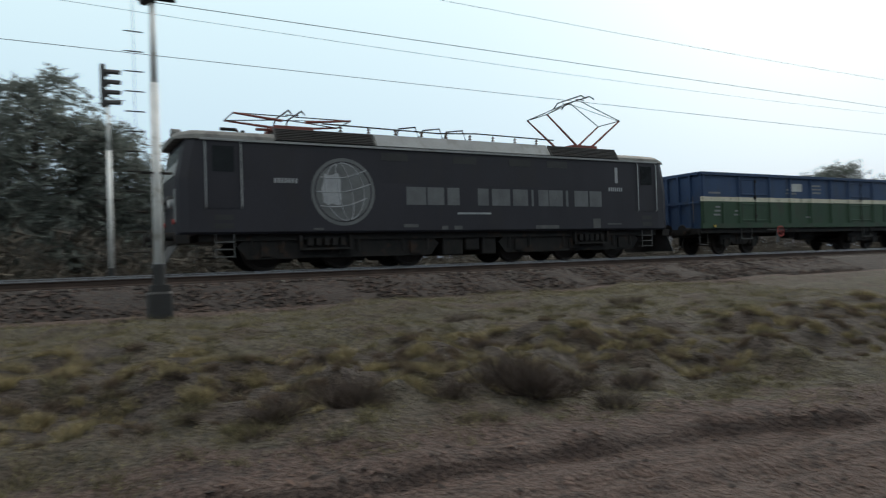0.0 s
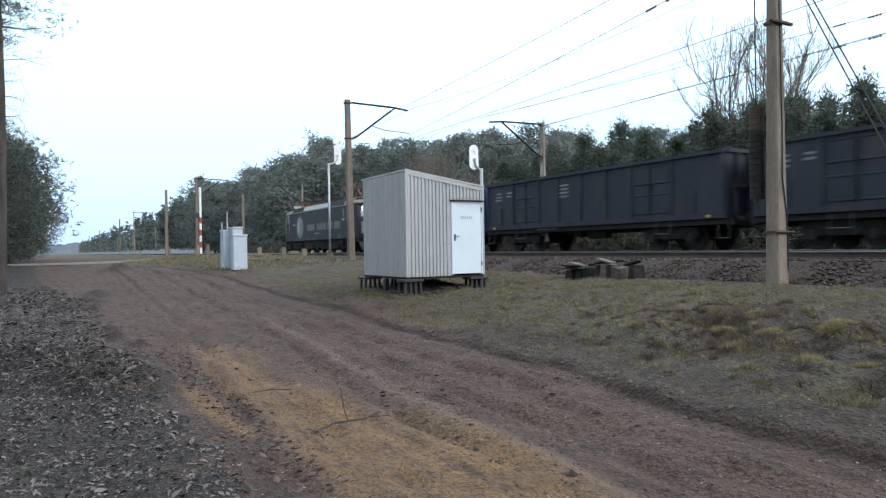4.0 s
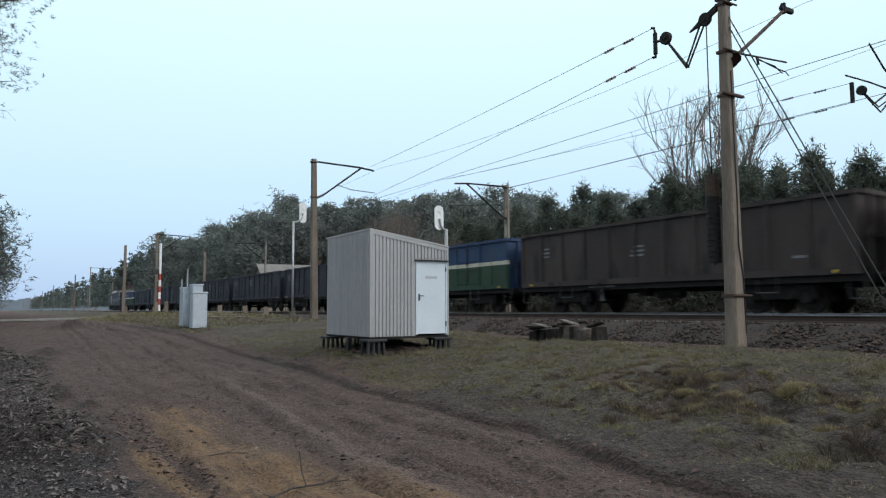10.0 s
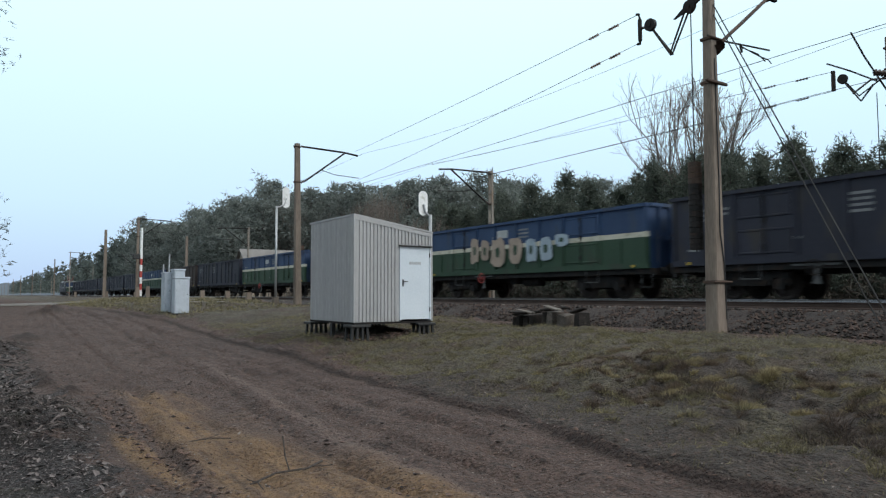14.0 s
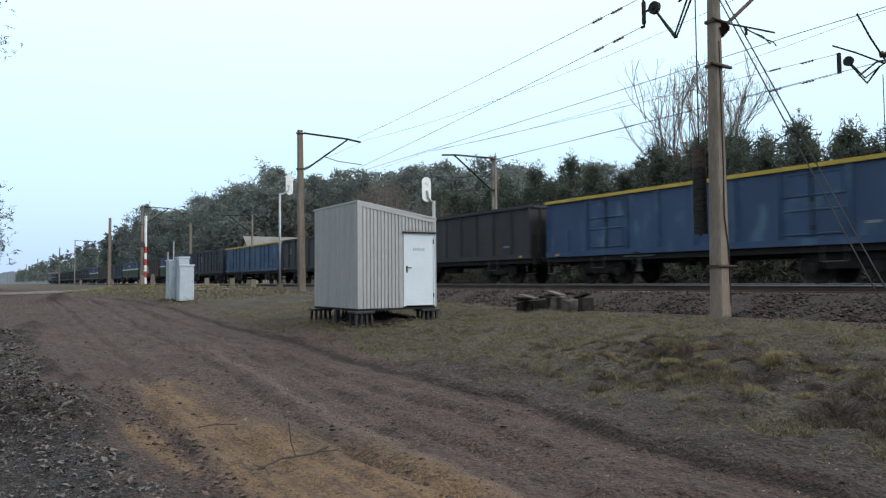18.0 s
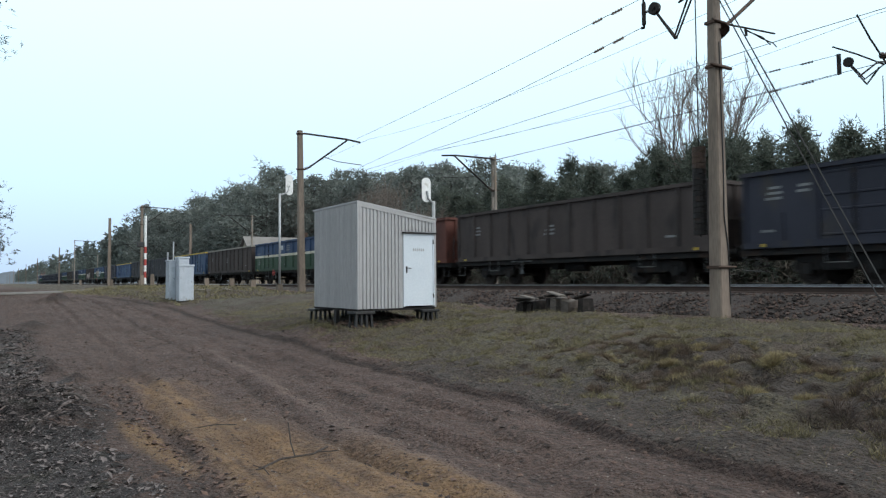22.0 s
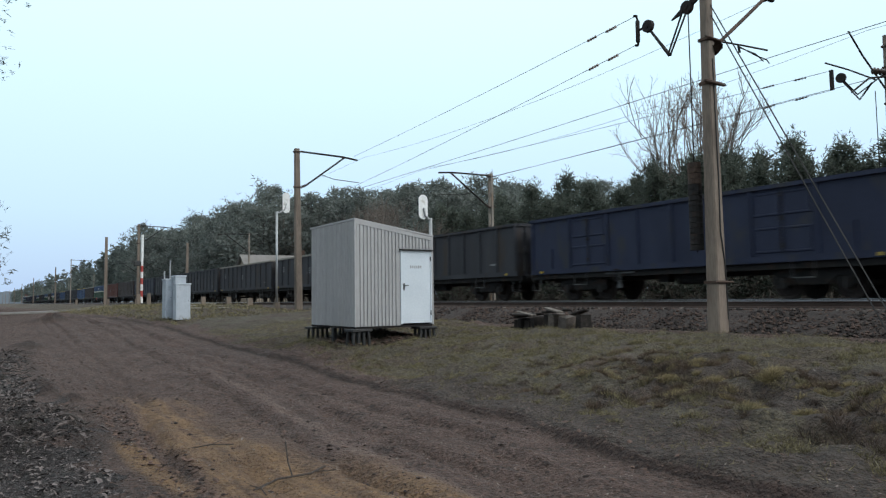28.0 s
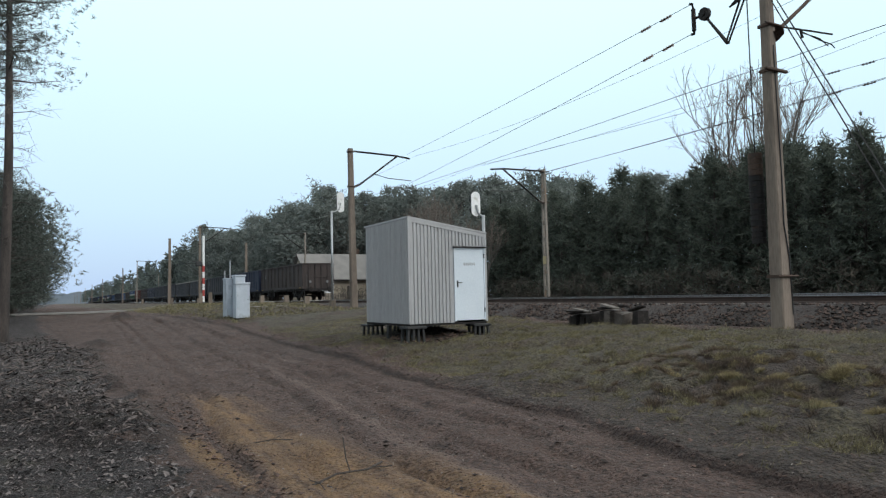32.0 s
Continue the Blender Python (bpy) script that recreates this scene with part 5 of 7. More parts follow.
def wagon(style, ribs=11, doors=False, rim=None, marks=(), heap=0.0, graffiti=""):
    """An open four-axle coal wagon; its middle stands at the origin, its front looks to +y."""
    paint, word = LIVERY[style]
    rs = random.Random(len(word) * 7 + ribs + int(heap * 10) + len(graffiti))
    L, Wd, H, B = WAGON_L / 2, WAGON_W, WAGON_H, WAGON_B
    t = thing("coal_wagon", word + " open coal wagon" + (" with cream stripe" if style == "stripe" else "") + (" with yellow rim" if rim is YELLOW else "") + (" and graffiti patches" if graffiti else ""), "wagon", "coal wagons")
    mid = 2.28
    for sx in (-1, 1):
        if style == "stripe":
            up = part("side_wall", Solid().box(*sorted((sx * (Wd - 0.05), sx * Wd)), -L, L, mid + 0.09, H - 0.12), paint, t, "upper blue side")
            part("side_wall", Solid().box(*sorted((sx * (Wd - 0.05), sx * Wd)), -L, L, B + 0.2, mid - 0.09), GREEN, t, "lower green side")
            part("stripe", Solid().box(*sorted((sx * (Wd - 0.05), sx * (Wd + 0.003))), -L, L, mid - 0.09, mid + 0.09), CREAM, t, "cream stripe")
        else:
            up = part("side_wall", Solid().box(*sorted((sx * (Wd - 0.05), sx * Wd)), -L, L, B + 0.2, H - 0.12), paint, t)
        panelled = style in ("stripe", "navy", "blue", "dullblue")
        for k, y in enumerate((-7.1, -4.91, -2.91, -1.5, 0.0, 1.5, 2.91, 4.91, 7.1) if panelled else [-L + 0.08 + (2 * L - 0.16) * k / (ribs - 1) for k in range(ribs)]):
            x0, x1 = Wd, Wd + 0.075
            def strip(z0, z1):
                s = Solid()
                s.loft([[(sx * x0, y - 0.075, z), (sx * x1, y - 0.045, z), (sx * x1, y + 0.045, z), (sx * x0, y + 0.075, z)] for z in (z0, z1)])
                return s
            if style == "stripe":
                part("rib", strip(mid + 0.1, H - 0.12), paint, up)
                part("rib", strip(B + 0.2, mid - 0.1), GREEN, up)
                part("rib", strip(mid - 0.1, mid + 0.1), CREAM, up)
            else:
                part("rib", strip(B + 0.2, H - 0.12), paint, up)
        if panelled:
            # two double doors, each leaf a framed panel, with hinge straps between the leaves
            for y0, y1 in ((-4.79, -3.93), (-3.87, -3.03), (3.03, 3.87), (3.93, 4.79)):
                for z0, z1, mt in ((1.36, 2.12, GREEN if style == "stripe" else paint), (2.46, 3.16, paint)):
                    s = Solid()
                    s.loft([[(sx * (Wd + d), a, c) for a, c in ((y0 + e, z0 + e), (y1 - e, z0 + e), (y1 - e, z1 - e), (y0 + e, z1 - e))] for d, e in ((0.0, 0.0), (0.03, 0.02), (0.03, 0.06), (0.012, 0.075))])
                    part("door_panel", s, mt, up)
            for yh in (-3.9, 3.9):
                s = Solid()
                for z in (1.5, 2.3, 3.0):
                    s.box(*sorted((sx * Wd, sx * (Wd + 0.06))), yh - 0.05, yh + 0.05, z, z + 0.14)
                s.rod((sx * (Wd + 0.035), yh, 1.3), (sx * (Wd + 0.035), yh, 3.2), 0.018, n=5)
                part("door_latch", s, STEEL_DARK, up, "dark latch rod")
            for ye in (-5.93, 5.93):
                part("rib", Solid().loft([[(sx * Wd, ye - 0.04, z), (sx * (Wd + 0.05), ye - 0.03, z), (sx * (Wd + 0.05), ye + 0.03, z), (sx * Wd, ye + 0.04, z)] for z in (B + 0.2, 2.1)]), GREEN if style == "stripe" else paint, up)
        elif doors:
            for y0 in (-4.7, 3.0):
                for z in (1.5, 2.15, 2.75):
                    for q in (0.05, 0.95):
                        part("door_bar", Solid().box(*sorted((sx * Wd, sx * (Wd + 0.05))), y0 + q, y0 + q + 0.75, z, z + 0.06), paint, up)
        s = Solid()
        s.box(*sorted((sx * (Wd - 0.07), sx * (Wd + 0.09))), -L - 0.02, L + 0.02, H - 0.12, H)
        part("top_rail", s, rim or paint, t)
        s = Solid()
        s.box(*sorted((sx * (Wd - 0.1), sx * (Wd + 0.05))), -L, L, B, B + 0.2)
        part("sole_bar", s, GREEN if style == "stripe" else paint, t)
    for sy in (-1, 1):
        s = Solid()
        s.box(-Wd + 0.05, Wd - 0.05, *sorted((sy * (L - 0.05), sy * L)), B, H - 0.12)
        ew = part("end_wall", s, paint, t)
        for k in (-0.9, -0.3, 0.3, 0.9):
            part("end_rib", Solid().box(k - 0.05, k + 0.05, *sorted((sy * L, sy * (L + 0.09))), B, H - 0.12), paint, ew)
        part("end_bar", Solid().box(-Wd + 0.05, Wd - 0.05, *sorted((sy * (L + 0.092), sy * (L + 0.12))), 2.1, 2.2), paint, ew)
        s = Solid()
        s.box(-Wd + 0.07, Wd - 0.07, *sorted((sy * (L - 0.06), sy * (L + 0.09))), H - 0.12, H)
        part("top_rail", s, rim or paint, t)
        s = Solid()
        s.box(-1.3, 1.3, *sorted((sy * (L - 0.02), sy * (L + 0.16))), 0.85, B)
        part("headstock", s, STEEL_DARK, t)
        buffers(t, sy * (L - 0.02), sy)
        for sx in (-1, 1):
            s = Solid()
            s.tube([(sx * 1.3, sy * (L + 0.02), 0.85), (sx * 1.34, sy * (L + 0.05), 0.42), (sx * 1.34, sy * (L - 0.4), 0.42), (sx * 1.32, sy * (L - 0.42), 0.85)], 0.02, 5)
            part("step", s, DULL, t, "bare steel shunter's step")
        bogie(t, sy * 4.55)
        for sx in (-1, 1):
            s = Solid()
            s.tube([(sx * 1.36, sy * 4.75, B), (sx * 1.38, sy * 4.75, 0.62), (sx * 1.38, sy * 4.1, 0.62), (sx * 1.36, sy * 4.1, B)], 0.022, 5)
            part("stirrup", s, DULL, t, "bare steel stirrup step")
    s = Solid()
    s.box(-0.2, 0.2, -L, L, 0.75, B)
    s.box(-1.35, -1.2, -L, L, 0.88, B)
    s.box(1.2, 1.35, -L, L, 0.88, B)
    s.box(-Wd + 0.1, Wd - 0.1, -L + 0.05, L - 0.05, B, B + 0.06)
    part("underframe", s, STEEL_DARK, t)
    s = Solid()
    s.rod((-0.75, -0.9, 0.72), (-0.75, 0.2, 0.72), 0.2, n=12)
    s.box(-0.95, -0.55, 0.6, 1.0, 0.62, 0.95)
    part("brake_cylinder", s, STEEL_DARK, t)
    # hand-brake wheel, ladder and small fittings
    s = Solid()
    s.tube([(-Wd - 0.13, 2.4 + 0.22 * math.cos(a), 0.92 + 0.22 * math.sin(a)) for a in [math.pi * k / 8 for k in range(17)]], 0.02, 5)
    s.rod((-Wd - 0.13, 2.2, 0.92), (-Wd - 0.13, 2.6, 0.92), 0.015, n=5)
    s.rod((-Wd - 0.13, 2.4, 0.7), (-Wd - 0.13, 2.4, 1.14), 0.015, n=5)
    s.rod((-Wd - 0.13, 2.4, 0.92), (-1.1, 2.4, 0.92), 0.02, n=5)
    part("brake_wheel", s, RED if style == "stripe" else STEEL_DARK, t, "red hand-brake wheel" if style == "stripe" else "dark hand-brake wheel")
    s = Solid()
    s.box(-1.4, -1.36, 1.75, 3.1, 0.97, 1.03)
    s.loft([[(-1.4, 2.4 - w, z), (-1.36, 2.4 - w, z), (-1.36, 2.4 + w, z), (-1.4, 2.4 + w, z)] for w, z in ((0.12, 0.45), (0.05, 0.72), (0.05, 0.97))])
    part("brake_stand", s, DULL, t, "pale steel brake stand")
    for sy in (-1, 1):
        part("grab_rail", Solid().rod((-Wd - 0.06, sy * (L - 0.12), 1.3), (-Wd - 0.06, sy * (L - 0.12), 2.2), 0.015, n=5), DULL, t)
        part("grab_rail", Solid().rod((-Wd + 0.3, sy * (L + 0.13), 1.3), (-Wd + 0.3, sy * (L + 0.13), 2.4), 0.015, n=5), DULL, t)
    for y0 in (L - 0.75, -L + 0.6):
        part("tie_bracket", Solid().box(-Wd - 0.1, -Wd - 0.05, y0, y0 + 0.12, B + 0.04, B + 0.13), YELLOW, t, "yellow bracket")
    for y, z, w, h in marks:
        for q in range(max(1, int(h / 0.16))):
            part("marking", Solid().box(-Wd - 0.004, -Wd, y - w / 2 - 0.03 * (q % 2), y + w / 2 - 0.06 * (q % 3), z + 0.16 * q, z + 0.16 * q + 0.075), MARK, t, "white stencilled bar")
    if style == "stripe":
        part("data_plate", Solid().box(-Wd - 0.008, -Wd, 0.62, 1.36, 2.68, 3.02), PLATE, t, "off-white data plate")
    if heap:
        s = Solid()
        rings = []
        for k in range(29):
            y = -L + 0.06 + (2 * L - 0.12) * k / 28
            row = []
            for j in range(9):
                x = -Wd + 0.06 + (2 * Wd - 0.12) * j / 8
                u = (1 - abs(j - 4) / 4)
                row.append((x, y, H - 0.28 + heap * (u ** 0.7) * (0.9 + 0.13 * math.sin(y * 1.1 + heap * 9) + rs.uniform(-0.1, 0.1)) * min(1, 5 * min(k, 28 - k) / 28)))
            rings.append(row)
        s.loft(rings, close=False, caps=False)
        part("coal_load", s, COAL, t, "heaped black coal", turn=False)
    if graffiti == "blocks":
        for y, z, w, h, mt in ((4.1, 1.8, 1.7, 0.95, TAG_PALE), (2.75, 1.95, 0.7, 0.55, TAG_BLUE), (1.7, 1.75, 1.4, 1.15, TAG_PALE), (0.1, 2.0, 1.3, 1.0, TAG_PALE), (0.0, 1.5, 0.35, 0.4, TAG_PALE)):
            s = Solid()
            blot(s, -Wd - (0.0765 if mt is not TAG_VIOLET else 0.0015), y, z, w, h, rs)
            part("graffiti_patch", s, mt, t, "plain paint patch")
    if graffiti == "long":
        for k, (y, z, w, h, mt) in enumerate(((3.6, 2.2, 0.7, 1.15, TAG_PALE), (2.8, 2.15, 0.7, 1.0, TAG_PALE), (1.85, 2.05, 1.0, 1.35, TAG_PALE), (0.6, 2.1, 0.9, 1.25, TAG_PALE), (-0.45, 2.05, 0.7, 1.1, TAG_BLUE), (-1.35, 2.05, 0.8, 1.05, TAG_BLUE), (-2.3, 2.35, 0.8, 0.5, TAG_BLUE))):
            s = Solid()
            blot(s, -Wd - 0.0765, y - 0.6, z, w, h, rs)
            g = part("graffiti_patch", s, mt, t, "plain paint patch")
            s = Solid()
            blot(s, -Wd - 0.0815, y - 0.6, z, w * 0.3, h * 0.35, rs)
            part("gap", s, GREEN, g)
    return t


def locomotive():
    GREYBLUE = shade("dark_grey_loco_paint", (0.015, 0.0145, 0.021), (0.025, 0.024, 0.033), 0.6, scale=0.7, streak=0.6, bump=0.05, stain=(0.021, 0.0195, 0.025), spec=0.35)
    ROOFGREY = shade("grey_roof_paint", (0.085, 0.085, 0.083), (0.15, 0.15, 0.145), 0.7, scale=1.2, stain=(0.06, 0.057, 0.055))
    ROOFPALE = shade("pale_roof_panel", (0.2, 0.207, 0.215), (0.29, 0.3, 0.31), 0.6, scale=1.5, stain=(0.2, 0.2, 0.2))
    PANTO = shade("red_oxide", (0.12, 0.03, 0.025), (0.2, 0.055, 0.045), 0.7)
    LETTER = shade("silver_letters", (0.22, 0.23, 0.25), (0.34, 0.35, 0.37), 0.5, bump=0)
    LETTER_BAR = shade("silver_grey_bars", (0.07, 0.073, 0.08), (0.12, 0.125, 0.133), 0.5, bump=0)
    NOSE = shade("pale_nose_strip", (0.2, 0.215, 0.22), (0.3, 0.315, 0.32), 0.6)
    PLOUGH = shade("plough_grey", (0.035, 0.036, 0.038), (0.075, 0.076, 0.08), 0.7)
    t = thing("electric_locomotive", "dark grey six-axle electric locomotive with a raised pantograph", "locomotive")
    L, Wd = 9.05, 1.5
    B, E, R = 1.05, 3.62, 4.02
    # body: sections along y, with raked rounded noses
    def ring(y, z0, z1, w, top):
        return [(-w + 0.05, y, z0), (-w, y, z0 + 0.06), (-w, y, z1), (w, y, z1), (w, y, z0 + 0.06), (w - 0.05, y, z0)]
    rings = []
    for y, w in ((-L, 1.18), (-L + 0.06, 1.36), (-L + 0.28, 1.47), (-L + 0.6, Wd), (L - 0.6, Wd), (L - 0.28, 1.47), (L - 0.06, 1.36), (L, 1.18)):
        rings.append(ring(y, B, 2.55, w, 0))
    s = Solid()
    s.loft(rings)
    body = part("body", s, GREYBLUE, t, "dark grey body with silver emblem")
    s = Solid()
    rings = []
    for dz, rake in ((2.55, 0.0), (3.3, 0.13), (E, 0.22)):
        sec = []
        for y, w in ((-L + rake, 1.18), (-L + 0.06 + rake, 1.36), (-L + 0.28 + rake, 1.46), (-L + 0.62 + rake, Wd), (L - 0.62 - rake, Wd), (L - 0.28 - rake, 1.46), (L - 0.06 - rake, 1.36), (L - rake, 1.18)):
            sec.append((-w, y, dz))
        rings.append(sec + [(-p[0], p[1], dz) for p in reversed(sec)])
    s.loft(rings)
    part("upper_body", s, GREYBLUE, t)
    # roof
    s = Solid()
    rings = []
    for y, k in ((-L - 0.02, 0.35), (-L + 0.12, 0.75), (-L + 0.5, 0.97), (-L + 1.3, 1.0), (L - 1.3, 1.0), (L - 0.5, 0.97), (L - 0.12, 0.75), (L + 0.02, 0.35)):
        w = 1.22 + 0.3 * min(1, (L + 0.05 - abs(y)) / 0.5)
        rings.append([(w * math.cos(a), y, E + 0.0 + (R - E) * k * math.sin(a) ** 0.8) for a in [math.pi * q / 12 for q in range(13)]])
    s.loft(rings, close=True)
    part("roof", s, ROOFGREY, t, "grey rounded roof", smooth=False)
    for y0, y1, mt, lab in ((3.33, 6.45, BLACK, "black louvred roof panel"), (-3.3, 3.33, ROOFPALE, "pale ribbed roof panel"), (-6.5, -3.3, BLACK, "black louvred roof panel")):
        for sx in (-1, 1):
            s = Solid()
            s.plate([(sx * 1.53, y0 + 0.03, E + 0.04), (sx * 1.53, y1 - 0.03, E + 0.04), (sx * 1.3, y1 - 0.03, E + 0.42), (sx * 1.3, y0 + 0.03, E + 0.42)], (sx, 0, 0.6), 0.03)
            p = part("roof_panel", s, mt, t, lab)
            if mt is BLACK:
                for q in range(7):
                    f = (q + 0.5) / 7
                    s = Solid()
                    s.rod((sx * (1.575 - 0.23 * f), y0 + 0.08, E + 0.05 + 0.38 * f), (sx * (1.575 - 0.23 * f), y1 - 0.08, E + 0.05 + 0.38 * f), 0.012, n=4)
                    part("louvre", s, STEEL_DARK, p)
    for sx in (-1, 1):
        s = Solid()
        s.box(*sorted((sx * 1.5, sx * 1.55)), -L + 0.6, L - 0.6, E - 0.03, E + 0.03)
        part("gutter_strip", s, ROOFPALE, t)
    # roof equipment
    s = Solid()
    s.box(-0.9, 0.9, -6.6, 6.2, R - 0.05, R + 0.06)
    part("roof_walkway", s, ROOFGREY, t)
    for k in range(9):
        s = Solid()
        y = -3.6 + 0.95 * k
        insulator(s, (-0.35, y, R + 0.05), (-0.35, y, R + 0.42), 0.075, 4)
        part("roof_insulator", s, INSUL, t)
    s = Solid()
    s.tube([(-0.35, -4.4, R + 0.44), (-0.35, -1.0, R + 0.48), (-0.35, 0.5, R + 0.4), (-0.35, 4.6, R + 0.46)], 0.025, 5)
    s.tube([(0.4, -4.0, R + 0.36), (0.4, 4.3, R + 0.36)], 0.02, 5)
    for y in (-0.4, 0.5, 1.4):
        s.tube([(-0.7, y, R + 0.05), (-0.6, y + 0.1, R + 0.5), (-0.2, y + 0.5, R + 0.5), (-0.1, y + 0.6, R + 0.05)], 0.03, 5)
    part("bus_bar", s, STEEL_DARK, t)
    for yb, up in ((-5.7, True), (5.55, False)):
        p = part("pantograph_base", Solid().box(-0.6, 0.6, yb - 0.6, yb + 0.6, R + 0.16, R + 0.28, 0.02).box(-0.08, 0.08, yb - 1.0, yb + 1.0, R + 0.2, R + 0.26), PANTO, t, "red oxide pantograph base")
        for sx in (-0.5, 0.5):
            for sy in (-0.5, 0.5):
                s = Solid()
                insulator(s, (sx, yb + sy, R + 0.04), (sx, yb + sy, R + 0.18), 0.08, 2)
                part("base_insulator", s, WHITE, p)
        kz, tz, ky = (R + 1.32, R + 2.03, 1.77) if up else (R + 0.55, R + 0.62, 1.8)
        for sx in (-0.55, 0.55):
            for sy in (-1, 1):
                part("lower_arm", Solid().rod((sx, yb + sy * 0.35, R + (0.24 if up else 0.42)), (sx * 1.1, yb + sy * ky, kz), 0.045, 0.03, n=6), PANTO, p, "red lower arm")
        for sy in (-1, 1):
            for sx in (-0.55, 0.55):
                part("upper_arm", Solid().rod((sx * 1.1, yb + sy * ky, kz), (sx * 0.5, yb + sy * 0.12, tz), 0.018, n=5), STEEL_DARK, p)
            part("cross_tube", Solid().rod((-0.6, yb + sy * ky, kz), (0.6, yb + sy * ky, kz), 0.018, n=5), STEEL_DARK, p)
            part("diagonal_tube", Solid().rod((-0.55, yb + sy * ky, kz), (0.28, yb + sy * 0.12, tz), 0.01, n=4), STEEL_DARK, p)
        s = Solid()
        for q in (-0.2, 0.2):
            s.tube([(-0.95, yb + q, tz - 0.06), (-0.7, yb + q, tz + 0.1), (0.7, yb + q, tz + 0.1), (0.95, yb + q, tz - 0.06)], 0.025, 6)
        s.rod((-0.4, yb - 0.2, tz + 0.02), (-0.4, yb + 0.2, tz + 0.02), 0.02, n=5)
        s.rod((0.4, yb - 0.2, tz + 0.02), (0.4, yb + 0.2, tz + 0.02), 0.02, n=5)
        part("collector_head", s, STEEL_DARK, p)
    for y in (-7.3, 6.9):
        s = Solid()
        s.rod((0.2, y, R - 0.05), (0.2, y, R + 0.2), 0.1, 0.06, n=10)
        part("roof_lamp", s, STEEL_DARK, t)
        s = Solid()
        s.tube([(-0.5, y + 0.3, R - 0.02), (-0.5, y + 0.35, R + 0.08), (-0.5, y + 0.8, R + 0.08)], 0.05, 8)
        part("roof_horn", s, STEEL_DARK, t)
    # sides: doors, rails, vents, plates
    for sx in (-1, 1):
        for sy in (-1, 1):
            d = part("cab_door", Solid().box(*sorted((sx * Wd, sx * (Wd + 0.012))), *sorted((sy * 7.45, sy * 8.25)), 1.75, 3.55), GREYBLUE, t, "dark cab door")
            part("door_window", Solid().box(*sorted((sx * (Wd + 0.013), sx * (Wd + 0.02))), *sorted((sy * 7.56, sy * 8.14)), 2.75, 3.45, 0.0), GLASS_DARK, d, "dark drop window")
            for y in (7.38, 8.33):
                s = Solid()
                s.tube([(sx * (Wd + 0.01), sy * y, 1.75), (sx * (Wd + 0.07), sy * y, 1.8), (sx * (Wd + 0.07), sy * y, 3.5), (sx * (Wd + 0.01), sy * y, 3.55)], 0.018, 6)
                part("handrail", s, GALV, t, "bright handrail")
            # no hollow is cut: black plates stand for the recesses' shade
            for q in range(2):
                s = Solid()
                s.box(*sorted((sx * (Wd - 0.05), sx * (Wd + 0.004))), *sorted((sy * 7.6, sy * 8.1)), 1.2 + 0.24 * q, 1.34 + 0.24 * q)
                part("step_recess", s, BLACK, t, "black plate painted as a shaded step recess")
            s = Solid()
            for q in range(3):
                s.box(*sorted((sx * 1.25, sx * 1.5)), *sorted((sy * 7.6, sy * 8.1)), 0.42 + 0.2 * q, 0.45 + 0.2 * q)
            for y in (7.6, 8.1):
                s.rod((sx * 1.47, sy * y, 0.4), (sx * 1.47, sy * y, 1.05), 0.015, n=5)
            part("cab_steps", s, DULL, t)
        for y in (2.7, 0.2, -2.0, -3.6):
            part("vent_grille", Solid().box(*sorted((sx * Wd, sx * (Wd + 0.008))), y - 0.45, y + 0.45, 3.25, 3.48), BLACK, t)
        for y, w, z, h in ((2.2, 0.5, 1.2, 0.1), (1.0, 0.22, 1.12, 0.12), (0.5, 0.3, 1.12, 0.12), (-3.1, 1.0, 1.12, 0.12), (-5.35, 0.35, 1.12, 0.35), (-6.2, 0.7, 1.25, 0.05), (5.2, 0.3, 1.14, 0.06)):
            part("data_plate", Solid().box(*sorted((sx * Wd, sx * (Wd + 0.006))), y - w / 2, y + w / 2, z, z + h), DULL, t)
    # on the side facing -x: emblem, lettering drawn as plain bars, numbers as bars
    X = -Wd - 0.004
    for k in range(7):
        for yc in (6.14, -6.28):
            part("number_bar", Solid().box(X - 0.002, X + 0.002, yc - 0.34 + 0.1 * k, yc - 0.28 + 0.1 * k, 2.48, 2.62), LETTER, body, "white bar")
    for y, y1 in ((2.34, 1.65), (1.6, 1.0), (0.88, 0.43), (-0.27, -0.69), (-0.82, -1.55), (-1.67, -2.29), (-2.44, -2.53), (-2.73, -3.17), (-3.2, -3.8), (-3.94, -4.05), (-4.33, -4.96), (-5.03, -5.6)):
        part("letter_bar", Solid().box(X - 0.006, X, y1, y, 1.9, 2.46), LETTER_BAR, body, "plain silver-grey bar")
    part("line_bar", Solid().box(X - 0.002, X, -0.76, 0.52, 1.61, 1.67), LETTER, body, "small white bar")
    # a window's upright reflection, laid on as a pale strip
    part("side_slit", Solid().box(X - 0.004, X, -6.42, -6.28, 2.78, 3.36), LETTER, body, "pale narrow strip, a window reflection painted on")
    cy, cz = 4.4, 2.26
    s = Solid()
    for r0, r1 in ((1.0, 0.9),):
        o = [(X, cy + r0 * math.cos(a), cz + r0 * math.sin(a)) for a in [2 * math.pi * q / 40 for q in range(40)]]
        i = [(X, cy + r1 * math.cos(a), cz + r1 * math.sin(a)) for a in [2 * math.pi * q / 40 for q in range(40)]]
        s.add(o + i, [(q, (q + 1) % 40, 40 + (q + 1) % 40, 40 + q) for q in range(40)])
    part("emblem_ring", s, shade("emblem_grey", (0.09, 0.095, 0.1), (0.13, 0.135, 0.14), 0.5, bump=0), body, "grey ring", turn=False)
    s = Solid()
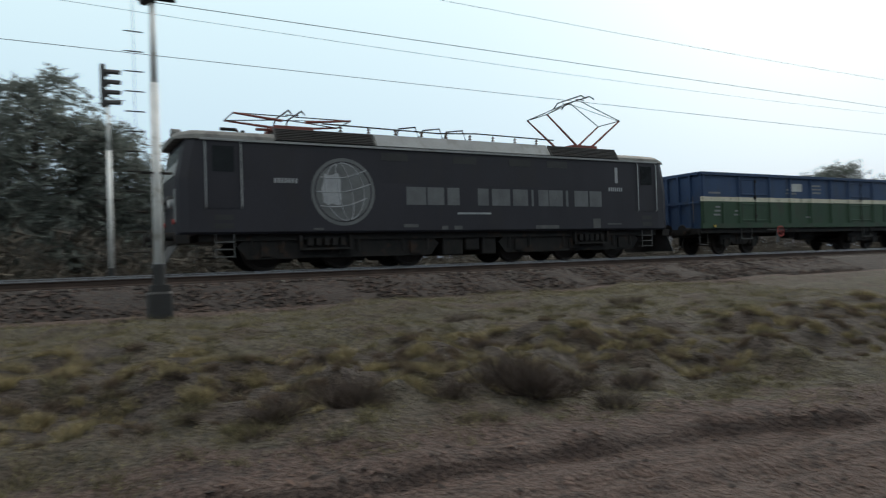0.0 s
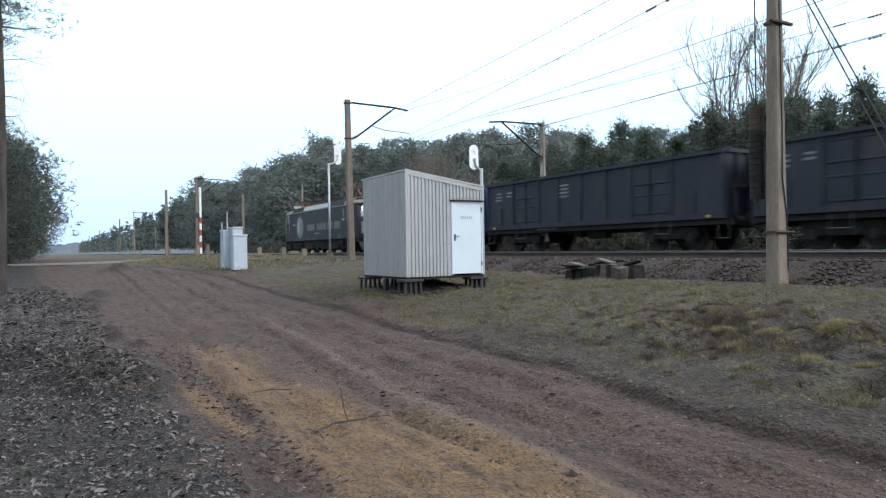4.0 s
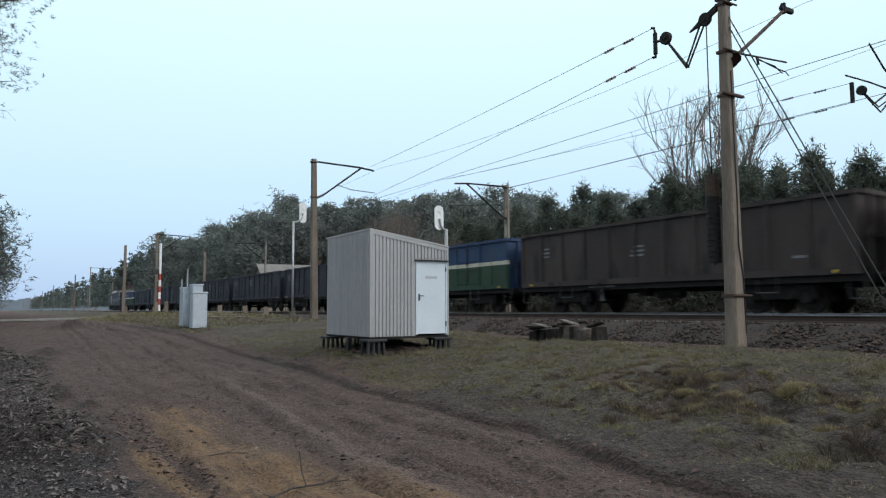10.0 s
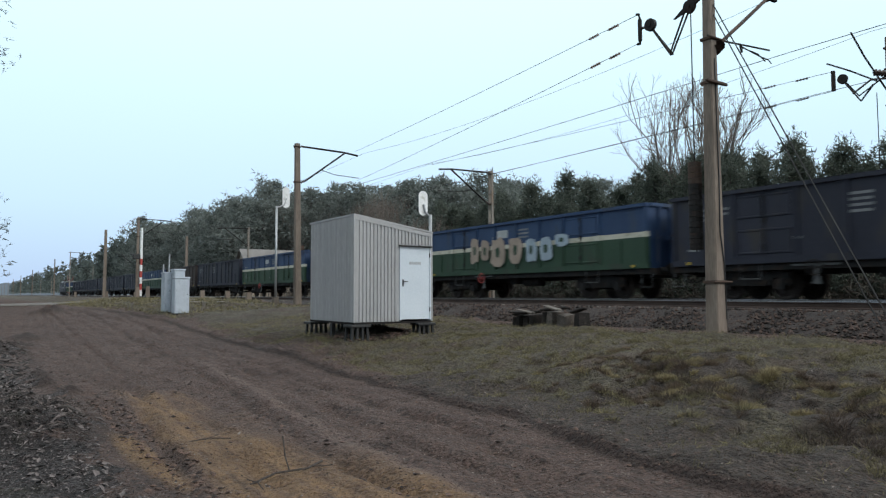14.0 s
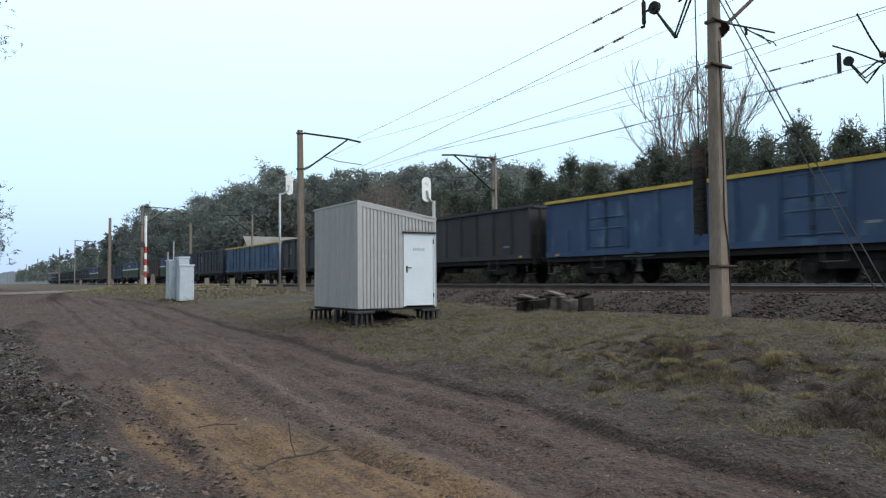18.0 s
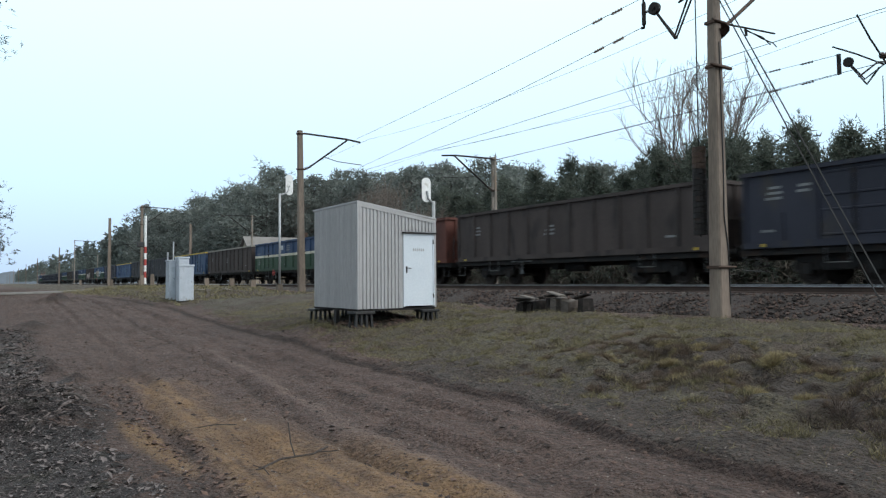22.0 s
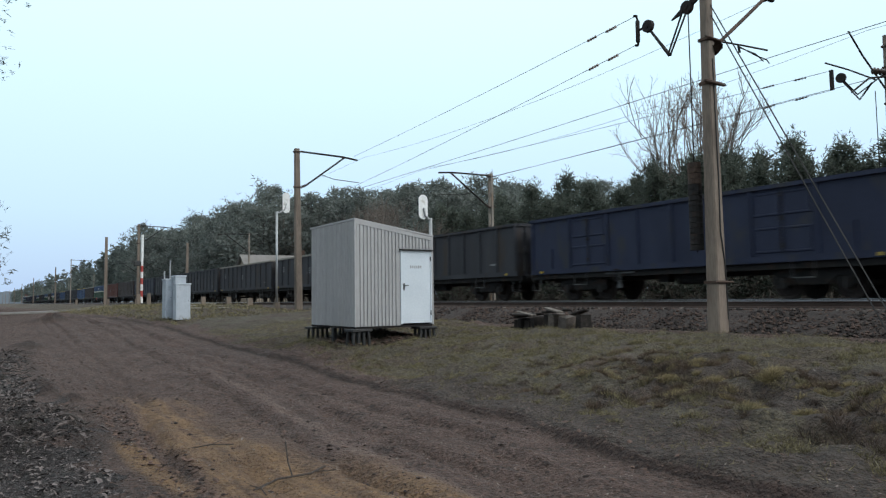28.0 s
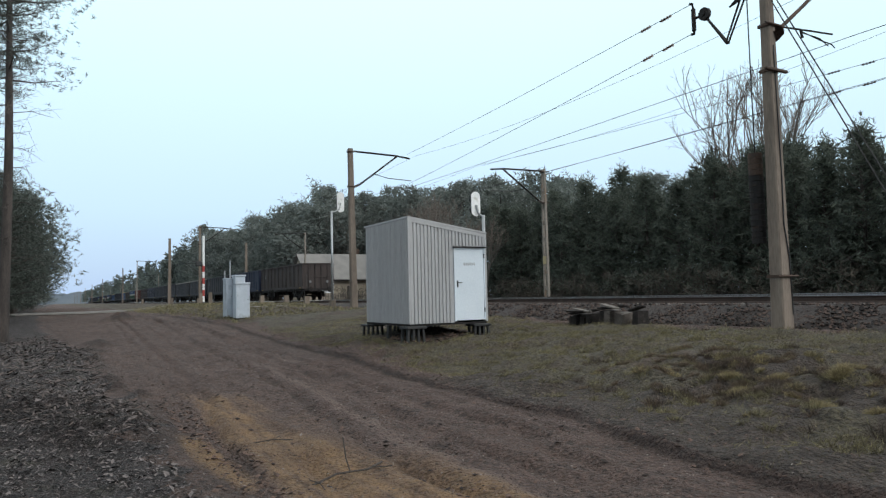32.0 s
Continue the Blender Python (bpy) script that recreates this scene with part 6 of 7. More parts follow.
    s.plate([(X + 0.001, cy + 0.86 * math.cos(a), cz + 0.86 * math.sin(a)) for a in [2 * math.pi * q / 40 for q in range(40)]], (-1, 0, 0), 0.003)
    part("emblem_disc", s, shade("emblem_dark", (0.075, 0.079, 0.085), (0.13, 0.135, 0.14), 0.5, bump=0), body, "dark disc")
    s = Solid()
    blot(s, X - 0.0025, cy + 0.36, cz + 0.08, 0.6, 1.0, random.Random(3), 20)
    part("emblem_patch", s, LETTER, body, "pale patch")
    for q in range(7):
        s = Solid()
        if q < 4:
            f = (-0.75, -0.3, 0.2, 0.65)[q]
            s.tube([(X - 0.006, cy + f * math.cos(a) * 0.84 + 0.2 * math.sin(a) * 0.84, cz + 0.84 * math.sin(a) - 0.2 * f * math.cos(a)) for a in [-1.45 + 2.9 * k / 14 for k in range(15)]], 0.014, 4)
        else:
            f = (-0.5, 0.0, 0.5)[q - 4]
            hw = 0.84 * math.sqrt(1 - f * f)
            s.tube([(X - 0.006, cy + hw * (1 - k / 6), cz + 0.84 * f - 0.12 * math.sin(math.pi * k / 12) + 0.02 * k) for k in range(13)], 0.014, 4)
        part("emblem_line", s, LETTER, body, "thin silver line")
    # noses
    for sy in (-1, 1):
        y = sy * L
        s = Solid()
        for x0, x1 in ((-1.08, -0.06), (0.06, 1.08)):
            s.plate([(x0, y - sy * 0.06, 2.72), (x1, y - sy * 0.06, 2.72), (x1, y - sy * 0.18, 3.42), (x0, y - sy * 0.18, 3.42)], (0, sy, 0), 0.035)
        part("windscreen", s, WINDSCREEN, t, "windscreen panes with the sky's reflection painted pale")
        s = Solid()
        s.plate([(-1.16, y, 2.66), (1.16, y, 2.66), (1.16, y - sy * 0.2, 3.48), (-1.16, y - sy * 0.2, 3.48)], (0, sy, 0), 0.012)
        part("windscreen_frame", s, NOSE, t)
        s = Solid()
        s.box(-1.17, -0.93, *sorted((y, y + sy * 0.012)), 1.4, 2.3)
        s.box(0.93, 1.17, *sorted((y, y + sy * 0.012)), 1.4, 2.3)
        part("nose_strip", s, NOSE, t, "pale strips on the nose")
        s = Solid()
        s.box(-0.9, 0.9, *sorted((y, y + sy * 0.16)), 2.02, 2.12, 0.02)
        part("front_step", s, DULL, t, "grey step below the windscreen")
        for x in (-0.75, 0.75):
            s = Solid()
            s.rod((x, y, 1.95), (x, y + sy * 0.12, 1.95), 0.17, n=14)
            h = part("headlight", s, GALV, t, "round headlight")
            part("lens", Solid().rod((x, y + sy * 0.12, 1.95), (x, y + sy * 0.13, 1.95), 0.13, n=14), WHITE, h)
            part("tail_lamp", Solid().rod((x * 1.25, y, 1.42), (x * 1.25, y + sy * 0.06, 1.42), 0.07, n=10), RED, t, "red lamp")
        s = Solid()
        s.rod((0, y - sy * 0.35, R - 0.12), (0, y - sy * 0.1, R - 0.12), 0.2, 0.22, n=14)
        part("top_headlight", s, ROOFGREY, t, "round roof headlight")
        s = Solid()
        s.plate([(-1.35, y - sy * 0.1, 0.95), (1.35, y - sy * 0.1, 0.95), (1.3, y + sy * 0.35, 0.2), (-1.3, y + sy * 0.35, 0.2)], (0, sy, 0), 0.03)
        part("snow_plough", s, PLOUGH, t, "curved steel plough")
        s = Solid()
        s.box(-1.4, 1.4, *sorted((y - sy * 0.3, y + sy * 0.05)), 0.82, B)
        part("buffer_beam", s, STEEL_DARK, t)
        buffers(t, y, sy)
    # bogies with three axles each
    for yc in (4.3, -4.4):
        s = Solid()
        for sx in (-1, 1):
            s.plate([(sx * 1.1, -3.2, 0.7), (sx * 1.1, -2.9, 0.34), (sx * 1.1, 2.9, 0.34), (sx * 1.1, 3.2, 0.7), (sx * 1.1, 2.9, 0.98), (sx * 1.1, -2.9, 0.98)], (sx, 0, 0), 0.14)
            for y in (-2.35, 0.0, 2.35):
                s.box(*sorted((sx * 1.05, sx * 1.3)), y - 0.2, y + 0.2, 0.42, 0.78)
                for q in (-0.42, 0.42):
                    s.rod((sx * 1.2, y + q, 0.5), (sx * 1.2, y + q, 0.9), 0.09, n=8)
        s.box(-1.0, 1.0, -0.4, 0.4, 0.55, 1.0)
        b = part("bogie", s, STEEL_DARK, t, "black three-axle bogie frame", m=pose(0, yc, 0))
        for sx in (-1, 1):
            s = Solid()
            yo = 0.65 if yc > 0 else -0.75
            s.box(*sorted((sx * 1.28, sx * 1.45)), yo - 0.8, yo + 0.8, 0.57, 0.63)
            s.box(*sorted((sx * 1.28, sx * 1.45)), yo - 0.8, yo - 0.73, 0.57, 1.0)
            s.box(*sorted((sx * 1.28, sx * 1.45)), yo + 0.73, yo + 0.8, 0.57, 1.0)
            for q in range(5):
                s.box(*sorted((sx * 1.3, sx * 1.42)), yo - 0.6 + 0.25 * q, yo - 0.45 + 0.25 * q, 0.7, 0.92)
            part("spring_hanger", s, STEEL_DARK, b, "dark spring and hanger")
        # motor casings, multiplied into dark filler where shade lies between the wheels
        for y in (-1.95, -0.4, 0.4, 1.95):
            part("traction_motor", Solid().box(-0.6, 0.6, y - 0.55, y + 0.55, 0.22, 0.95, 0.08), STEEL_DARK, b, "dark motor casing, filled out to close the shaded gap")
        for y in (-2.35, 0.0, 2.35):
            rolled(b, y, 0.6, 0.6, "drive_wheelset")
    for y0, y1, z0 in ((-1.1, -0.55, 0.3), (-0.45, 0.1, 0.45), (0.2, 0.95, 0.3)):
        part("equipment_box", Solid().box(-1.25, 1.25, y0, y1, z0, 1.05, 0.04), STEEL_DARK, t)
    part("under_floor", Solid().box(-1.3, 1.3, -8.5, 8.5, 0.86, 1.049), STEEL_DARK, t, "black underframe")
    return t


M1 = ((6.2, 2.5, 0.5, 0.5), (5.3, 2.65, 0.4, 0.35), (1.2, 2.35, 0.7, 0.7), (-3.8, 1.85, 0.35, 0.3), (3.0, 1.75, 0.45, 0.1), (6.4, 1.55, 0.4, 0.2))
M2 = ((5.6, 2.3, 0.4, 0.5), (0.6, 2.05, 0.6, 0.6), (-5.5, 1.6, 0.4, 0.2))
M3 = ((-0.4, 2.6, 0.75, 0.5), (1.4, 2.55, 0.75, 0.34), (6.4, 2.5, 0.7, 0.2), (6.3, 1.6, 0.4, 0.5), (5.0, 1.6, 0.5, 0.34), (0.2, 1.5, 0.4, 0.2))
PLAN = ["stripe", "navy_d", "navy", "navy", "navy", "navy", "navy_d", "stripe", "brown", "navy", "stripe", "tagged", "stripe_tag", "navy", "blue", "grey", "grey", "blue", "brown_d",
        "stripe", "red", "brown", "navy", "grey", "grey", "grey_rim", "grey_rim", "grey", "dullblue", "brown_last"]
KINDS = {
    "stripe": dict(style="stripe", ribs=10, marks=M3, heap=0.25), "stripe_tag": dict(style="stripe", ribs=10, marks=M3[:2], graffiti="long"),
    "navy": dict(style="navy", ribs=9, marks=M1, heap=0.2), "navy_d": dict(style="navy", ribs=9, doors=True, marks=M1[:3], heap=0.25),
    "brown": dict(style="brown", ribs=12, marks=M2, heap=0.3), "brown_d": dict(style="brown", ribs=12, doors=True, rim=PALE_RIM, marks=M2, heap=0.2),
    "brown_last": dict(style="brown", ribs=12, doors=True, marks=M2[:1], heap=0.2), "grey": dict(style="grey", ribs=12, marks=M2, heap=0.3),
    "grey_rim": dict(style="grey", ribs=12, rim=PALE_RIM, marks=M2, heap=0.2), "blue": dict(style="blue", ribs=9, rim=YELLOW, marks=M2[2:], heap=0.1),
    "red": dict(style="red", ribs=12, marks=M2, heap=0.6), "dullblue": dict(style="dullblue", ribs=9, doors=True, heap=0.15), "tagged": dict(style="brown", ribs=12, marks=M2[:2], graffiti="blocks", heap=0.2),
}
LOCO = locomotive()
WAGONS, PROTO = [], {}
for code in PLAN:
    if code not in PROTO:
        PROTO[code] = wagon(**KINDS[code])
        WAGONS.append((code, PROTO[code], True))
    else:
        WAGONS.append((code, None, False))

for sx in (-0.8, 0.8):
    part("tail_disc", Solid().rod((sx, -WAGON_L / 2 - 0.13, 1.7), (sx, -WAGON_L / 2 - 0.16, 1.7), 0.11, n=14), MARK, PROTO["brown_last"], "pale round tail disc")


def roll_wheels(protos):
    """Turns the wheels of the locomotive and of one wagon of each kind; one turning is shared by all wheels alike."""
    done = {}
    for root in protos:
        for ob in root.children_recursive:
            kind = ob.name.split(".")[0]
            if kind not in ("wheelset", "drive_wheelset"):
                continue
            key = (kind, round(ob.location.y, 2))
            if key not in done:
                r, y, z = (0.46 if kind == "wheelset" else 0.6), ob.location.y, ob.location.z
                walk(ob, [(k / 30, pose(0, y, z, -math.degrees((17.036 * k / 30) / r))) for k in range(961)])
                done[key] = ob.animation_data
            else:
                ob.rotation_mode = "QUATERNION"
                ob.animation_data_create()
                ob.animation_data.action = done[key].action
                ob.animation_data.action_slot = done[key].action_slot


def motions():
    """The train runs away along the far track at about 17 m/s."""
    roll_wheels([LOCO] + list(PROTO.values()))
    train = [(LOCO, -11.9)]
    for k, (code, ob, first) in enumerate(WAGONS):
        if not first:
            ob = copy_thing(PROTO[code], pose(20.8, 0, 0))
        train.append((ob, -22.87 - WAGON_L / 2 - 15.417 * k))
    for ob, y0 in train:
        walk(ob, [(t, pose(20.8, y0 + 17.036 * t, 0)) for t in (0, 8, 16, 24, 32)])

# ---- trees ----
def tri_mesh(name, pts, material):
    """A mesh of loose triangles from an array (n, 3, 3)."""
    m = bpy.data.meshes.new(name)
    n = len(pts)
    m.vertices.add(n * 3)
    m.vertices.foreach_set("co", np.asarray(pts, np.float32).ravel())
    m.loops.add(n * 3)
    m.loops.foreach_set("vertex_index", np.arange(n * 3, dtype=np.int32))
    m.polygons.add(n)
    m.polygons.foreach_set("loop_start", np.arange(0, n * 3, 3, dtype=np.int32))
    m.update(calc_edges=True)
    m.materials.append(material)
    return m


def tufts(rs, centres, size, blades, up=0.3, width=0.13):
    """Bunches of narrow triangles round each centre."""
    c = np.repeat(np.asarray(centres, float), blades, 0)
    d = rs.normal(size=c.shape)
    d[:, 2] = d[:, 2] * 0.7 + up
    d /= np.linalg.norm(d, axis=1)[:, None]
    ln = size * rs.uniform(0.6, 1.25, (len(c), 1))
    w = np.cross(d, rs.normal(size=c.shape))
    w /= np.linalg.norm(w, axis=1)[:, None]
    a = c + rs.normal(size=c.shape) * size * 0.25
    return np.stack([a - w * ln * width, a + w * ln * width, a + d * ln], 1)


def wood(name, limbs, material, sides=5):
    s = Solid()
    for pts, radii in limbs:
        s.tube(pts, radii, sides if radii[0] > 0.1 else 3, caps=False)
    m = s.mesh(name, True)
    m.materials.append(material)
    return m


def trunk_line(rs, h, r, bend=0.02):
    pts, radii, x, y = [], [], 0.0, 0.0
    for k in range(9):
        pts.append((x, y, h * k / 8))
        radii.append(r * (1 - 0.85 * k / 8) * (1.25 if k == 0 else 1))
        x += rs.normal() * bend * h / 8
        y += rs.normal() * bend * h / 8
    return pts, radii


def at_height(pts, z):
    p = np.array(pts)
    return np.array([np.interp(z, p[:, 2], p[:, 0]), np.interp(z, p[:, 2], p[:, 1]), z])


def pine(seed, h, base, spread, limbs, per, blades, size, material, shape="round", r=0.2, dead=0, width=0.14):
    """Meshes of a pine: trunk with limbs, dead bare branches below, and a crown of needle bunches, in flat pads or on upright shoots."""
    rs = np.random.RandomState(seed)
    pts, radii = trunk_line(rs, h, r)
    parts, cs, shoots = [(pts, radii)], [], []
    lean = rs.uniform(0, 6.28)
    for k in range(limbs):
        u = (k + rs.uniform(0, 1)) / limbs
        z = h * (base + (0.985 - base) * u)
        a = k * 2.4 + rs.uniform(-0.5, 0.5)
        if shape == "cone":
            ln = spread * (1 - u) ** 0.75 * rs.uniform(0.6, 1.2) + 0.15
            rise = 0.3 + 0.5 * u
        else:
            ln = spread * (math.sin(math.pi * (0.2 + 0.74 * u)) ** 0.8) * rs.uniform(0.45, 1.25) * (1 + 0.25 * math.cos(a - lean)) + 0.2
            rise = 0.1 + 0.55 * u
        o = at_height(pts, z)
        d = np.array([math.cos(a), math.sin(a), rise])
        tip = o + d * ln
        mid = o + d * ln * 0.5 - np.array([0, 0, ln * 0.06])
        parts.append(([tuple(o), tuple(mid), tuple(tip)], [0.02 + 0.018 * ln, 0.012 + 0.01 * ln, 0.008]))
        side = np.cross(d, (0, 0, 1))
        side /= np.linalg.norm(side)
        n = max(3, int(per * (0.4 + 0.6 * ln / spread)))
        if shape == "cone":
            # twigs along the limb, each ending in an upright shoot
            f = rs.uniform(0.3, 1.05, (n, 1))
            c = o + d * ln * f + side * rs.normal(size=(n, 1)) * 0.22 * ln * (1.2 - 0.7 * f) + rs.normal(size=(n, 3)) * 0.1
            cs.append(c)
            top = c[rs.uniform(size=n) < 0.35]
            for q in (0.14, 0.3, 0.45):
                shoots.append(top + np.array([0, 0, q * (1.0 + 0.5 * u)]) + d * 0.12 * q)
        else:
            # a flat pad at the limb's end and a smaller one half-way
            for f, m in ((1.0, n), (0.62, n // 2)):
                w = (0.3 * ln + 0.45) * (1 if f == 1 else 0.75)
                q = rs.normal(size=(m, 3)) * np.array([w * 0.5, w * 0.5, w * 0.3])
                cs.append(o + d * ln * f + q + np.array([0, 0, 0.1]) * w)
    for k in range(dead):
        o = at_height(pts, h * (0.16 + (base - 0.1) * k / dead))
        a, ln = k * 2.4 + rs.uniform(-0.5, 0.5), rs.uniform(0.6, 1.9)
        d = np.array([math.cos(a), math.sin(a), 0.12])
        q = o + d * ln * 0.5
        parts.append(([tuple(o), tuple(q), tuple(o + d * ln - np.array([0, 0, 0.2 * ln]))], [0.022, 0.014, 0.005]))
        for f in (0.3, 0.42, 0.54, 0.66, 0.78, 0.9):
            e = o + d * ln * f
            parts.append(([tuple(e), tuple(e + rs.normal(size=3) * 0.12 + d * 0.15), tuple(e + rs.normal(size=3) * 0.25 + d * 0.3 - np.array([0, 0, 0.2]))], [0.009, 0.006, 0.004]))
    cs.append(at_height(pts, h * 0.98) + rs.normal(size=(per, 3)) * size * 0.7)
    tris = [tufts(rs, np.vstack(cs), size, blades, 0.3, width)]
    if shoots:
        tris.append(tufts(rs, np.vstack(shoots), size * 0.8, max(3, blades // 2), 1.3, 0.1))
    return wood("trunk", parts, BARK, 7), tri_mesh("crown", np.vstack(tris), material)


def bare_tree(seed, h, spread, depth=5, stems=4, r0=0.11):
    """A leafless tree with several stems and fine twigs."""
    rs = np.random.RandomState(seed)
    limbs, twigs = [], []

    def grow(o, d, ln, r, lev):
        mid = o + d * ln * 0.5 + rs.normal(size=3) * ln * 0.04
        tip = o + d * ln + rs.normal(size=3) * ln * 0.06
        (limbs if lev < 3 else twigs).append(([tuple(o), tuple(mid), tuple(tip)], [r, r * 0.8, r * 0.62]) if lev < 4 else ([tuple(o), tuple(tip)], [r, r * 0.62]))
        if lev >= depth:
            return
        for q in range(3 if lev < 4 else 2):
            e = d + rs.normal(size=3) * (0.17 + 0.06 * lev)
            e[2] += 0.16
            e /= np.linalg.norm(e)
            start = tip if q == 0 else o + (tip - o) * rs.uniform(0.45, 0.95)
            grow(start, e, ln * rs.uniform(0.52, 0.72), max(0.007, r * (0.74 if q == 0 else 0.55)), lev + 1)
    for k in range(stems):
        a = 2 * math.pi * k / stems + rs.uniform(-0.4, 0.4)
        d = np.array([math.cos(a) * spread, math.sin(a) * spread, 1.0])
        d /= np.linalg.norm(d)
        grow(np.array([math.cos(a) * 0.15, math.sin(a) * 0.15, 0.0]), d, h * 0.41, r0, 0)
    return wood("trunk", limbs, BARK_GREY, 6), wood("twig_crown", twigs, TWIG, 3)


def plant(name, meshes, label, category, group, x, y, turn, size=1.0, dz=-0.1, tall=1.0, crown="crown"):
    t = thing(name, label, category, group)
    t.matrix_basis = pose(x, y, float(ground_z(x, y)) + dz, 0, 0, turn) @ Matrix.Diagonal((size, size, size * tall, 1))
    for n, m in zip(("trunk", crown), meshes):
        part(n, m, None, t)
    return t


YOUNG = [pine(20 + k, 8.8, 0.03, 2.6, 74, 13, 7, 0.33, NEEDLE_LIGHT, "cone", 0.14) for k in range(4)]
TALL = [pine(40 + k, 15.5, 0.4, 2.9, 44, 17, 4, 0.6, NEEDLE_HAZY, "round", 0.2) for k in range(4)]
EDGE = [pine(60 + k, 10.5, 0.08, 3.1, 60, 17, 5, 0.52, NEEDLE_HAZY, "round", 0.18) for k in range(3)]
DENSE = [pine(64 + k, 10.5, 0.05, 3.0, 92, 20, 9, 0.36, NEEDLE_BACKLIT, "round", 0.18, 0, 0.075) for k in range(2)]
GIANT = [pine(80 + k, 21.0, 0.5, 2.2, 50, 28, 8, 0.2, NEEDLE_BACKLIT, "round", 0.23, 30, 0.08) for k in range(2)]
BARE = [bare_tree(90, 14.2, 0.26, 6, 6), bare_tree(91, 9.0, 0.3, 5, 5), bare_tree(92, 12.0, 0.16, 5, 4)]
rs = np.random.RandomState(5)

# young pines beyond the tracks, beside the near poles
spots = []
for k in range(900):
    x, y = rs.uniform(30.5, 36.0), rs.uniform(12.5, 52)
    if x < 31.5 + 0.05 * (y - 10) or any((x - a) ** 2 + (y - b) ** 2 < 1.55 ** 2 for a, b in spots):
        continue
    spots.append((x, y))
    if len(spots) > 68:
        break
for k, (x, y) in enumerate(spots):
    plant("pine_tree", YOUNG[k % 4], "dense young green pine with branches to the ground", "tree", "young pines", x, y, rs.uniform(0, 360), rs.uniform(0.9, 1.1), tall=rs.uniform(0.9, 1.06) * float(np.interp(y, [12, 15, 22, 40], [0.74, 0.82, 0.9, 0.98])))
# taller pines of the wood along the line; their needle colour holds painted haze
spots = []
for k in range(1500):
    x, y = rs.uniform(36, 62), rs.uniform(36, 210)
    if 60 < y < 100 and x < 46:
        continue
    if any((x - a) ** 2 + (y - b) ** 2 < 3.9 ** 2 for a, b in spots):
        continue
    spots.append((x, y))
    if len(spots) > 100:
        break
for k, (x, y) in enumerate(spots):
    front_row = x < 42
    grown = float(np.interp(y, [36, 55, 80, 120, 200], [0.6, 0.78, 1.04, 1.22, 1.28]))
    plant("pine_tree", (EDGE[k % 3] if front_row and k % 3 else TALL[k % 4]), "tall pine of the wood with haze painted in its needles" if not front_row else "pine at the edge of the wood with haze painted in its needles", "tree", "wood beyond the tracks",
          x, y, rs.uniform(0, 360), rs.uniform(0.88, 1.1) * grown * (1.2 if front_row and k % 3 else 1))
# bare birches and shrubs before the wood
for k, (x, y, b, sz) in enumerate(((36.5, 26.8, 0, 1.0), (40.0, 23.5, 1, 0.95), (29.5, 47, 1, 0.8), (44, 92, 2, 1.0), (46, 99, 2, 1.1), (48, 108, 2, 1.05), (33, 62, 2, 0.8), (40, 104, 2, 1.15), (34, 52, 1, 0.9), (52, 2.5, 1, 0.9), (38, 70, 2, 0.95), (41, 74, 2, 1.05), (43, 82, 2, 1.1), (47, 88, 2, 1.15), (39, 58, 2, 0.8), (36.5, 46, 2, 0.62))):
    plant("bare_tree", BARE[b], "leafless grey tree with fine twigs", "tree", "bare trees", x, y, 40 * k, sz, crown="twig_crown")
# the lone broad pine
BROAD = pine(77, 13.6, 0.06, 4.6, 100, 34, 9, 0.4, NEEDLE_LIGHT, "cone", 0.24)
plant("pine_tree", BROAD, "broad free-standing green pine beyond the tracks", "tree", "lone pines", 41.5, 6.4, 30, 0.94)
for x, y, k in ((42, 0.8, 1.0), (44, -1.2, 0.85), (42.5, -2.9, 0.8), (44, -4.6, 0.64), (46, 2.6, 0.9)):
    plant("pine_tree", EDGE[int(k * 10) % 3], "dark pine beside the broad one", "tree", "lone pines", x, y, 60 * k * 7, k)
plant("pine_tree", EDGE[0], "smaller pine beside the broad one", "tree", "lone pines", 37, 11.5, 10, 0.62)
for k in range(26):
    x, y = rs.uniform(40, 56), -22 + 1.0 * k + rs.uniform(-1, 1)
    if k % 3:
        plant("pine_tree", EDGE[k % 3], "low bushy pine beyond the tracks", "tree", "low pines beyond the tracks", x, y, rs.uniform(0, 360), rs.uniform(0.4, 0.62))
    else:
        plant("bare_tree", BARE[1], "leafless grey tree with fine twigs", "tree", "bare trees", x, y, rs.uniform(0, 360), rs.uniform(0.6, 0.85), crown="twig_crown")
for k in range(18):
    x, y = 41 + 5.5 * (k % 4) + rs.uniform(-1.5, 1.5), 7.5 + 0.42 * k + rs.uniform(-0.5, 0.5)
    plant("pine_tree", YOUNG[k % 4] if k % 3 else EDGE[k % 3], "dense green pine beyond the tracks", "tree", "pines beyond the tracks", x, y, rs.uniform(0, 360), rs.uniform(0.75, 1.0))
for k, (x, y) in enumerate(((70, -118), (76, -124), (66, -131), (82, -128))):
    plant("pine_tree", EDGE[k % 3], "distant pine beyond the field", "tree", "distant pines", x, y, 50 * k, 1.3)
# the wood on the side of the dirt track
for k, (x, y, sz, v) in enumerate(((-1.9, 32.5, 1.0, 0), (-2.9, 36.5, 1.05, 1), (-4.6, 33.0, 0.95, 0), (-6.5, 38, 1.0, 1))):
    plant("pine_tree", GIANT[v], "tall pine with a bare brown trunk and thin branches", "tree", "tall pines by the track", x, y, 70 * k, sz)
spots = []
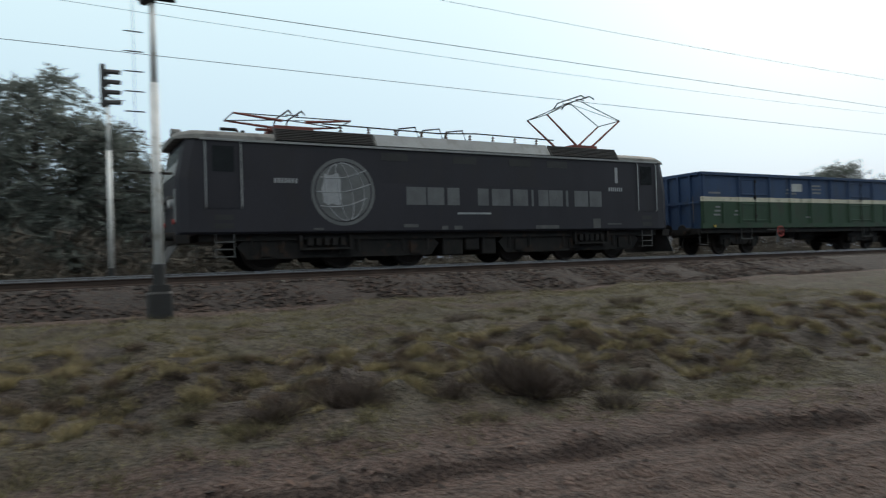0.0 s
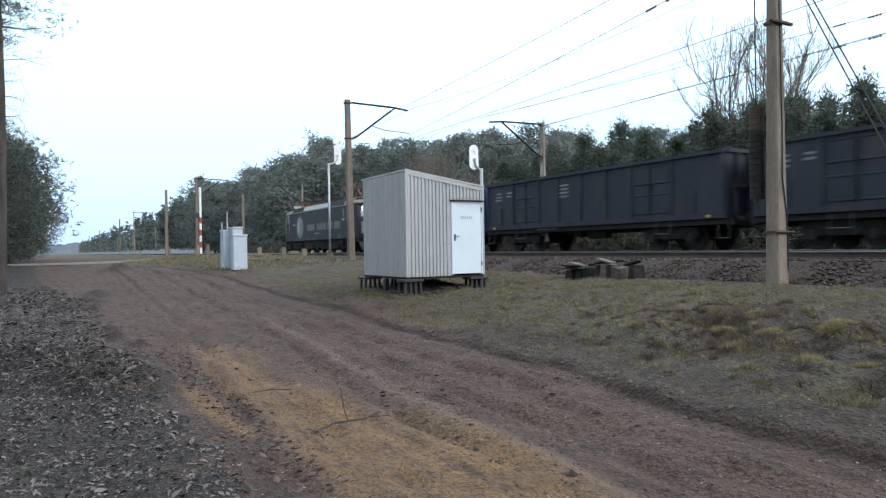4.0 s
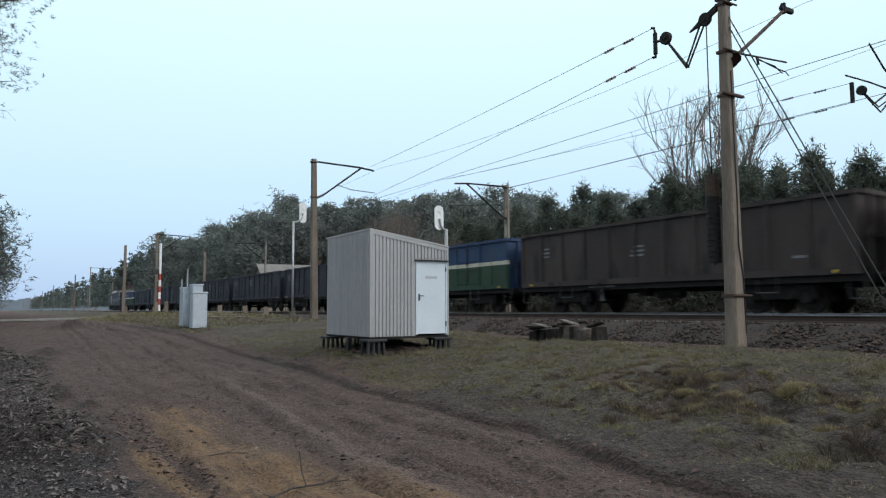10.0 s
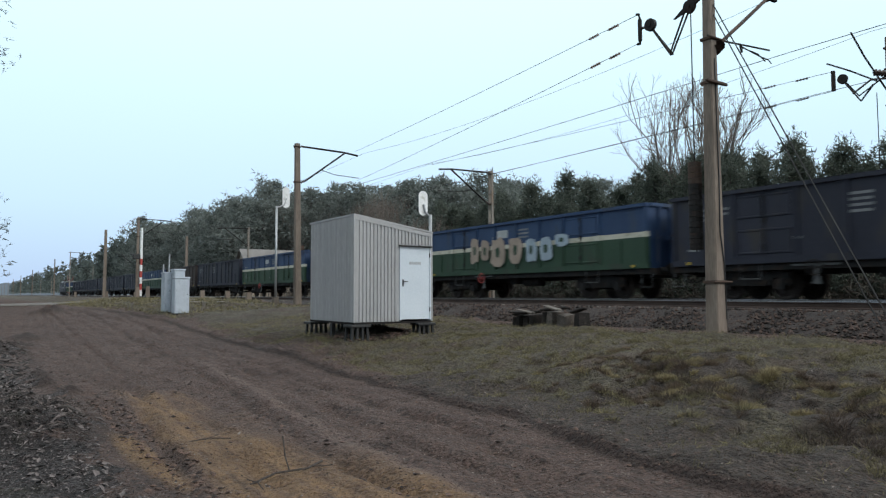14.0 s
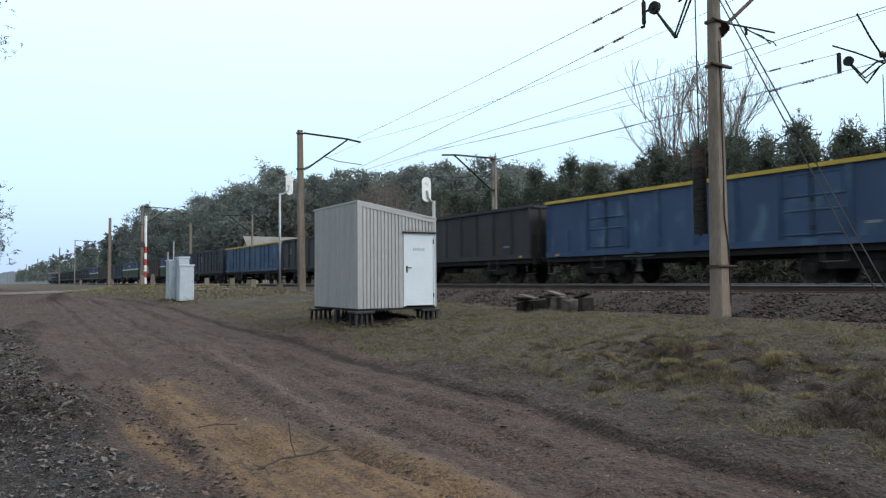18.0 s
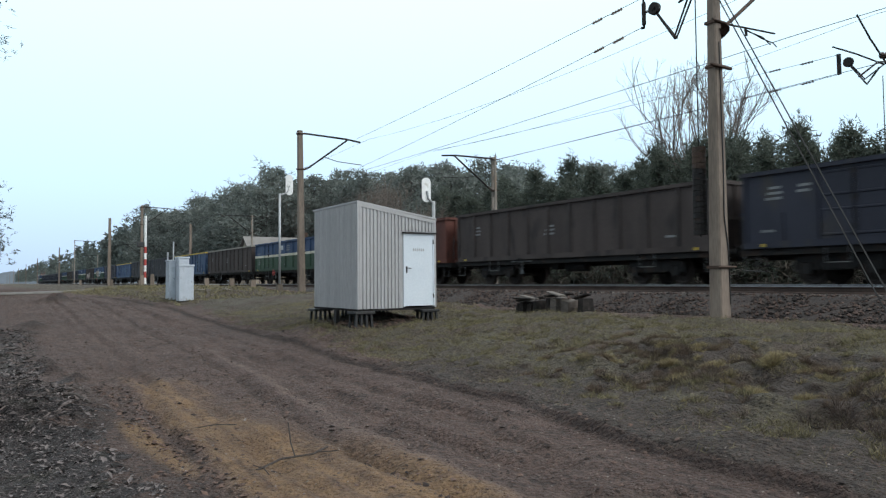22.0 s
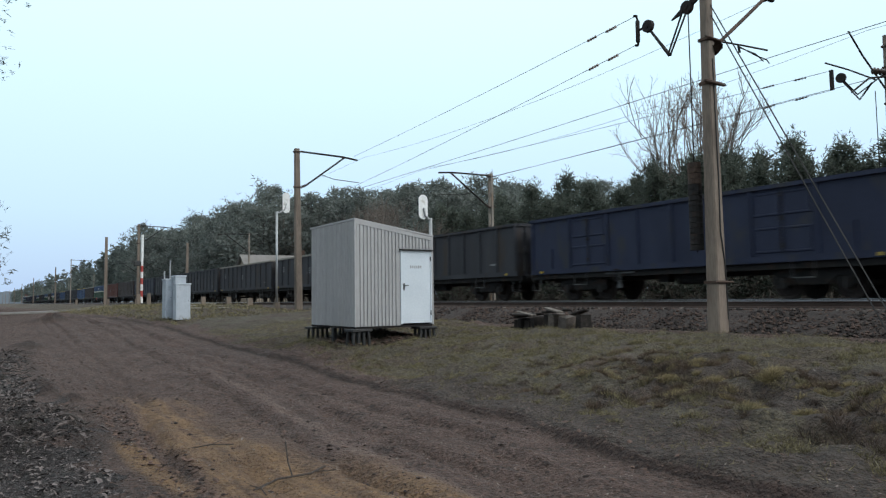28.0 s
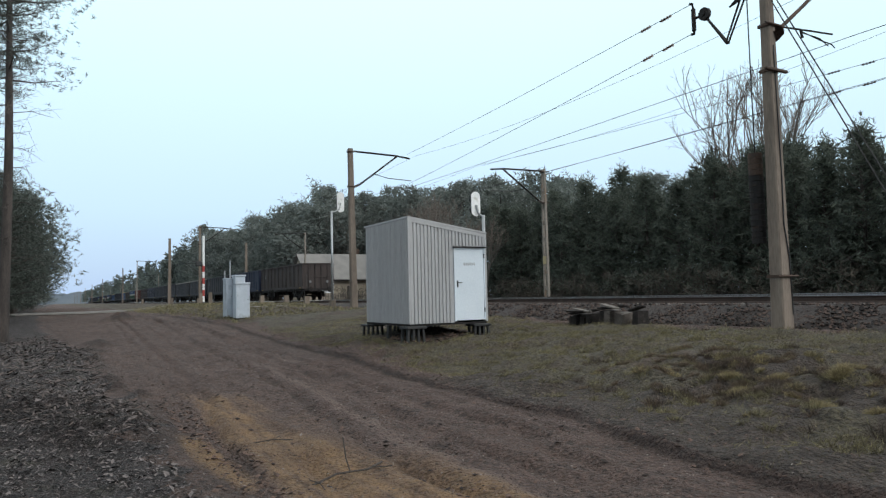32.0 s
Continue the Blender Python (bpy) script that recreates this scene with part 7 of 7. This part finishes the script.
for k in range(600):
    x, y = rs.uniform(-26, -1.0), rs.uniform(44, 120)
    if x > -1.6 - 0.01 * (y - 44) or any((x - a) ** 2 + (y - b) ** 2 < 3.0 ** 2 for a, b in spots):
        continue
    spots.append((x, y))
    if len(spots) > 34:
        break
spots += [(-2.4, 60), (-3.4, 50), (-5.4, 46), (-3.0, 72), (-2.6, 84)]
for k, (x, y) in enumerate(spots):
    # the nearer ones take the needles painted dark as if backlit
    plant("pine_tree", DENSE[k % 2] if y < 66 and x > -8 else EDGE[k % 3], "dense dark pine at the edge of the track", "tree", "wood by the track", x - 0.4, y, rs.uniform(0, 360), rs.uniform(0.75, 1.0))
# unseen pines added to carry on the wood; they darken faces turned to -x
for k in range(34):
    x, y = -9 - 7 * (k % 2) - rs.uniform(0, 4), -62 + 4.5 * (k // 2) + rs.uniform(-1.5, 1.5)
    plant("pine_tree", TALL[k % 4], "unseen pine added to carry on the wood and block light", "tree", "wood by the track", x, y, rs.uniform(0, 360), rs.uniform(0.85, 1.1))
birch = bare_tree(97, 12, 0.05, 5, 2, 0.05)
birch[0].materials[0] = BIRCH
plant("birch_tree", birch, "slender white-barked leafless birch", "tree", "birches", -3.4, 30.5, 0, 1.0, crown="twig_crown")
plant("birch_tree", birch, "slender white-barked leafless birch", "tree", "birches", -5.2, 31.5, 130, 0.8, crown="twig_crown")

# far woods on both sides of the line, too many to count; haze lightens their colour
cs, tr = [], []
for k in range(520):
    left = k % 4 == 0
    y = 190 + 1100 * rs.uniform(0, 1) ** 1.6
    x = -14 - rs.uniform(0, 1) ** 2 * 60 if left else 37 + rs.uniform(0, 1) ** 2 * 60
    if left:
        y += 60
    h = rs.uniform(15, 20)
    n = 46 if y < 500 else 26
    cz = rs.uniform(0.12, 1, n) ** 0.8
    rr = (0.25 + 2.6 * np.sin(np.pi * np.clip(cz * 0.85 + 0.1, 0, 1))) * rs.uniform(0.3, 1, n)
    a = rs.uniform(0, 6.28, n)
    cs.append(np.stack([x + rr * np.cos(a), y + rr * np.sin(a), -0.6 + h * cz], 1))
tagged(new("far_woods", tri_mesh("far_woods", tufts(rs, np.vstack(cs), 1.3, 6, 0.2, 0.3), shade("hazy_distant_needles", (0.075, 0.092, 0.085), (0.14, 0.16, 0.145), 0.8, scale=0.05, island=0.5, bump=0, thin=0.4))), "distant pine woods along the railway, haze painted in the colour", "woods", kind="stuff")

# the low skyline of woods where the line vanishes; its pale blue is painted haze
rk = random.Random(8)
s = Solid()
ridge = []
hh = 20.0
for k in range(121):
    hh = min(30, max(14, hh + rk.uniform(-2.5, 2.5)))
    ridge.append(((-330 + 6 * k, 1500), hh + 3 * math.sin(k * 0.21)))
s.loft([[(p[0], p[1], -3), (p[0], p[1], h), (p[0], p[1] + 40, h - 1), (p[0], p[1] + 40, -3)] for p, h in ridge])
tagged(part("backdrop", s, shade("hazy_skyline", (0.14, 0.17, 0.2), (0.18, 0.21, 0.245), 1.0, scale=0.01, fine=0.1, bump=0)), "skyline of distant woods, haze painted in its pale colour", "woods", kind="structure")

# low leafless thicket beyond the open stretch of the line
cs = np.stack([rs.uniform(31, 62, 2600), rs.uniform(-80, 10, 2600), rs.uniform(-1.0, 1.7, 2600)], 1)
tagged(new("thicket", tri_mesh("thicket", tufts(rs, cs, 0.9, 9, 0.6, 0.07), BRUSH)), "brown leafless thicket beyond the tracks", "undergrowth", kind="stuff")
# brown undergrowth along the far side of the tracks
cs = []
for k in range(4200):
    y = rs.uniform(-75, 130)
    x = 27.5 + abs(rs.normal()) * (2.6 if y > 8 else 6.0)
    if 78 < y < 98 and x > 26.5:
        continue
    cs.append((x, y, -0.75 + rs.uniform(0, 1) ** 2 * 1.9))
tagged(new("undergrowth", tri_mesh("undergrowth", tufts(rs, cs, 0.55, 12, 0.8, 0.035), BRUSH)), "brown leafless undergrowth along the tracks", "undergrowth", kind="stuff")

# ---- grass, tussocks, litter and stones ----
GRASS = shade("winter_grass", (0.064, 0.055, 0.027), (0.21, 0.18, 0.092), 0.85, scale=0.7, island=0.8, bump=0)
DRY = shade("dry_tussock", (0.14, 0.115, 0.06), (0.35, 0.285, 0.15), 0.85, scale=1.5, island=0.6, bump=0)
DEAD = shade("dead_brown_stalks", (0.03, 0.021, 0.018), (0.09, 0.064, 0.05), 0.9, scale=1.5, island=0.6, bump=0)
DEADWOOD = shade("dead_wood", (0.014, 0.01, 0.009), (0.1, 0.078, 0.07), 0.9, scale=9, island=0.9, bump=0.2)
SOIL = shade("soil", (0.022, 0.0135, 0.011), (0.12, 0.075, 0.058), 0.95, scale=6, island=0.8)
PEBBLE = shade("pale_pebbles", (0.07, 0.05, 0.04), (0.24, 0.2, 0.175), 0.85, scale=9, island=0.9, bump=0.2)


def scatter(n, x0, x1, y0, y1, keep):
    x, y = rs.uniform(x0, x1, n), rs.uniform(y0, y1, n)
    k = keep(x, y)
    x, y = x[k], y[k]
    return np.stack([x, y, ground_z(x, y)], 1)


def on_bank(x, y):
    e = road_edge(y)
    return (x > e + 0.35 + 0.3 * hills(x, y, 1.0, 21)) & (x < 13.0 + 0.35 * hills(x, y, 2.0, 22)) & ~((x > HX0) & (x < HX1) & (y > HY0) & (y < HY1))


p = scatter(80000, 3, 13.5, -14, 26, lambda x, y: on_bank(x, y) & (hills(x, y, 1.4, 23) > -0.5) & (rs.uniform(0, 1, len(x)) > 0.8 * rough_earth(x, y)) & (rs.uniform(0, 1, len(x)) < 0.3 + 0.7 * smooth01(1.0, 2.2, x - road_edge(y)) + 0.7 * smooth01(9, 12, y) + 0.6 * smooth01(3, 0, y)))
tagged(new("grass", tri_mesh("grass", tufts(rs, p, 0.09, 4, 0.6, 0.035), GRASS)), "short patchy winter grass on the bank", "grass", kind="stuff")
p = scatter(9000, 2, 13.5, 30, 62, on_bank)
tagged(new("grass", tri_mesh("grass", tufts(rs, p, 0.14, 3, 1.0, 0.12), GRASS)), "thin winter grass near the crossing", "grass", kind="stuff")


def clump(x, y, r, h, n, ln):
    """Stalks of one domed clump, leaning outwards all round."""
    a, q = rs.uniform(0, 6.28, n), np.sqrt(rs.uniform(0, 1, n))
    px, py = x + 0.6 * r * q * np.cos(a), y + 0.6 * r * q * np.sin(a)
    o = np.stack([px, py, ground_z(px, py) - 0.01], 1)
    d = np.stack([q * np.cos(a) * 0.9, q * np.sin(a) * 0.9, 1.15 - 0.75 * q], 1) + rs.normal(size=(n, 3)) * 0.42
    d /= np.linalg.norm(d, axis=1)[:, None]
    w = np.cross(d, rs.normal(size=(n, 3)))
    w /= np.linalg.norm(w, axis=1)[:, None]
    k = ln * rs.uniform(0.6, 1.1, (n, 1))
    return np.stack([o - w * 0.0032, o + w * 0.0032, o + d * (k * 0.75 + h * 0.4)], 1)


RUSSET = shade("russet_grass", (0.06, 0.042, 0.03), (0.17, 0.122, 0.082), 0.9, scale=1.5, island=0.6, bump=0)
yellow, russet, dark = [], [], []
for x, y in ((8.18, 5.89), (7.67, 6.06), (7.43, 4.8), (8.82, 5.98), (8.2, 6.59), (9.2, 6.85), (7.41, 4.16), (8.34, 5.13), (8.46, 0.87), (7.13, 0.17), (8.25, -0.06), (8.19, -0.68), (9.96, 1.53), (7.76, 0.47), (6.6, -3.4), (6.9, -3.0), (7.3, -5.2), (7.6, -6.4)):
    yellow.append(clump(x, y, rs.uniform(0.13, 0.2), 0.08, 800, 0.12))
for k in range(900):
    y = rs.uniform(-16, 9)
    x = float(road_edge(y)) + rs.normal(2.9, 0.8)
    if x > 12 or x < road_edge(y) + 1.1 or rs.uniform() > 0.35 + 0.65 * float(rough_earth(x, y)):
        continue
    r = rs.uniform(0.05, 0.15)
    u = rs.uniform()
    (yellow if u < 0.22 else russet if u < 0.88 else dark).append(clump(x, y, r, 0.04, int(1900 * r), 0.05 + 0.45 * r))
for x, y in ((7.4, 6.3), (9.0, 7.1), (9.6, 7.7), (8.1, 6.1), (7.9, 6.5), (8.66, 2.0), (7.88, 2.5), (8.4, 1.2), (8.9, 6.4), (8.5, 7.3)):
    for q in range(3):
        (russet if q else dark).append(clump(x + rs.normal() * 0.3, y + rs.normal() * 0.4, 0.14, 0.06, 260, 0.12))
for x, y, r, h, n in ((5.75, -4.35, 0.5, 0.42, 1500), (5.6, -4.9, 0.45, 0.3, 900), (6.0, -3.9, 0.35, 0.34, 800), (6.3, -2.55, 0.4, 0.4, 1300), (6.86, 3.5, 0.16, 0.14, 240), (7.2, 6.7, 0.3, 0.14, 400), (8.72, 6.97, 0.25, 0.16, 320), (8.46, 1.8, 0.25, 0.16, 320), (7.4, 5.6, 0.3, 0.16, 400), (8.0, 5.4, 0.25, 0.12, 300), (9.3, -5.6, 0.3, 0.2, 300), (8.8, -8.6, 0.3, 0.2, 300), (7.0, 8.0, 0.2, 0.12, 200), (8.6, 9.8, 0.35, 0.1, 300), (7.2, 3.6, 0.3, 0.2, 400), (6.9, 3.1, 0.25, 0.2, 300)):
    for q in range(4):
        dark.append(clump(x + rs.normal() * 0.6 * r, y + rs.normal() * 0.8 * r, r * 0.6, h * 0.5, n // 3, h * 0.7 + 0.06))
for k in range(130):
    y = rs.uniform(-13, 1.5)
    x = float(road_edge(y)) + rs.uniform(1.6, 4.4)
    r = rs.uniform(0.1, 0.2)
    yellow.append(clump(x, y, r, 0.06, int(1300 * r), 0.07 + 0.5 * r))
straw = []
for k in range(900):
    y = rs.uniform(-12, 20)
    x = float(road_edge(y)) + 0.5 + rs.beta(1.2, 1.6) * 6.2
    if x > 12.8 or (HX0 - 0.2 < x < HX1 + 0.2 and HY0 - 0.2 < y < HY1):
        continue
    r = rs.uniform(0.07, 0.2)
    (straw if rs.uniform() < 0.94 else dark).append(clump(x, y, r, 0.02, int(750 * r), 0.5 * r + 0.06))
tagged(new("grass_tufts", tri_mesh("grass_tufts", np.vstack(straw), GRASS)), "small tufts of pale olive grass on the bank", "grass", kind="stuff")
tagged(new("tussocks", tri_mesh("tussocks", np.vstack(yellow), DRY)), "yellowish dry grass tussocks on the bank", "grass", kind="stuff")
tagged(new("brown_tussocks", tri_mesh("brown_tussocks", np.vstack(russet), RUSSET)), "rust-brown dead grass tussocks on the bank", "grass", kind="stuff")
tagged(new("dead_shrubs", tri_mesh("dead_shrubs", np.vstack(dark), DEAD)), "dark brown dead stalks and low shrubs on the bank", "shrubs", kind="stuff")


def chips(n, x0, x1, y0, y1, keep, lo, hi, name, label, material, long=2.2, dz=0.008):
    p = scatter(n, x0, x1, y0, y1, keep)
    s = Solid()
    for q in p:
        r, a, t = rs.uniform(lo, hi), rs.uniform(0, 6.28), rs.uniform(-0.5, 0.5)
        c, d = math.cos(a), math.sin(a)
        vs = []
        for v in octa:
            vx, vy, vz = v * (r * long, r, r * 0.4) * rs.uniform(0.7, 1.2)
            vz += t * vx
            vs.append((q[0] + c * vx - d * vy, q[1] + d * vx + c * vy, q[2] + dz + vz))
        s.add(vs, octf)
    tagged(part(name, s, material, turn=False), label, "litter", kind="stuff")


def flakes(p, lo, hi, name, label, material, lift=0.02, slim=1.0):
    """Dead leaves and bark flakes: small folded plates lying every way."""
    n = len(p)
    r = rs.uniform(lo, hi, n) * np.where(rs.uniform(size=n) < 0.12, 1.7, 1.0)
    a, b, c = rs.uniform(0, 6.28, n), rs.normal(0, 0.35, n), rs.normal(0, 0.35, n)
    u = np.stack([np.cos(a), np.sin(a), b], 1) * r[:, None]
    v = np.stack([-np.sin(a), np.cos(a), c], 1) * (r * slim * rs.uniform(0.25, 0.6, n))[:, None]
    up = np.zeros((n, 3))
    up[:, 2] = r * rs.uniform(0.05, 0.35, n)
    o = p + np.stack([np.zeros(n), np.zeros(n), rs.uniform(0.2, 1, n) * lift], 1)
    vs = np.stack([o - u, o - 0.2 * u + v + up, o + u, o + 0.1 * u - v + up], 1).reshape(-1, 3)
    m = bpy.data.meshes.new(name)
    k = np.arange(n) * 4
    m.from_pydata(vs.tolist(), [], np.stack([np.stack([k, k + 1, k + 2], 1), np.stack([k, k + 2, k + 3], 1)], 1).reshape(-1, 3).tolist())
    m.materials.append(material)
    tagged(new(name, m), label, "litter", kind="stuff")


LEAF = shade("dead_leaves", (0.008, 0.0065, 0.0063), (0.155, 0.132, 0.128), 0.85, scale=9, island=1.4, bump=0)
p = scatter(26000, -4.5, 2, 3.8, 16, lambda x, y: x < litter_edge(y) + 0.22 * lumps(x, y, 0.7, 30))
flakes(p, 0.012, 0.034, "leaf_litter", "dead leaves and bark flakes beside the dirt track", LEAF)
p = scatter(9000, -6, 1.6, 16, 32, lambda x, y: x < litter_edge(y) + 0.3 * lumps(x, y, 1.0, 30))
flakes(p, 0.02, 0.05, "leaf_litter", "dead leaves strewn under the trees", LEAF)
p = scatter(9000, -2.2, 1.4, 7.4, 14.5, lambda x, y: rs.uniform(0.05, 1, len(x)) < np.maximum(np.exp(-((x - 0.4) / 0.7) ** 2 - ((y - 10.2) / 1.4) ** 2), np.exp(-((x + 0.45) / 0.7) ** 2 - ((y - 11.4) / 1.3) ** 2)))
flakes(p, 0.014, 0.05, "bark_heap", "heap of torn bark and broken wood flakes", LEAF, 0.07, 0.5)
p = scatter(3000, 1, 13, -9, 22, lambda x, y: (x > litter_edge(y)) & (x < road_edge(y) + 4.5) & (rs.uniform(0, 1, len(x)) < 0.25 + 0.75 * (x > road_edge(y))))
flakes(p, 0.007, 0.02, "leaf_scraps", "pale scraps of leaves and straw on the soil", PEBBLE, 0.012)
chips(1500, -1.4, 1.4, 8.2, 13.6, lambda x, y: (((x - 0.45) / 0.8) ** 2 + ((y - 10.3) / 1.6) ** 2 < 1) | (((x + 0.6) / 0.7) ** 2 + ((y - 11.2) / 1.2) ** 2 < 1), 0.006, 0.02, "brushwood_heap", "heap of broken twigs and bark", DEADWOOD, 5.0, 0.07)
chips(2500, -4.5, 1.6, 16, 34, lambda x, y: x < litter_edge(y) + 0.4 * lumps(x, y, 1.2, 31), 0.015, 0.045, "brushwood", "broken twigs and bark strewn along the wood", DEADWOOD, 4.0, 0.02)
chips(5200, 1, 7.5, 1.5, 24, lambda x, y: (x > litter_edge(y)) & (x < road_edge(y) + 1.5), 0.005, 0.013, "pebbles", "small pale stones on the dirt track", PEBBLE, 1.2)
chips(9000, 1, 7.5, -9, 24, lambda x, y: (x > litter_edge(y)) & (np.abs(x - road_edge(y) - 0.1) < 0.3 * rs.uniform(0, 1, len(x)) ** 2 + 0.05 * (rs.uniform(0, 1, len(x)) < 0.2)) | (np.abs(x - mid_rut(y)) < 0.3 * rs.uniform(0, 1, len(x)) ** 2) | ((rs.uniform(0, 1, len(x)) < 0.1) & (x > litter_edge(y)) & (x < road_edge(y))), 0.01, 0.042, "soil_clods", "dark clods of soil along the ruts", SOIL, 1.2)
chips(7000, 1, 7, 2.5, 16, lambda x, y: (x > litter_edge(y) - 0.2) & (x < road_edge(y) + 0.9) & ~((x > 1.5) & (x < 2.9) & (y < 12.5) & (rs.uniform(0, 1, len(x)) < 0.8)), 0.005, 0.016, "soil_crumbs", "small brown crumbs of soil strewn over the track", SOIL, 1.3, 0.004)
chips(900, HX0 - 0.2, HX1 + 0.1, HY0 - 0.25, HY0 + 1.6, lambda x, y: hills(x, y, 0.5, 44) > -0.2, 0.02, 0.06, "soil_clods", "dark clods and brushwood under the hut", SOIL, 1.8, 0.02)
chips(500, 1.35, 1.8, 4.5, 12, lambda x, y: rs.uniform(0, 1, len(x)) < 0.8, 0.01, 0.035, "soil_clods", "crumbled dark soil between the sand patches", SOIL, 1.3)
TW = thing("fallen_twig", "thin broken twig lying on the sandy track", "twig", m=pose(2.35, 6.1, float(ground_z(2.35, 6.1)) + 0.015, 0, 0, 20))
part("stem", Solid().tube([(-0.4, 0, 0), (-0.1, 0.04, 0.03), (0.25, 0.0, 0.01), (0.5, 0.07, 0.02)], 0.01, 5), BARK, TW)
part("side_twig", Solid().tube([(0.3, 0.02, 0.015), (0.36, -0.08, 0.02), (0.45, -0.12, 0.02)], 0.005, 4), BARK, TW)
part("side_twig", Solid().tube([(0.05, 0.02, 0.02), (0.1, 0.14, 0.12), (0.12, 0.2, 0.3)], 0.007, 5), BARK, TW)
STICK = thing("fallen_stick", "dark broken stick lying on the litter heap", "stick", m=pose(1.0, 10.1, float(ground_z(1.0, 10.1)) + 0.05, 0, 6, -62))
part("stem", Solid().tube([(-0.3, 0, 0), (-0.05, 0.02, 0.02), (0.3, -0.02, 0.0)], [0.03, 0.034, 0.022], 7), BARK, STICK)
part("broken_end", Solid().rod((0.3, -0.02, 0.0), (0.36, -0.03, 0.01), 0.018, 0.004, n=5), DEADWOOD, STICK)
for px, py, ln, turn in ((2.15, 7.9, 0.45, -8), (2.05, 5.9, 0.3, 75)):
    g = thing("fallen_twig", "thin dry twig lying on the sandy track", "twig", m=pose(px, py, float(ground_z(px, py)) + 0.012, 0, 0, turn))
    part("stem", Solid().tube([(-ln / 2, 0, 0), (0, 0.03, 0.015), (ln / 2, -0.01, 0)], 0.006, 4), BARK, g)
    part("side_twig", Solid().tube([(0, 0.03, 0.015), (0.1, 0.12, 0.03)], 0.004, 4), BARK, g)

motions()
